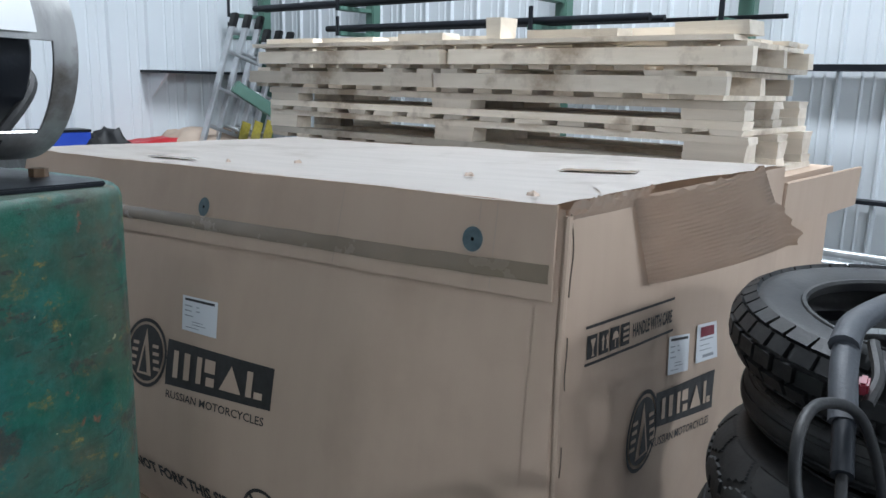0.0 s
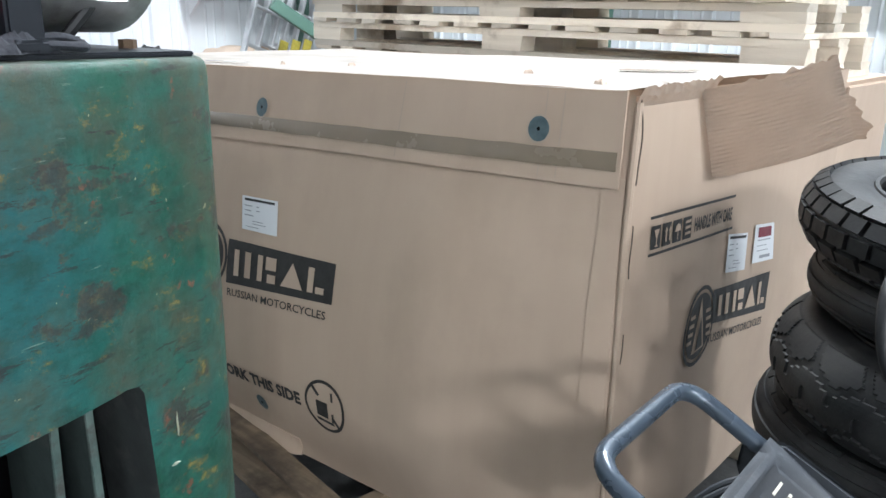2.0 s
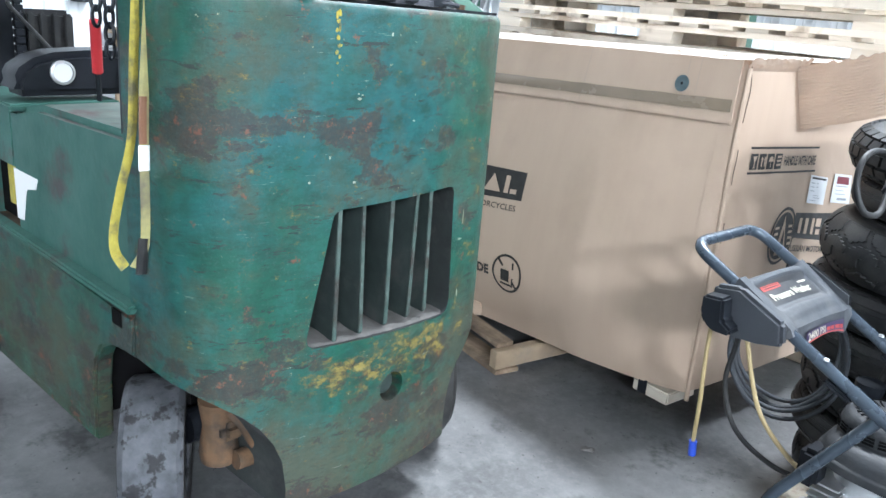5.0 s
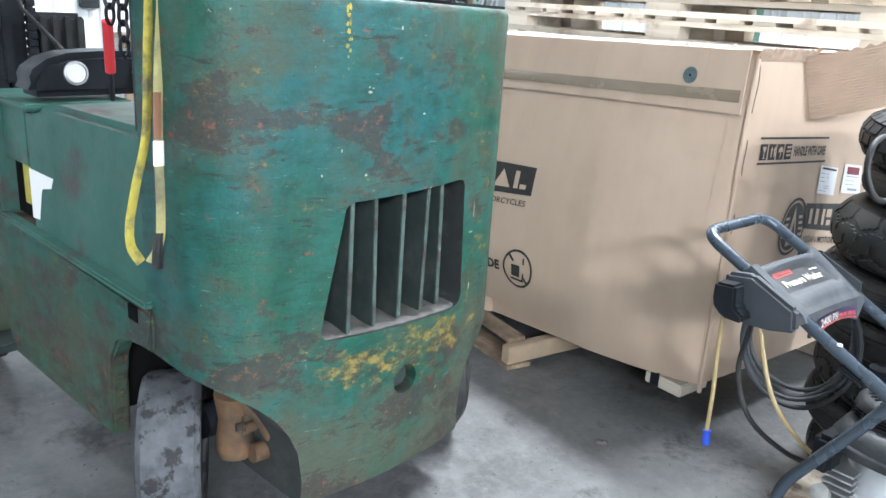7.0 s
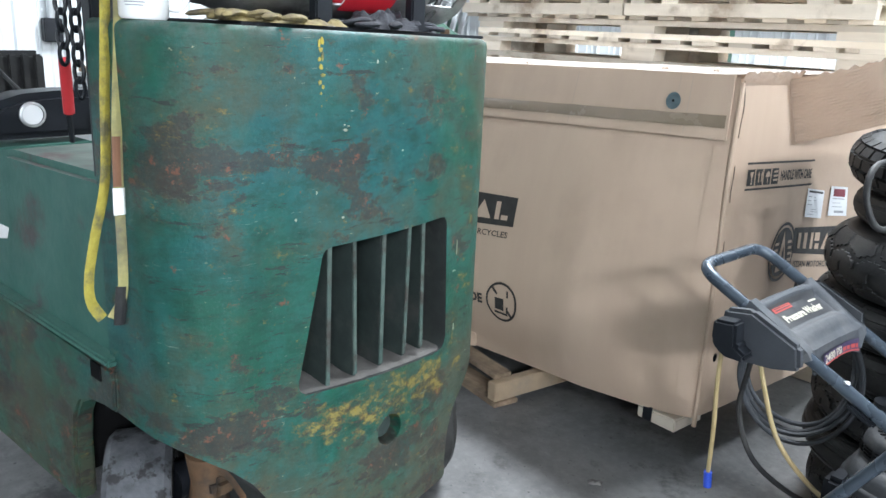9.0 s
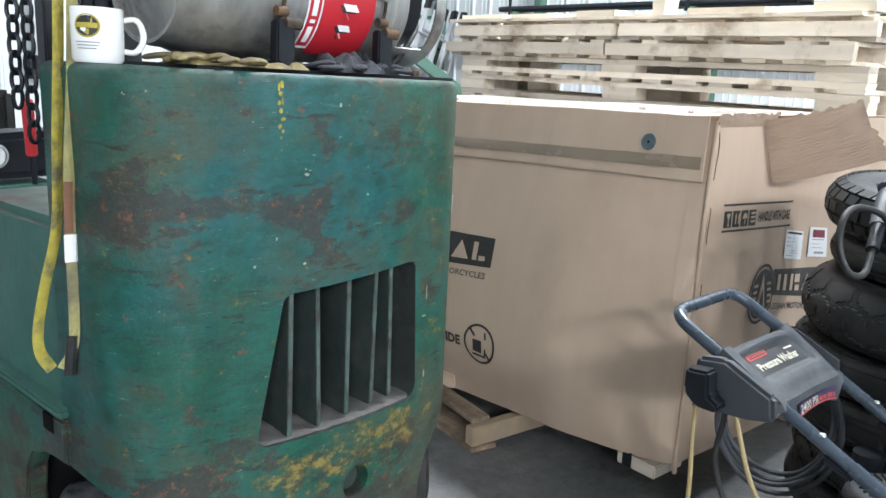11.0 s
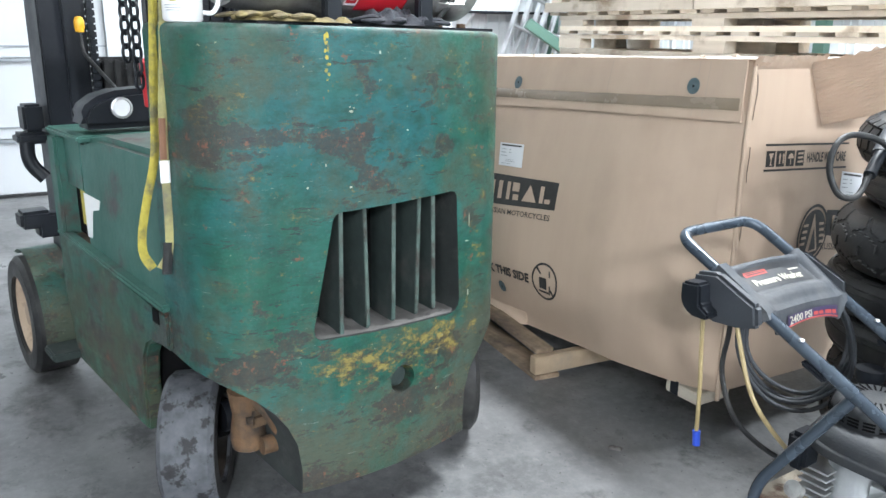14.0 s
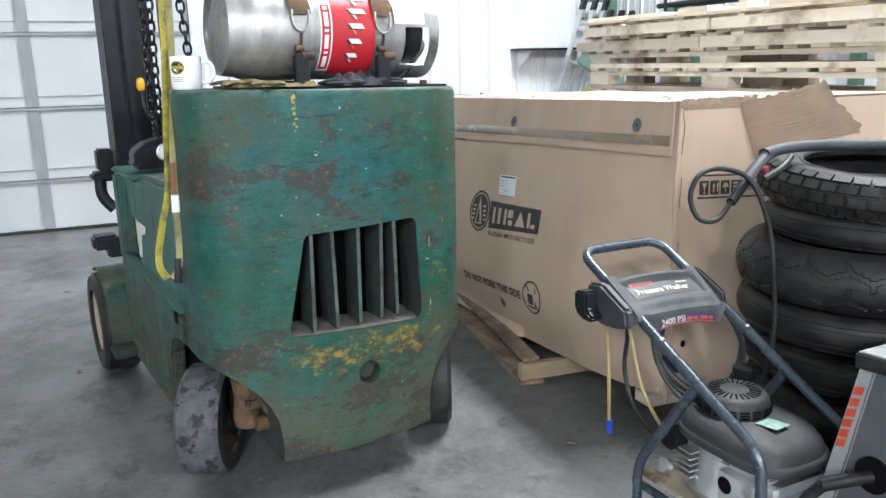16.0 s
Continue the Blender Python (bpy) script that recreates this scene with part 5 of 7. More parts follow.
part("step_bracket", block(1.51, 1.61, 0.450, 0.560, 0.50, 0.565), BLACKM, fork, "black step bracket", bevel=0.012)


# rear hub iron with the wheel well's shade put into its colour
HUBSHADE = surf("shaded_hub_iron", (0.012, 0.010, 0.009), (0.030, 0.022, 0.016), 14.0, 0.55, bump=0.5, bscale=50)


def solid_wheel(u, v, r, wdt, tyre_mat, hub_mat, turn, name, label):
    m = pose(u, v, FLOOR_FL + r + 0.001, 0, 0, turn) @ pose(0, 0, 0, -90) @ Matrix.Translation((0, 0, -wdt / 2))
    ty = part(name, lathe([(r * 0.66, 0.004), (r * 0.93, 0.0), (r, 0.014), (r + 0.001, wdt * 0.5), (r, wdt - 0.014), (r * 0.93, wdt), (r * 0.66, wdt - 0.004)], 56, m, closed=True), tyre_mat, fork, label, smooth=True)
    for z0, z1 in ((-0.0015, 0.004), (wdt - 0.004, wdt + 0.0015)):
        part("sidewall", lathe([(r * 0.67, z0), (r * 0.925, z0), (r * 0.925, z1), (r * 0.67, z1)], 48, m, closed=True), RUBBER, ty, "black sidewall")
    part("hub", lathe([(0, 0.03), (0.05, 0.03), (0.055, 0.05), (r * 0.5, 0.055), (r * 0.62, 0.015), (r * 0.67, 0.012), (r * 0.67, wdt - 0.012), (r * 0.62, wdt - 0.02), (r * 0.45, wdt - 0.06), (0.05, wdt - 0.055), (0.045, wdt - 0.02), (0, wdt - 0.02)], 40, m), hub_mat, ty, "worn wheel hub", smooth=True)
    for k in range(6):
        a = 2 * math.pi * k / 6
        part("wheel_nut", lathe([(0, 0), (0.011, 0), (0.011, 0.016), (0, 0.018)], 6, m @ Matrix.Translation((0.085 * math.cos(a), 0.085 * math.sin(a), wdt - 0.055))), RUST, ty)
    return ty


solid_wheel(0.405, 0.383, 0.194, 0.148, GREYRUB, HUBSHADE, -33, "rear_tyre", "scuffed and chunked solid rubber tyre")
solid_wheel(0.315, -0.455, 0.205, 0.175, RUBBER, HUBSHADE, -30, "rear_tyre", "black solid rubber tyre")
HUB = surf("tan_wheel_hub", (0.24, 0.17, 0.115), (0.33, 0.25, 0.18), 8.0, 0.7, bump=0.2, stain=(0.12, 0.08, 0.05), sscale=9)
solid_wheel(1.68, 0.487, 0.235, 0.165, RUBBER, HUB, 0, "front_tyre", "black solid front tyre")
solid_wheel(1.68, -0.51, 0.235, 0.165, RUBBER, HUB, 0, "front_tyre", "black solid front tyre")
for v0 in (0.415, -0.555):
    bm = bmesh.new()
    rows = []
    for k in range(15):
        t = math.radians(-12 + 130 * k / 14)
        rows.append([bm.verts.new((1.68 - r * math.cos(t), v, FLOOR_FL + 0.235 + r * math.sin(t))) for v, r in ((v0, 0.252), (v0 + 0.12, 0.252), (v0 + 0.13, 0.262), (v0, 0.266))])
    for a, b in zip(rows, rows[1:]):
        for j in range(4):
            bm.faces.new((a[j], a[(j + 1) % 4], b[(j + 1) % 4], b[j]))
    bm.faces.new(rows[0])
    bm.faces.new(rows[-1][::-1])
    part("fender", bm, GREEN, fork, "green front fender", smooth=True)
part("fender_skirt", block(1.27, 1.40, 0.44, 0.56, 0.06, 0.09), DUST, fork, "dusty step plate", bevel=0.006)
KNUCKLE = surf("tan_rusty_casting", (0.060, 0.033, 0.017), (0.145, 0.080, 0.038), 12.0, 0.85, bump=0.6, bscale=40, stain=(0.04, 0.03, 0.022), sscale=9, slo=0.45, shi=0.62)
# added black block that paints the shade behind the rear wheel
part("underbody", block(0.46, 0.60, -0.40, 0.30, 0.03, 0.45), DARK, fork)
part("axle", tube([(0.36, -0.38, 0.15), (0.36, 0.33, 0.15)], 0.045, 14), BLACKM, fork, "greasy steering axle", smooth=True)
part("knuckle", lathe([(0, 0), (0.045, 0.0), (0.05, 0.03), (0.04, 0.10), (0.05, 0.17), (0, 0.18)], 16, pose(0.25, 0.30, 0.10)), KNUCKLE, fork, "rusty steering knuckle", smooth=True)
part("steering_link", tube(smooth_path([(0.26, 0.31, 0.25), (0.20, 0.27, 0.235), (0.17, 0.24, 0.17), (0.19, 0.20, 0.12)]), 0.026, 10), KNUCKLE, fork, "rusty steering link", smooth=True)
part("tie_rod", tube([(0.19, 0.29, 0.12), (0.17, 0.0, 0.11)], 0.026, 10), KNUCKLE, fork, "tie rod", smooth=True)
part("knuckle_arm", block(0.19, 0.28, 0.25, 0.32, 0.17, 0.22), RUST, fork, bevel=0.015)
for v in (0.41, -0.40):
    part("guard_post", block(0.40, 0.44, v - 0.018, v + 0.018, 0.90, 2.05), BLACKM, fork, "black overhead guard post", bevel=0.004)
    part("guard_post", block(1.50, 1.53, v * 0.8 - 0.015, v * 0.8 + 0.015, 0.89, 2.05), BLACKM, fork, "black overhead guard post", bevel=0.004)
    part("guard_rail", block(0.38, 1.54, v - 0.02, v + 0.02, 2.05, 2.09), BLACKM, fork, "black overhead guard rail")
for k in range(5):
    part("guard_bar", block(0.42 + 0.2 * k, 0.45 + 0.2 * k, -0.38, 0.39, 2.055, 2.085), BLACKM, fork)

# gas cylinder in its cradle
TK = TOP @ pose(0.245, 0.315, 0.178, 90)
tank = thing("gas_cylinder", TK, "steel gas cylinder with a red label lying on the counterweight", "gas cylinder")
part("shell", lathe([(0, 0.0), (0.06, 0.004), (0.105, 0.022), (0.128, 0.03), (0.128, 0.012), (0.137, 0.010), (0.141, 0.03), (0.143, 0.055), (0.150, 0.075), (0.153, 0.095), (0.154, 0.22), (0.154, 0.53), (0.151, 0.555), (0.12, 0.600), (0.06, 0.62), (0, 0.625)], 56), TANK, tank, smooth=True)


def band(a0, a1, z0, z1, r, n=28):
    bm = bmesh.new()
    lo = [bm.verts.new((r * math.cos(a0 + (a1 - a0) * k / n), r * math.sin(a0 + (a1 - a0) * k / n), z0)) for k in range(n + 1)]
    hi = [bm.verts.new((v.co.x, v.co.y, z1)) for v in lo]
    for k in range(n):
        bm.faces.new((lo[k], lo[k + 1], hi[k + 1], hi[k]))
    return bm


LABELRED = surf("red_vinyl_label", (0.40, 0.012, 0.022), (0.47, 0.02, 0.03), 9.0, 0.4, bump=0.03)
part("red_label", band(math.radians(90), math.radians(240), 0.330, 0.478, 0.1556), LABELRED, tank, "red vinyl label", smooth=True)
part("white_label", band(math.radians(60), math.radians(172), 0.548, 0.66, 0.1580), WHITE, tank, "white painted patch", smooth=True)
part("label_strip", band(math.radians(149), math.radians(233), 0.290, 0.329, 0.1556), WHITE, tank, "white-edged red strip with pale bars", smooth=True)
part("label_strip", band(math.radians(152), math.radians(230), 0.2945, 0.3245, 0.1561), LABELRED, tank, "red strip", smooth=True)
for a, da in ((154, 4), (161, 16), (180, 3), (186, 16), (205, 3), (211, 15)):
    part("writing_bar", band(math.radians(a), math.radians(a + da), 0.3025, 0.3165, 0.1566, 5), WHITE, tank)


def on_tank(a, z, off):
    t = radians(a)
    return Vector(((0.1561 + off) * math.cos(t), (0.1561 + off) * math.sin(t), z))


for k in range(6):
    a, z, h = 122 + 17 * k, 0.425 - 0.006 * k, 0.062 - 0.006 * k
    for da, dz, off, mt in ((1.5, -0.008, 0.0004, INK), (0.0, 0.0, 0.0009, WHITE)):
        part("label_shape", poly(on_tank, [(a + da, z + dz - h / 2), (a + da + 5.5, z + dz - h / 2 + 0.012), (a + da + 5.5, z + dz + h / 2 + 0.012), (a + da, z + dz + h / 2)], off), mt, tank)
        part("label_shape", poly(on_tank, [(a + da + 7, z + dz - h / 2 + 0.014), (a + da + 12, z + dz - h / 2 + 0.024), (a + da + 12, z + dz + 0.004), (a + da + 7, z + dz - 0.006)], off), mt, tank)
collar = bmesh.new()
for a0, a1, z0, z1 in ((-120, 240, 0.545, 0.590), (-120, 175, 0.590, 0.685), (225, 240, 0.590, 0.685), (-120, 240, 0.685, 0.720)):
    b = band(math.radians(a0), math.radians(a1), z0, z1, 0.1515, (a1 - a0) // 5)
    tmp = bpy.data.meshes.new("tmp")
    b.to_mesh(tmp)
    b.free()
    collar.from_mesh(tmp)
    bpy.data.meshes.remove(tmp)
bmesh.ops.remove_doubles(collar, verts=collar.verts, dist=0.0005)
bmesh.ops.recalc_face_normals(collar, faces=collar.faces)
bmesh.ops.solidify(collar, geom=collar.faces[:], thickness=0.004)
part("collar", collar, TANK, tank, "steel hand collar", smooth=True)
part("regulator", lathe([(0, 0.622), (0.098, 0.622), (0.106, 0.632), (0.106, 0.680), (0.09, 0.692), (0, 0.692)], 24), BLACKM, tank, "dark gas regulator", smooth=True)
part("valve", lathe([(0, 0.693), (0.02, 0.693), (0.02, 0.70), (0.03, 0.703), (0.03, 0.715), (0, 0.718)], 14), RUST, tank, "brass valve", smooth=True)
for zz in (0.225, 0.505):
    part("clamp_strap", band(math.radians(60), math.radians(152), zz - 0.030, zz + 0.030, 0.1595), RUST, tank, "rusty clamp strap", smooth=True)
    part("clamp_hasp", band(math.radians(140), math.radians(165), zz - 0.034, zz + 0.034, 0.163, 8), KNUCKLE, tank, "rusty clamp hasp", smooth=True)
    bail = [Vector((0.1615 * math.cos(a), 0.1615 * math.sin(a), zz + dz)) for a, dz in ((radians(160), -0.026), (radians(170), -0.027), (radians(179), -0.020), (radians(183), 0.0), (radians(179), 0.020), (radians(170), 0.027), (radians(160), 0.026))]
    part("clamp_bail", tube(smooth_path(bail, 4), 0.0045, 8), TANK, tank, "bent wire bail", smooth=True)
    part("clamp_rod", tube([Vector((0.160 * math.cos(a), 0.160 * math.sin(a), zz)) for a in (radians(183), radians(190), radians(198), radians(205))], 0.004, 6), RUST, tank, smooth=True)
    part("clamp_post", block(-0.168, -0.142, -0.170, -0.075, zz - 0.026, zz + 0.020), BLACKM, tank, "dark cradle post", bevel=0.004)
    part("clamp_foot", block(-0.185, 0.05, -0.1705, -0.155, zz - 0.030, zz + 0.030), BLACKM, tank, "dark cradle foot", bevel=0.004)
    part("clamp_nut", tube([(-0.160, -0.080, zz - 0.004), (-0.160, -0.080, zz + 0.036)], 0.012, 10), KNUCKLE, tank, "rusty barrel nut", smooth=True)
    part("clamp_nut", tube([(-0.157, -0.058, zz - 0.022), (-0.157, -0.058, zz + 0.004)], 0.010, 10), KNUCKLE, tank, "rusty barrel nut", smooth=True)
part("gas_hose", tube(smooth_path([(0.0, -0.02, 0.69), (-0.03, -0.02, 0.71), (-0.07, -0.05, 0.70), (-0.09, -0.11, 0.64), (-0.08, -0.158, 0.60)]), 0.008, 8), RUBBER, tank, "black gas hose", smooth=True)

# small things on the counterweight
mug = thing("mug", TOP @ pose(0.225, 0.408, 0.0005, 0, 0, -18) @ Matrix.Diagonal((1.12, 1.12, 1.0, 1)), "white ceramic mug with a yellow oval badge", "mug")
part("cup", lathe([(0, 0.002), (0.036, 0.0), (0.040, 0.006), (0.041, 0.094), (0.0395, 0.097), (0.037, 0.094), (0.036, 0.01), (0, 0.008)], 40), WHITE, mug, smooth=True)
part("handle", tube(smooth_path([(0, -0.039, 0.078), (0, -0.060, 0.080), (0, -0.070, 0.062), (0, -0.070, 0.040), (0, -0.058, 0.022), (0, -0.039, 0.022)]), 0.0055, 10), WHITE, mug, smooth=True)


def on_mug(a, z, off):
    t = radians(150) + a / 0.041
    return Vector(((0.0412 + off) * math.cos(t), (0.0412 + off) * math.sin(t), z))


part("badge_disc", disc(on_mug, 0.0, 0.064, 0.021, 0.0205, 0.0004, 28), YELLOW, mug, "black oval badge with a yellow rim")
part("badge_disc", disc(on_mug, 0.0, 0.064, 0.018, 0.0175, 0.0008, 28), INK, mug)
part("badge_bar", patch(on_mug, -0.0165, 0.0165, 0.0600, 0.0690, 0.0012, 10, 1), YELLOW, mug)
for k in range(3):
    part("writing_bar", patch(on_mug, -0.020 + 0.002 * k, 0.020 - 0.003 * k, 0.0345 - 0.0055 * k, 0.0365 - 0.0055 * k, 0.0005, 10, 1), GREYINK, mug)


def finger(pts, r, flat):
    """A limp glove finger: a flattened tube that narrows to a round tip."""
    bm = bmesh.new()
    line = smooth_path(pts, 5)
    n, seg, rings = len(line), 10, []
    for k, p in enumerate(line):
        way = (line[min(k + 1, n - 1)] - line[max(k - 1, 0)]).normalized()
        side = way.cross(Vector((0, 0, 1))).normalized()
        up = side.cross(way)
        f = k / (n - 1)
        q = r * (1 - 0.18 * f) * (1.0 if f < 0.8 else math.sqrt(max(0.02, 1 - ((f - 0.8) / 0.2) ** 2))) * (1 + 0.14 * math.sin(9 * f + 7 * p.y * 30))
        rings.append([bm.verts.new(p + side * q * math.cos(2 * math.pi * j / seg) + up * q * flat * math.sin(2 * math.pi * j / seg)) for j in range(seg)])
    for a, b in zip(rings, rings[1:]):
        for j in range(seg):
            bm.faces.new((a[j], a[(j + 1) % seg], b[(j + 1) % seg], b[j]))
    bm.faces.new(rings[0][::-1])
    bm.faces.new(rings[-1])
    return bm


def glove(m, mat, cuff, name, label, seed, high=0.034):
    """A limp work glove: palm, four fingers, thumb and cuff."""
    g = thing(name, m, label, "glove", "work gloves")
    part("palm", crumple(0.078, 0.056, high, seed, 20), mat, g, smooth=True)
    for k in range(4):
        y = -0.037 + 0.025 * k
        part("finger", finger([(0.04, y, 0.010), (0.08, y * 1.2 + 0.010 * math.sin(seed * 3 + k), 0.012 + 0.006 * math.sin(seed + 2 * k)), (0.112 + 0.016 * math.sin(seed + 1.7 * k), y * 1.3 + 0.016 * math.sin(seed * 2 + k), 0.007)], 0.0125, 0.55), mat, g, smooth=True)
    part("thumb", finger([(-0.01, 0.045, 0.010), (0.02, 0.07, 0.012), (0.05, 0.078, 0.008)], 0.0125, 0.6), mat, g, smooth=True)
    part("cuff", crumple(0.038, 0.048, high * 0.8, seed + 2, 14), cuff, g, smooth=True).location = (-0.075, 0, 0)
    return g


OLDYEL = surf("dirty_yellow_leather", (0.13, 0.10, 0.035), (0.23, 0.18, 0.07), 14.0, 0.85, bump=0.4, bscale=70, stain=(0.07, 0.055, 0.035), sscale=12, slo=0.45, shi=0.65)
NAVY = surf("dark_grey_knit", (0.012, 0.013, 0.018), (0.024, 0.026, 0.034), 20.0, 0.9, bump=0.5, bscale=160)
glove(TOP @ pose(0.10, 0.17, 0.0075, 0, 0, 78), OLDYEL, OLDYEL, "work_glove", "dirty yellow leather work glove", 1.3, 0.022)
glove(TOP @ pose(0.13, 0.235, 0.0075, 0, 0, 100), OLDYEL, OLDYEL, "work_glove", "dirty yellow leather work glove", 2.9, 0.024)
glove(TOP @ pose(0.10, -0.08, 0.0075, 0, 0, 95), NAVY, NAVY, "work_glove", "dark grey knitted work glove", 4.1, 0.055)
glove(TOP @ pose(0.12, -0.15, 0.0075, 0, 0, 265), NAVY, NAVY, "work_glove", "dark grey knitted work glove", 5.7)

# lifting sling, chain and handle hanging from the overhead guard
WEBBING = surf("soiled_yellow_webbing", (0.27, 0.225, 0.032), (0.40, 0.335, 0.055), 60.0, 0.8, bump=0.5, bscale=220, stain=(0.11, 0.10, 0.05), sscale=16, slo=0.47, shi=0.62)
sling = thing("lifting_sling", FL, "yellow webbing lifting sling hanging from the overhead guard", "sling")
part("webbing", tube(smooth_path([(0.285, 0.440, 2.05), (0.280, 0.446, 1.5), (0.272, 0.457, 1.29), (0.270, 0.472, 1.10), (0.270, 0.484, 0.93), (0.270, 0.512, 0.82), (0.268, 0.531, 0.74), (0.262, 0.534, 0.69), (0.255, 0.517, 0.652)], 10), 0.0120, 8, flat=0.12, up=(1, 0.25, 0)), WEBBING, sling, "soiled yellow webbing", smooth=True)
DIRTYWEB = surf("greyed_yellow_webbing", (0.24, 0.22, 0.09), (0.33, 0.30, 0.12), 40.0, 0.85, bump=0.4, bscale=220, stain=(0.12, 0.11, 0.07), sscale=9, slo=0.45, shi=0.65)
part("webbing", tube(smooth_path([(0.265, 0.425, 2.05), (0.258, 0.431, 1.5), (0.248, 0.445, 1.25), (0.244, 0.466, 1.03), (0.242, 0.472, 0.89), (0.242, 0.474, 0.76), (0.243, 0.480, 0.69), (0.250, 0.500, 0.650)], 10), 0.0100, 8, flat=0.13, up=(1, -0.2, 0)), DIRTYWEB, sling, "greyed yellow webbing", smooth=True)
LEATHER = surf("brown_leather_sleeve", (0.12, 0.05, 0.025), (0.17, 0.075, 0.035), 12.0, 0.6, bump=0.2)
part("sleeve", tube([(0.2435, 0.467, 1.015), (0.242, 0.4715, 0.918)], 0.0108, 8, flat=0.22, up=(1, 0, 0)), LEATHER, sling, "brown leather sleeve")
part("tag", tube([(0.242, 0.4715, 0.915), (0.2415, 0.473, 0.862)], 0.0125, 8, flat=0.24, up=(1, 0, 0)), PAPER, sling, "white sling tag")
part("sling_end", tube([(0.244, 0.478, 0.715), (0.246, 0.487, 0.635)], 0.013, 8, flat=0.4, up=(1, 0, 0)), RUBBER, sling, "dark rubbed sling end")


def chain(pts, name, label, pitch=0.033, r=0.0042):
    ob = thing(name, FL, label, "chain", "hanging chains")
    line = smooth_path(pts, 12)
    d, nxt, k = 0.0, 0.0, 0
    for a, b in zip(line, line[1:]):
        seg = (b - a).length
        while nxt <= d + seg:
            p = a.lerp(b, (nxt - d) / seg)
            way = (b - a).normalized()
            m = Matrix.Translation(p) @ way.to_track_quat("X", "Z").to_matrix().to_4x4() @ pose(0, 0, 0, 90 * (k % 2) + 20)
            ring = [m @ Vector((0.021 * math.cos(t) * (1.0 if abs(math.cos(t)) > 0.5 else 1), 0.012 * math.sin(t), 0)) for t in (2 * math.pi * j / 14 for j in range(14))]
            part("link", tube(ring, r, 6, closed=True), BLACKM, ob, smooth=True)
            nxt += pitch
            k += 1
        d += seg
    return ob


chain([(0.40, 0.450, 2.05), (0.40, 0.456, 1.6), (0.395, 0.462, 1.08)], "hoist_chain", "dark oily steel chain hanging from the overhead guard")
chain([(0.42, 0.470, 2.05), (0.42, 0.475, 1.6), (0.415, 0.480, 1.15)], "hoist_chain", "dark oily steel chain bunched with its other fall")
chain([(0.45, 0.36, 2.05), (0.45, 0.355, 1.6), (0.45, 0.335, 1.30)], "hoist_chain", "dark oily steel chain hanging behind the mug")
part("hand_lever", tube([(0.93, 0.255, 0.905), (0.905, 0.268, 0.985)], 0.008, 8), BLACKM, fork, "black lever stem", smooth=True)
part("lever_grip", tube([(0.905, 0.268, 0.986), (0.85, 0.293, 1.125)], 0.0145, 12), RED, fork, "worn red lever grip", smooth=True)

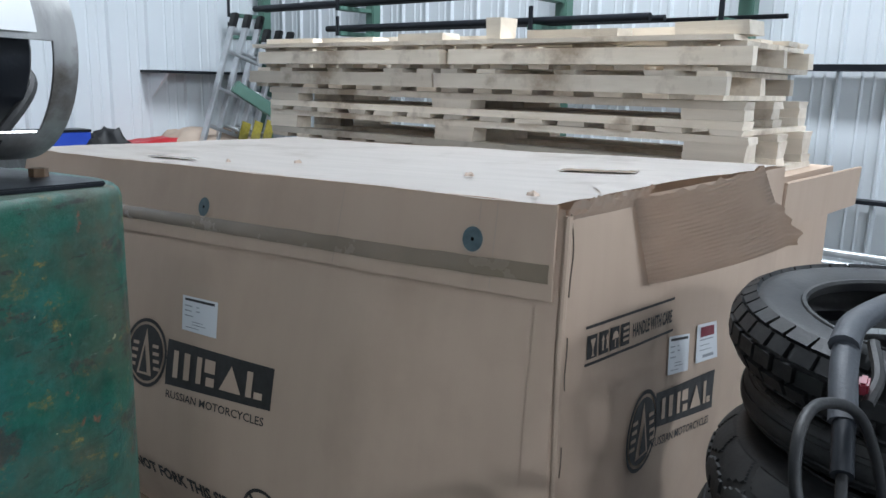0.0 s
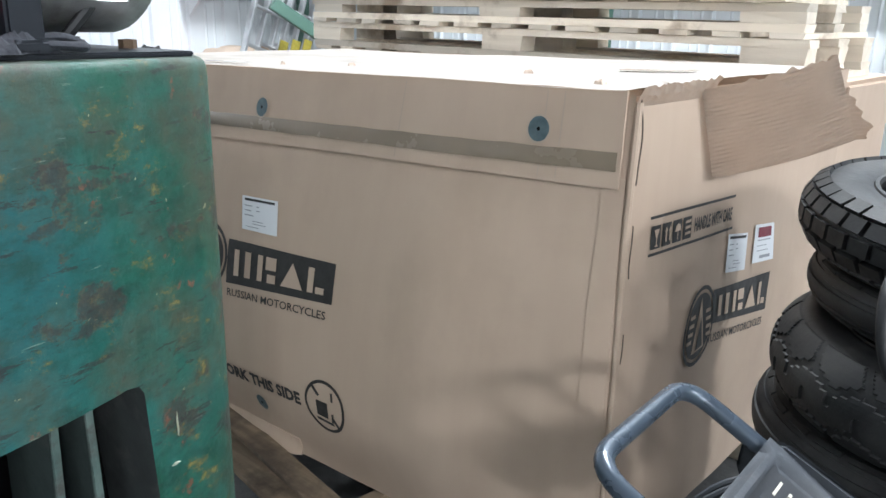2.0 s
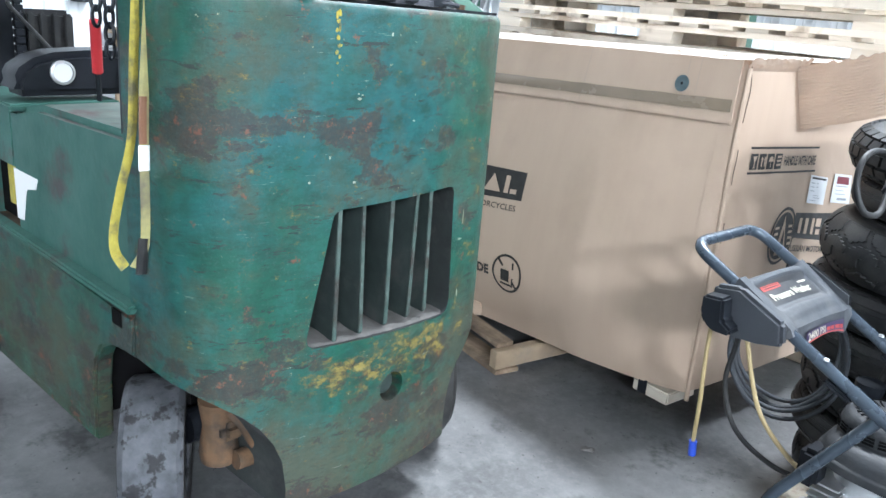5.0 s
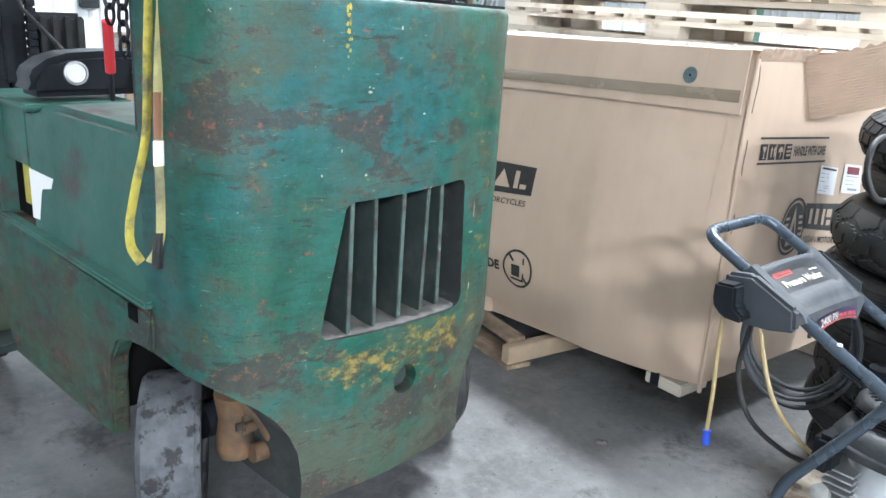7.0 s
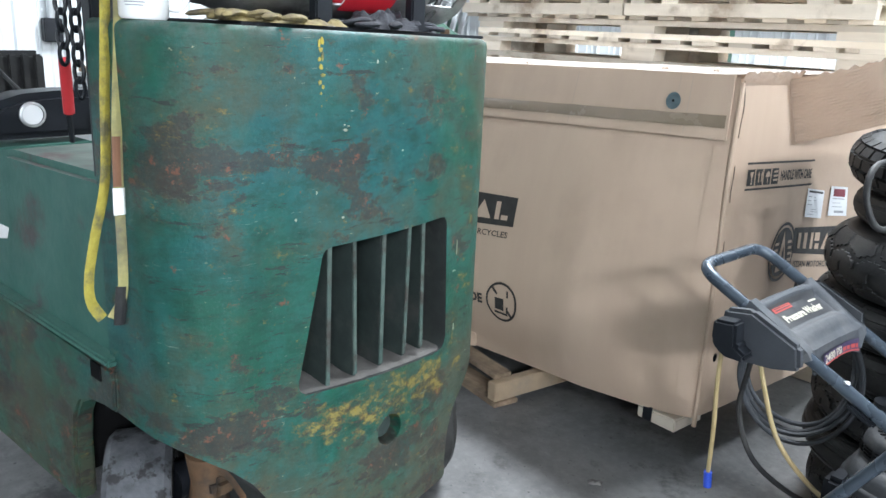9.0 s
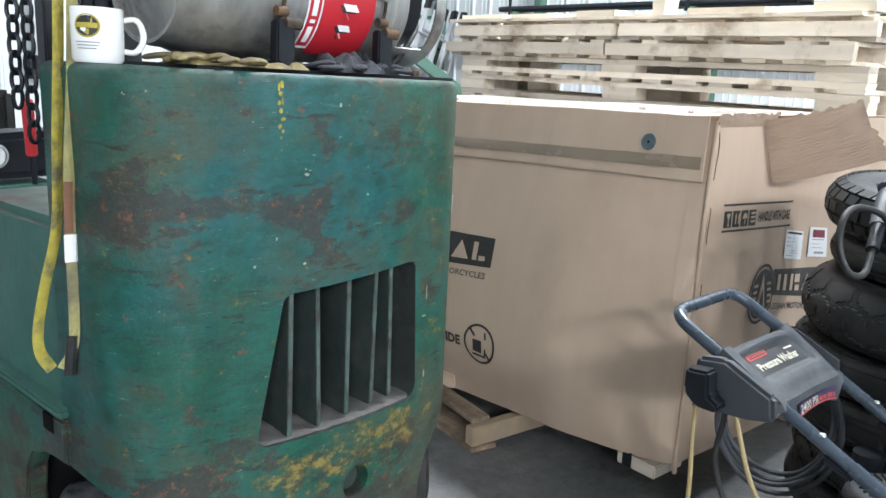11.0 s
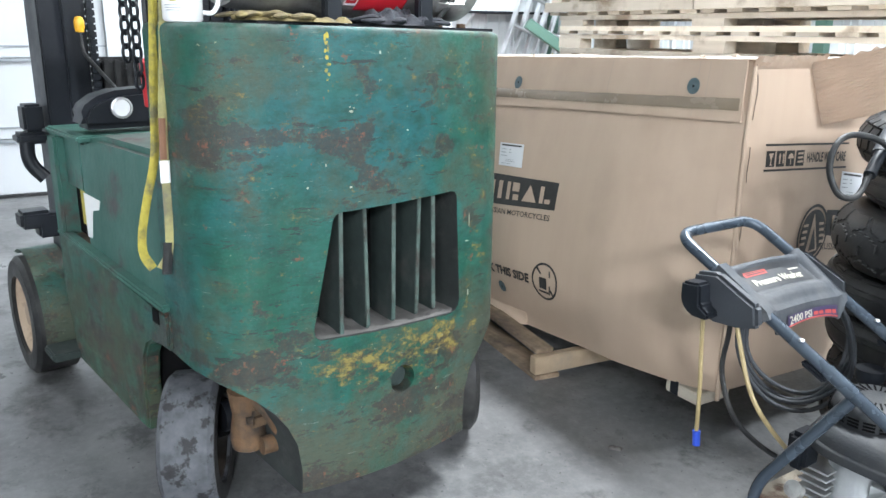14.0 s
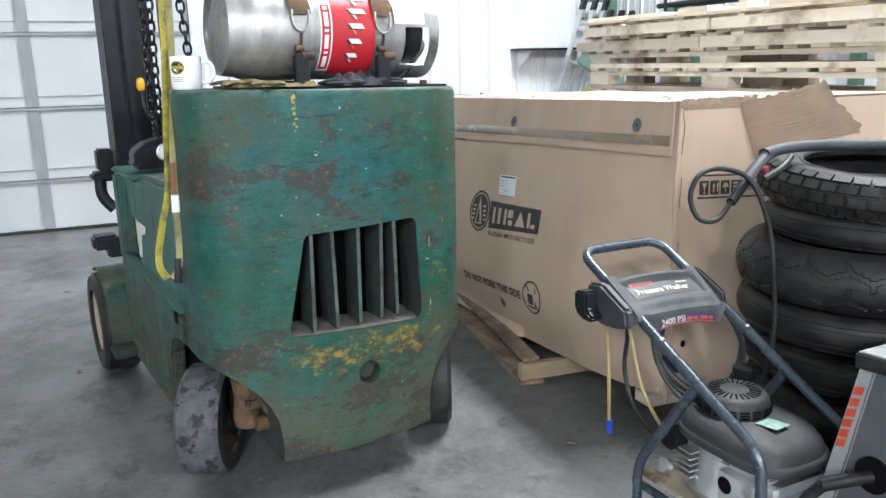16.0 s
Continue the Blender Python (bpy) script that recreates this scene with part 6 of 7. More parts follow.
# ---------------------------------------------------------------- tyre stack
def tyre(x, y, z, R, H, label, tread, tilt=(0, 0), seed=0):
    """A loose motorcycle tyre lying flat: carcass, beads and raised tread blocks."""
    t = thing("motorcycle_tyre", pose(x, y, z, tilt[0], tilt[1], seed * 37), label, "tyre", "stacked tyres")
    c, rin = R - H * 0.5, R * 0.66
    outer = [(R - H * 0.5 + (H * 0.5 - 0.006) * math.cos(a), H / 2 + H * 0.5 * math.sin(a)) for a in (math.radians(-90 + 180 * k / 12) for k in range(13))]
    prof = [(rin, 0.012), (rin + 0.02, 0.004)] + outer + [(rin + 0.02, H - 0.004), (rin, H - 0.012), (rin + 0.004, H - 0.026), (R - H * 0.42, H - 0.02), (R - 0.02, H * 0.5), (R - H * 0.42, 0.02), (rin + 0.004, 0.026)]
    part("carcass", lathe(prof, 64, closed=True), RUBBER, t, smooth=True)
    part("bead", tube([((rin + 0.006) * math.cos(a), (rin + 0.006) * math.sin(a), H - 0.010) for a in (2 * math.pi * k / 48 for k in range(48))], 0.006, 6, closed=True), RUBBER, t, smooth=True)
    bm = bmesh.new()
    if tread == "knob":
        n = 44
        for k in range(n):
            a = 2 * math.pi * k / n
            for j, lat in enumerate((-58, -30, 0, 30, 58)):
                la = math.radians(lat)
                pos = Vector((c + (H * 0.5 - 0.008) * math.cos(la), 0, H / 2 + (H * 0.5 - 0.002) * math.sin(la)))
                m = Matrix.Rotation(a + (j % 2) * math.pi / n, 4, "Z") @ Matrix.Translation(pos) @ Matrix.Rotation(-la, 4, "Y")
                bmesh.ops.create_cube(bm, size=1, matrix=m @ Matrix.Diagonal((0.016, 2 * math.pi * R / n * (0.80 + 0.08 * math.sin(k * 2.3 + j)), H * 0.215, 1)))
    else:
        n, m, rings = 560, 28, []
        for k in range(n):
            a = 2 * math.pi * k / n
            ring = []
            for j in range(m + 1):
                q = -1 + 2 * j / m
                la = math.radians(66 * q)
                if tread == "zigzag":
                    f = (20 * k / n + (0.5 if q > 0 else 0)) % 1
                    bend = 0.26 + 0.24 * abs(2 * f - 1)
                    cutin = abs(abs(q) - bend) < 0.055 or (abs(q) > 0.46 and (f + 0.5 * (abs(q) - 0.46)) % 1 < 0.10) or (abs(q) < 0.30 and abs(f - 0.5) < 0.05)
                else:
                    cutin = abs(abs(q) - 0.32) < 0.055 or abs(abs(q) - 0.72) < 0.05 and k % 20 > 2 or (abs(q) > 0.70 and k % 20 < 3)
                edge = 0.0 if j in (0, m) else 1.0
                rr = H * 0.5 - 0.006 + edge * (0.0034 if not cutin else -0.0075)
                ring.append(bm.verts.new(((c + rr * math.cos(la)) * math.cos(a), (c + rr * math.cos(la)) * math.sin(a), H / 2 + (rr + 0.004) * math.sin(la))))
            rings.append(ring)
        for k in range(n):
            p, q = rings[k], rings[(k + 1) % n]
            for j in range(m):
                bm.faces.new((p[j], q[j], q[j + 1], p[j + 1]))
    part("tread", bm, RUBBER, t, {"knob": "deep square knob tread", "zigzag": "zigzag road tread", "rib": "worn ribbed tread"}[tread])
    return t


STACK = [(0.575, 0.285, 0.33, 0.170, "zigzag"), (0.545, 0.262, 0.325, 0.116, "rib"), (0.56, 0.252, 0.33, 0.116, "zigzag"), (0.535, 0.25, 0.325, 0.116, "rib"), (0.53, 0.233, 0.33, 0.116, "rib"), (0.561, 0.195, 0.333, 0.150, "zigzag"), (0.573, 0.256, 0.322, 0.079, "rib"), (0.556, 0.263, 0.336, 0.107, "knob")]
z = 0.002
for k, (x, y, R, H, tr) in enumerate(STACK):
    lab = {"knob": "black trail tyre with square knobs on top of the stack", "zigzag": "black motorcycle tyre with zigzag tread in the stack", "rib": "worn black motorcycle tyre in the stack"}[tr]
    tyre(x, y, z, R, H, lab, tr, (0, 0) if k < 7 else (-2.5, 2.5), k + 1)
    z += H + 0.004

# ---------------------------------------------------------------- pressure washer
WASH = pose(0.041, -0.057, 0.10, 0, 0, 4.3) @ Matrix.Scale(0.925, 4)
FLOOR_W = -0.10 / 0.925  # the floor in the washer's own measure
washer = thing("pressure_washer", WASH, "grey petrol pressure washer with a bent tube handle", "pressure washer")


def rail_l(s):
    return Vector((0.217, -0.515, 0.727)) + Vector((0.60, 0.020, -0.312)) * s


def rail_r(s):
    return Vector((0.220, -0.228, 0.727)) + Vector((0.60, 0.045, -0.340)) * s


loop = rounded([rail_l(1.09) + Vector((0.030, 0.0, -0.36)), rail_l(1.09), rail_l(-0.01), rail_r(-0.01), rail_r(1.09), rail_r(1.09) + Vector((0.030, 0, -0.36))], 0.055, 8)
part("handle_tube", tube(loop, 0.0135, 14), TUBE, washer, "glossy blue-grey handle tube", smooth=True)
for f, dy in ((rail_l, -0.02), (rail_r, 0.02)):
    a = f(0.755) + Vector((0, 0, -0.012))
    part("support_leg", tube(rounded([a, a + Vector((-0.180, dy, -0.285)), a + Vector((-0.165, dy, FLOOR_W + 0.025 - a.z))], 0.06, 6), 0.0135, 12), TUBE, washer, "glossy blue-grey leg tube", smooth=True)
    part("foot_pad", block(-0.02, 0.02, -0.02, 0.02, 0.0, 0.03, Matrix.Translation((a.x - 0.165, a.y + dy, FLOOR_W + 0.001))), RUBBER, washer, "black rubber foot", bevel=0.006)
    c = f(0.63)
    part("fold_clamp", block(-0.03, 0.03, -0.016, 0.016, -0.024, -0.012, Matrix.Translation(c) @ pose(0, 0, 0, 0, 24, 0)), BLACKM, washer, "black folding clamp", bevel=0.004)
    part("tube_sleeve", tube([f(0.655), f(0.76)], 0.0155, 14), TUBE, washer, smooth=True)
    part("tube_bolt", lathe([(0, 0), (0.007, 0), (0.006, 0.004), (0, 0.005)], 12, Matrix.Translation(f(0.55) + Vector((0.004, -0.004, 0.0135)))), ALU, washer, "bright bolt head")


S0, S1 = 0.190, 0.395


def ease(x):
    x = min(1.0, max(0.0, x))
    return x * x * (3 - 2 * x)


def on_panel(s, t, off):
    """A place on the moulded housing: s runs down the rails, t from the one rail to the other."""
    f = (s - S0) / (S1 - S0)
    arch = math.sin(math.pi * min(1, max(0, t)))
    rim = 0.014 * ease(f / 0.10) * (1 - ease((f - 0.14) / 0.10))
    roll = 0.012 * ease((f - 0.62) / 0.16) * (1 - 0.5 * ease((f - 0.86) / 0.14))
    inner = 0.004 + (rim + roll) * (0.55 + 0.6 * arch) + 0.005 * arch
    outer = 0.021 - 0.006 * f
    w = ease((abs(t - 0.5) - 0.405) / 0.045)
    p = rail_l(s).lerp(rail_r(s), t)
    return p + Vector((0.40, 0, 0.92)) * (inner * (1 - w) + outer * w + off)


def lip_rim(t):
    """The lower rim of the front lip, cut away in an arch."""
    arch = math.sin(math.pi * min(1, max(0, (t - 0.05) / 0.90)))
    side = ease((0.5 - abs(t - 0.5) - 0.02) / 0.07)
    return on_panel(S1, t, 0.0) + Vector((0.022, -0.004, -0.020 - side * (0.046 - 0.022 * arch ** 0.7)))


def panel_mesh():
    bm = bmesh.new()
    n, m, rows = 44, 34, []
    for i in range(n + 1):
        t = -0.045 + 1.055 * i / n
        row = [bm.verts.new(on_panel(S0 + (S1 - S0) * j / m, t, 0.0)) for j in range(m + 1)]
        e = row[-1].co.copy()
        row.append(bm.verts.new(e + Vector((0.012, -0.002, -0.006))))
        row.append(bm.verts.new(lip_rim(t)))
        b = row[0].co.copy()
        row.insert(0, bm.verts.new(b + Vector((-0.010, 0, -0.050))))
        rows.append(row)
    for side, sg in ((rows[0], -1), (rows[-1], 1)):
        skirt = [bm.verts.new(v.co + Vector((-0.014, 0.008 * sg, -0.045 if 0 < k < len(side) - 2 else -0.01))) for k, v in enumerate(side)]
        for k in range(len(side) - 1):
            bm.faces.new((side[k], side[k + 1], skirt[k + 1], skirt[k]))
    for a, b in zip(rows, rows[1:]):
        for j in range(len(a) - 1):
            bm.faces.new((a[j], b[j], b[j + 1], a[j + 1]))
    bmesh.ops.recalc_face_normals(bm, faces=bm.faces)
    bmesh.ops.solidify(bm, geom=bm.faces[:], thickness=0.004)
    return bm


def on_sheet(s0, s1, t0, t1, off, n=14, m=6):
    """A thin sticker that follows the housing."""
    bm = bmesh.new()
    g = [[bm.verts.new(on_panel(s0 + (s1 - s0) * j / m, t0 + (t1 - t0) * i / n, off)) for j in range(m + 1)] for i in range(n + 1)]
    for a, b in zip(g, g[1:]):
        for j in range(m):
            bm.faces.new((a[j], b[j], b[j + 1], a[j + 1]))
    return bm


panel = part("control_panel", panel_mesh(), PANEL, washer, "dusty grey moulded control panel with an arched front lip", smooth=True)
part("face_sticker", on_sheet(0.228, 0.316, 0.115, 0.885, 0.0012), surf("dusty_dark_sticker", (0.026, 0.028, 0.032), (0.040, 0.042, 0.047), 8.0, 0.5, bump=0.03, stain=(0.062, 0.060, 0.058), sscale=6, slo=0.5, shi=0.8), panel, "dark dusty face sticker", smooth=True)
for f, sgn in ((rail_l, -1), (rail_r, 1)):
    o = f(0.0)
    outline = [(0.085, -0.060), (0.145, -0.050), (0.250, -0.098), (0.258, -0.148), (0.20, -0.162), (0.143, -0.166), (0.095, -0.150), (0.080, -0.110)]
    y0 = o.y + (0.014 if sgn > 0 else -0.044)
    part("side_cheek", extrude_outline([(o.x + a, o.z + b) for a, b in outline], 0.030 if sgn < 0 else 0.010, pose(0, y0, 0)), PLAST, washer, "dark plastic side bracket", bevel=0.008)
    claw = [(0.085, -0.075), (0.135, -0.070), (0.140, -0.120), (0.165, -0.135), (0.160, -0.150), (0.120, -0.150), (0.098, -0.140), (0.085, -0.120)]
    part("hose_hook", extrude_outline([(o.x + a, o.z + b) for a, b in claw], 0.044 if sgn < 0 else 0.020, pose(0, y0 + 0.0105 if sgn > 0 else y0 - 0.0445, 0)), BLACKM, washer, "black hose hook", bevel=0.006)


def panel_text(text, s0, t0, length, height, mat, lab, bold=0.02):
    """Lettering that lies on the panel, reading from its rear edge."""
    bm = lettering(text, length, height, bold)
    for v in bm.verts:
        v.co = on_panel(s0 - v.co.y, t0 + v.co.x, 0.0030)
    return part("lettering", bm, mat, panel, lab)


CREAM = surf("cream_print", (0.44, 0.42, 0.35), (0.50, 0.48, 0.40), 20.0, 0.5, bump=0.0)
panel_text("Pressure Washer", 0.302, 0.17, 0.62, 0.030, CREAM, "printed words Pressure Washer", 0.03)
BADGERED = surf("faded_red_badge", (0.36, 0.05, 0.045), (0.42, 0.07, 0.06), 20.0, 0.45, bump=0.0)
part("badge", on_sheet(0.234, 0.256, 0.15, 0.42, 0.0024, 8, 2), BADGERED, panel, "faded red badge")
for s in (0.239, 0.247):
    part("badge_bar", on_sheet(s, s + 0.004, 0.17, 0.40, 0.0034, 6, 1), INK, panel)
part("badge_bar", on_sheet(0.256, 0.262, 0.68, 0.82, 0.0026, 4, 1), CREAM, panel)


def on_lip(t, h, off):
    """The front lip of the panel; h runs from its lower rim up."""
    a = on_panel(S1, t, 0.0) + Vector((0.012, -0.002, -0.006))
    return lip_rim(t).lerp(a, h) + Vector((off, -off * 0.3, 0))


def lip_sheet(t0, t1, h0, h1, off, n=12):
    bm = bmesh.new()
    g = [[bm.verts.new(on_lip(t0 + (t1 - t0) * i / n, h0 + (h1 - h0) * j / 2, off)) for j in range(3)] for i in range(n + 1)]
    for a, b in zip(g, g[1:]):
        for j in range(2):
            bm.faces.new((a[j], b[j], b[j + 1], a[j + 1]))
    return bm


VIOLET = surf("dark_violet_print", (0.035, 0.025, 0.07), (0.05, 0.035, 0.09), 20.0, 0.45, bump=0.0)
part("decal", lip_sheet(0.20, 0.86, 0.10, 0.66, 0.0050), VIOLET, panel, "dark violet decal strip", smooth=True)
part("decal_line", lip_sheet(0.20, 0.86, 0.10, 0.18, 0.0058), BADGERED, panel, "thin red decal line", smooth=True)
bm = lettering("2400 PSI", 0.27, 0.42, 0.02)
for v in bm.verts:
    v.co = on_lip(0.215 + v.co.x, 0.20 + v.co.y, 0.0064)
part("lettering", bm, CREAM, panel, "printed words 2400 PSI")
for t0, t1 in ((0.51, 0.57), (0.585, 0.64), (0.67, 0.76), (0.775, 0.83)):
    part("writing_bar", lip_sheet(t0, t1, 0.26, 0.46, 0.0062, 3), BADGERED, panel)

# engine and pump
part("base_plate", block(0.46, 0.86, -0.485, -0.135, 0.115, 0.128), surf("worn_tan_base", (0.30, 0.26, 0.20), (0.38, 0.33, 0.26), 9.0, 0.6, bump=0.2, stain=(0.13, 0.065, 0.045), sscale=9, slo=0.55, shi=0.65), washer, "worn tan base plate", bevel=0.004)
for y in (-0.47, -0.15):
    part("base_rail", tube(rounded([(0.44, y, 0.10), (0.85, y, 0.10), (0.86, y, 0.03)], 0.02), 0.0125, 10), TUBE, washer, smooth=True)
for y in (-0.53, -0.09):
    wh = part("wheel", lathe([(0.05, 0), (0.115, 0.002), (0.125, 0.015), (0.125, 0.035), (0.115, 0.048), (0.05, 0.05)], 40, pose(0.88, y - 0.025, FLOOR_W + 0.1735, -90) @ Matrix.Scale(1.38, 4), closed=True), RUBBER, washer, "black plastic wheel", smooth=True)
    part("wheel_hub", lathe([(0, 0.01), (0.052, 0.01), (0.052, 0.042), (0, 0.042)], 24, pose(0.88, y - 0.025, FLOOR_W + 0.1735, -90) @ Matrix.Scale(1.38, 4)), PLAST, wh, smooth=True)


def shroud_mesh():
    """The engine's smooth egg-shaped cover, drawn in level by level."""
    bm = bmesh.new()
    rings = []
    for z, k in ((0.286, 1.00), (0.288, 1.03), (0.304, 1.035), (0.308, 1.02), (0.311, 0.985), (0.326, 0.955), (0.339, 0.89), (0.348, 0.78), (0.354, 0.62), (0.357, 0.42)):
        ring = []
        for i in range(48):
            t = 2 * math.pi * i / 48
            ct, st = math.cos(t), math.sin(t)
            x = 0.160 * math.copysign(abs(ct) ** 0.68, ct) * (1.0 if ct < 0 else 1.12)
            y = 0.140 * math.copysign(abs(st) ** 0.68, st)
            ring.append(bm.verts.new((0.675 + x * k, -0.312 + y * k, z - 0.10 * max(0, x * k - 0.05))))
        rings.append(ring)
    for a, b in zip(rings, rings[1:]):
        for i in range(48):
            bm.faces.new((a[i], a[(i + 1) % 48], b[(i + 1) % 48], b[i]))
    bm.faces.new(rings[0][::-1])
    bm.faces.new(rings[-1])
    return bm


# darker copy of the grey plastic, with the shade over the engine in it
SHADEPLAST = surf("shaded_engine_plastic", (0.016, 0.018, 0.021), (0.026, 0.029, 0.033), 8.0, 0.62, bump=0.2, bscale=160, stain=(0.05, 0.05, 0.05), sscale=10, slo=0.5, shi=0.75)
engine = part("engine_shroud", shroud_mesh(), SHADEPLAST, washer, "grey engine shroud with shade painted in", smooth=True)
part("starter_cover", lathe([(0.090, 0.0), (0.089, 0.026), (0.084, 0.042), (0.074, 0.051), (0.03, 0.0545), (0, 0.055)], 40, pose(0.622, -0.312, 0.348)), SHADEPLAST, engine, "slotted recoil starter cover", smooth=True)
for k in range(26):
    a = 2 * math.pi * k / 26
    part("vent_slot", block(0.036, 0.066, -0.0018, 0.0018, 0.0, 0.0015, pose(0.622, -0.312, 0.4015, 0, 0, 0) @ Matrix.Rotation(a, 4, "Z")), DARK, engine)
for k in range(3):
    for j in range(18):
        a = 2 * math.pi * j / 18
        part("vent_slot", block(-0.012, 0.012, -0.0935, -0.091, 0, 0.004, pose(0.622, -0.312, 0.358 + 0.0075 * k) @ Matrix.Rotation(a, 4, "Z")), DARK, engine)
part("sticker", poly(lambda a, b, o: Vector((a, b, o)), [(0.728, -0.352), (0.780, -0.336), (0.776, -0.284), (0.724, -0.300)], 0.3590), surf("pale_green_sticker", (0.36, 0.46, 0.44), (0.10, 0.26, 0.20), 45.0, 0.4, bump=0.0), engine, "pale green sticker")
SHIELD = surf("pale_grey_cast_shield", (0.42, 0.44, 0.45), (0.54, 0.56, 0.57), 14.0, 0.42, 0.25, bump=0.25, bscale=60, stain=(0.22, 0.20, 0.18), sscale=12, slo=0.55, shi=0.7)
part("muffler_shield", block(0.685, 0.85, -0.450, -0.365, 0.145, 0.285), SHIELD, washer, "pale grey cast muffler shield", bevel=0.032, smooth=True)
part("exhaust_hole", lathe([(0, 0), (0.022, 0)], 20, pose(0.736, -0.4512, 0.222, 90)), DARK, washer)
for k in range(2):
    part("shield_slot", block(0.775, 0.820, -0.4512, -0.4495, 0.184 + 0.016 * k, 0.189 + 0.016 * k), DARK, washer)
part("crankcase", lathe([(0, 0), (0.105, 0), (0.110, 0.015), (0.085, 0.05), (0.08, 0.13), (0, 0.13)], 28, pose(0.63, -0.32, 0.1285)), ALU, washer, "cast aluminium crankcase", smooth=True)
for k in range(5):
    part("cooling_fin", block(0.535, 0.60, -0.43, -0.33, 0.165 + 0.017 * k, 0.170 + 0.017 * k), ALU, washer, bevel=0.001)
part("fuel_tank", block(0.77, 0.87, -0.43, -0.20, 0.14, 0.25), ALU, washer, "grey fuel tank", bevel=0.025, smooth=True)
part("choke_box", block(0.508, 0.555, -0.455, -0.385, 0.225, 0.315), BLACKM, washer, "black air cleaner", bevel=0.012, smooth=True)
part("oil_cap", lathe([(0, 0), (0.02, 0), (0.02, 0.02), (0, 0.022)], 16, pose(0.555, -0.465, 0.19, 60)), TANK, washer, smooth=True)
part("pump_cap", lathe([(0, 0), (0.03, 0), (0.033, 0.01), (0.033, 0.03), (0, 0.032)], 20, pose(0.535, -0.18, 0.375)), BLACKM, washer, "round filler cap", smooth=True)

for ob in washer.children:
    if ob.name.split(".")[0] in ("base_plate", "engine_shroud", "muffler_shield", "exhaust_hole", "shield_slot", "crankcase", "cooling_fin", "fuel_tank", "choke_box", "oil_cap", "pump_cap"):
        ob.location = (0, 0, 0.024) if ob.name.startswith("base_plate") else (0.024, -0.030, 0.032)

# hose coil, lances, gun
coil = thing("hose_coil", WASH, "black high-pressure hose coiled under the washer panel", "hose")
for k in range(4):
    rr, dz = 0.134 + 0.007 * k, 0.005 * k
    ring = [Vector((0.330 + 0.004 * k + rr * 0.84 * math.cos(t), -0.150 - 0.008 * k + rr * 0.36 * math.cos(t) + 0.006 * math.sin(3 * t + k), 0.420 - dz + rr * 1.12 * math.sin(t) + 0.006 * math.sin(2 * t + 2 * k))) for t in (2 * math.pi * j / 40 for j in range(40))]
    part("hose_turn", tube(ring, 0.0062, 8, closed=True), PLAST, coil, smooth=True)
part("hose_end", tube(smooth_path([(0.335, -0.44, 0.60), (0.315, -0.42, 0.489), (0.308, -0.42, 0.382), (0.357, -0.42, 0.28), (0.457, -0.42, 0.235), (0.557, -0.42, 0.24)], 8), 0.0065, 8), RUBBER, coil, "black hose tail", smooth=True)
LANCE = surf("tan_plastic_lance", (0.33, 0.25, 0.12), (0.40, 0.31, 0.16), 20.0, 0.5, bump=0.05)
lance = thing("nozzle_lance", WASH, "thin tan hose with a blue tip hanging from the panel", "hose")
part("stem", tube(smooth_path([(0.27, -0.47, 0.60), (0.258, -0.445, 0.45), (0.263, -0.44, 0.323), (0.263, -0.435, 0.204)], 8), 0.0055, 8), LANCE, lance, smooth=True)
part("tip", tube([(0.263, -0.435, 0.208), (0.266, -0.434, 0.168)], 0.010, 12), BLUE, lance, "bright blue tip", smooth=True)
lance2 = thing("detergent_hose", WASH, "thin tan detergent hose hanging from the panel", "hose")
part("stem", tube(smooth_path([(0.335, -0.45, 0.60), (0.349, -0.44, 0.519), (0.408, -0.44, 0.367), (0.493, -0.44, 0.287), (0.567, -0.44, 0.258)], 8), 0.0055, 8), LANCE, lance2, smooth=True)

gun = thing("spray_gun", pose(-0.009, -0.062, 0.02, 0, 0, 6.4), "black spray gun with a red trigger lock lying on the tyres", "spray gun")
part("grip", tube(smooth_path([(0.497, -0.19, 0.945), (0.485, -0.13, 0.985), (0.48, -0.085, 1.012)]), 0.0165, 12, flat=0.75), PLAST, gun, "grey moulded grip", smooth=True)
part("body", tube(smooth_path([(0.478, -0.10, 1.010), (0.480, -0.02, 1.020), (0.505, 0.10, 1.022), (0.545, 0.22, 1.018)]), 0.0185, 12, flat=0.8), PLAST, gun, "grey gun body", smooth=True)
part("wand_grip", tube([(0.54, 0.20, 1.018), (0.655, 0.40, 1.017)], 0.0135, 12), PLAST, gun, "dark grey wand grip", smooth=True)
part("wand", tube([(0.65, 0.392, 1.017), (0.78, 0.62, 1.016)], 0.0085, 12), ALU, gun, "bright steel wand", smooth=True)
part("trigger", tube(smooth_path([(0.505, -0.03, 1.000), (0.52, -0.09, 0.975), (0.515, -0.14, 0.955)]), 0.008, 8), RUBBER, gun, "black trigger", smooth=True)
part("trigger_lock", block(-0.006, 0.006, -0.010, 0.010, -0.010, 0.010, pose(0.508, -0.128, 0.974, 25, 0, 0)), DARKRED, gun, "red trigger lock", bevel=0.003)
part("swivel", tube([(0.497, -0.185, 0.947), (0.508, -0.245, 0.905)], 0.0125, 12), BLACKM, gun, "black hose swivel", smooth=True)
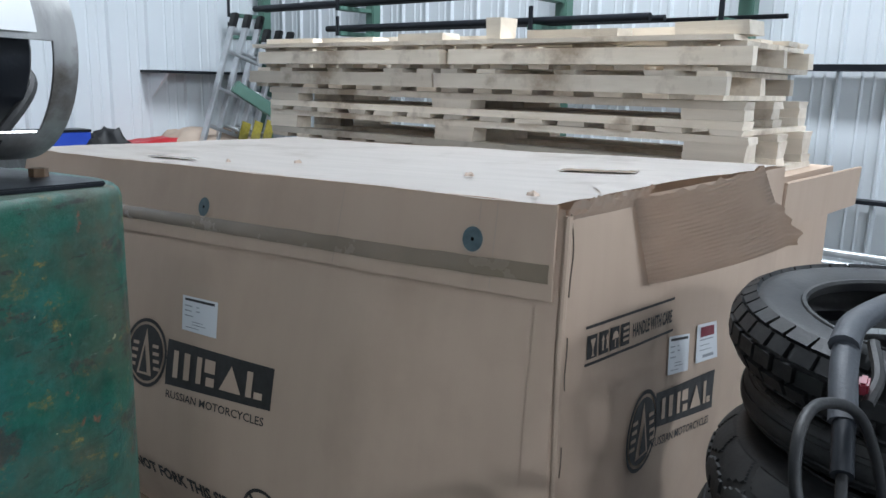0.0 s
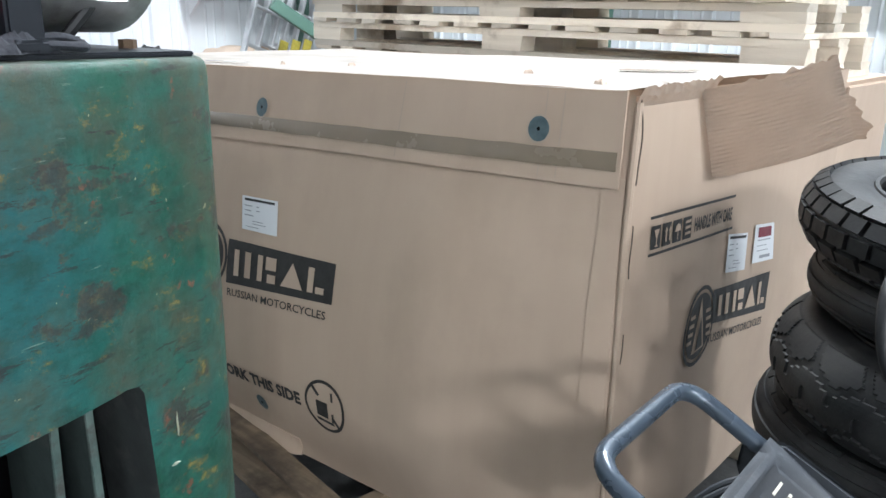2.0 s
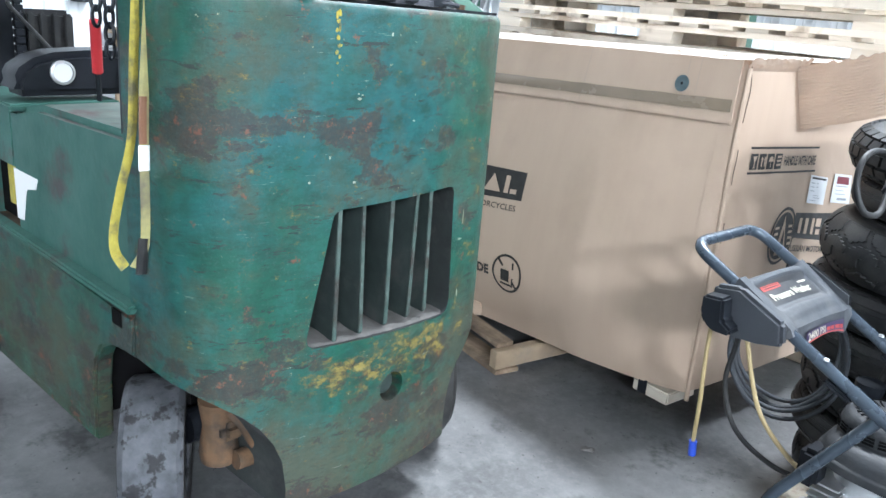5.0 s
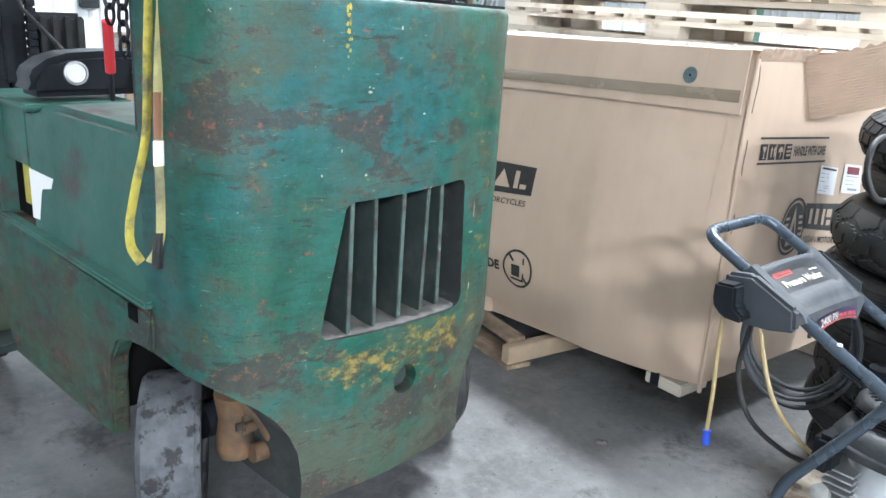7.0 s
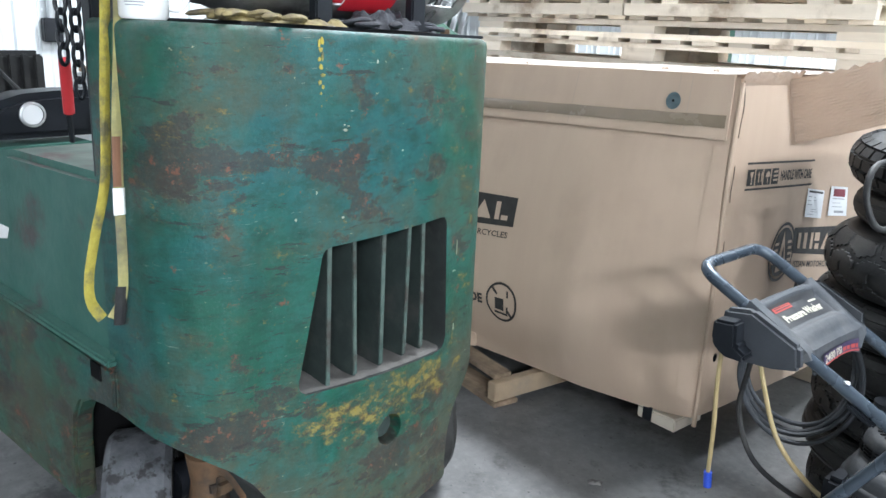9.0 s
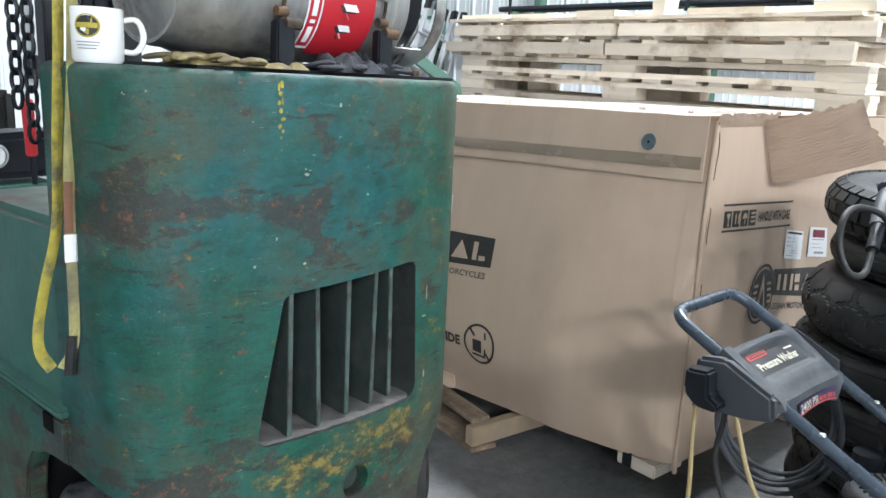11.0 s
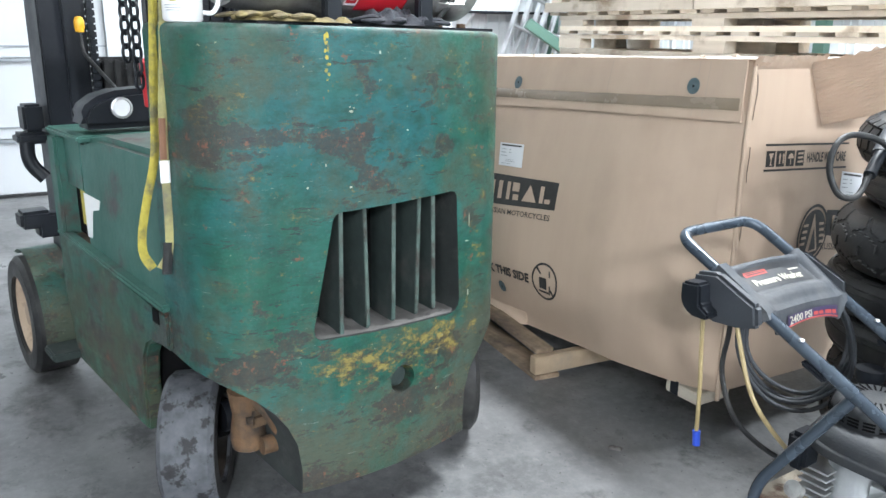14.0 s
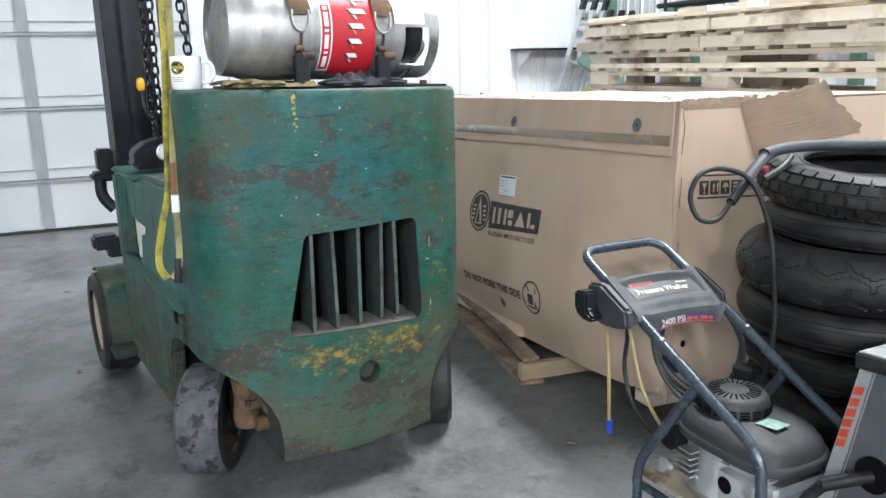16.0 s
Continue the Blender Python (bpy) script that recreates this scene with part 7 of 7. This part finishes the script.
part("hose", tube(smooth_path([(0.508, -0.245, 0.905), (0.515, -0.30, 0.868), (0.500, -0.345, 0.875), (0.478, -0.352, 0.925), (0.470, -0.315, 0.975), (0.480, -0.25, 0.985), (0.515, -0.19, 0.955), (0.545, -0.15, 0.85), (0.565, -0.135, 0.70), (0.57, -0.13, 0.55), (0.55, -0.13, 0.42)], 8), 0.0066, 10), RUBBER, gun, "black rubber hose", smooth=True)

# ---------------------------------------------------------------- welder
WELD = pose(0.087, -0.072, 0.095, 0, 0, 4.0) @ Matrix.Scale(0.91, 4)
FLOOR_WD = -0.095 / 0.91
welder = thing("welder", WELD, "grey wire welder cabinet with bright top trim", "welder")
DKGREY = surf("dark_grey_panel", (0.075, 0.081, 0.088), (0.098, 0.105, 0.113), 5.0, 0.45, bump=0.08, bscale=150)
MIDGREY = surf("mid_grey_panel", (0.27, 0.285, 0.295), (0.32, 0.335, 0.345), 5.0, 0.42, bump=0.05)
out = [(0.935, 0.628), (0.845, 0.20), (0.845, FLOOR_WD + 0.03), (1.45, FLOOR_WD + 0.03), (1.45, 0.662)]
part("front_panel", extrude_outline(out, 0.03, pose(0, -0.29, 0)), DKGREY, welder, "dark grey front panel", bevel=0.006)
part("cabinet", extrude_outline([(a + 0.01 if a < 1.2 else a - 0.01, b - 0.012 if b > 0.3 else b) for a, b in out], 0.42, pose(0, -0.259, 0)), MIDGREY, welder, "mid grey steel cabinet", bevel=0.01)
part("edge_strip", extrude_outline([(0.935, 0.628), (0.848, 0.215), (0.886, 0.215), (0.965, 0.630)], 0.004, pose(0, -0.2945, 0)), MIDGREY, welder, "grey corner strip")
part("trim_line", extrude_outline([(0.968, 0.625), (0.893, 0.235), (0.897, 0.235), (0.972, 0.625)], 0.003, pose(0, -0.2938, 0)), ALU, welder, "bright trim line")
part("front_lip", block(0.928, 1.455, -0.309, -0.3005, -0.022, 0.0135, pose(0, 0, 0.578, 0, -3.6, 0)), RUBBER, welder, "black front lip", bevel=0.003)
part("top_trim", block(0.925, 1.46, -0.30, 0.17, 0.0, 0.014, pose(0, 0, 0.578, 0, -3.6, 0)), ALU, welder, "bright top trim", bevel=0.004)
for x0, z0, w0 in ((0.922, 0.545, 0.022), (0.915, 0.515, 0.022), (0.909, 0.487, 0.022), (0.903, 0.459, 0.022), (0.897, 0.431, 0.022), (0.892, 0.405, 0.022)):
    part("brand_bar", extrude_outline([(x0, z0), (x0 + w0, z0 + 0.006), (x0 + w0 + 0.004, z0 + 0.026), (x0 + 0.004, z0 + 0.020)], 0.003, pose(0, -0.2975, 0)), surf("orange_red_print", (0.50, 0.06, 0.03), (0.55, 0.08, 0.04), 20.0, 0.45, bump=0.0) if x0 > 0.92 else bpy.data.materials["orange_red_print"], welder)
for k in range(3):
    part("writing_bar", block(1.02, 1.16 - 0.02 * k, -0.2915, -0.2902, 0.52 - 0.03 * k, 0.534 - 0.03 * k), PAPER if k == 0 else GREYINK, welder)
for k in range(4):
    part("writing_bar", block(1.02 + 0.05 * (k % 2), 1.05 + 0.05 * (k % 2), -0.2915, -0.2902, 0.20 - 0.035 * (k // 2), 0.215 - 0.035 * (k // 2)), GREYINK, welder)
part("socket", lathe([(0, 0), (0.042, 0), (0.042, 0.01), (0.03, 0.012), (0, 0.012)], 24, pose(0.99, -0.2905, 0.375, 90)), DARK, welder, "round black cable socket", smooth=True)
part("cable_plug", tube(smooth_path([(0.99, -0.30, 0.375), (0.965, -0.345, 0.365), (0.93, -0.38, 0.345)]), 0.016, 12), RUBBER, welder, "black cable plug", smooth=True)
part("cable", tube(smooth_path([(0.93, -0.38, 0.345), (0.895, -0.395, 0.27), (0.90, -0.40, 0.08), (0.96, -0.42, FLOOR_WD + 0.02), (1.2, -0.5, FLOOR_WD + 0.016)], 8), 0.014, 12), RUBBER, welder, "black welding cable", smooth=True)
for x in (0.90, 1.36):
    for y in (-0.25, 0.08):
        part("foot", block(x, x + 0.05, y, y + 0.05, FLOOR_WD + 0.001, FLOOR_WD + 0.031), RUBBER, welder, "black rubber foot")
glove(WELD @ pose(1.06, -0.20, 0.6605, 0, -4, 110), OLDYEL, OLDYEL, "work_glove", "dirty yellow leather work glove on the welder", 7.7)

# litter on the floor
for x, y, s, k in ((-0.098, -0.30, 0.02, 1), (-0.55, -2.15, 0.012, 2), (-0.2, -2.35, 0.008, 3), (0.45, -0.75, 0.01, 4), (-1.4, -2.5, 0.01, 5)):
    sc = thing("plastic_scrap", pose(x, y, 0.001, 0, 0, 40 * k), "scrap of clear plastic film on the floor", "scrap", "scraps on the floor")
    part("film", crumple(s, s * 0.6, s * 0.5, k * 1.7, 8), GREYDUST, sc, smooth=True)
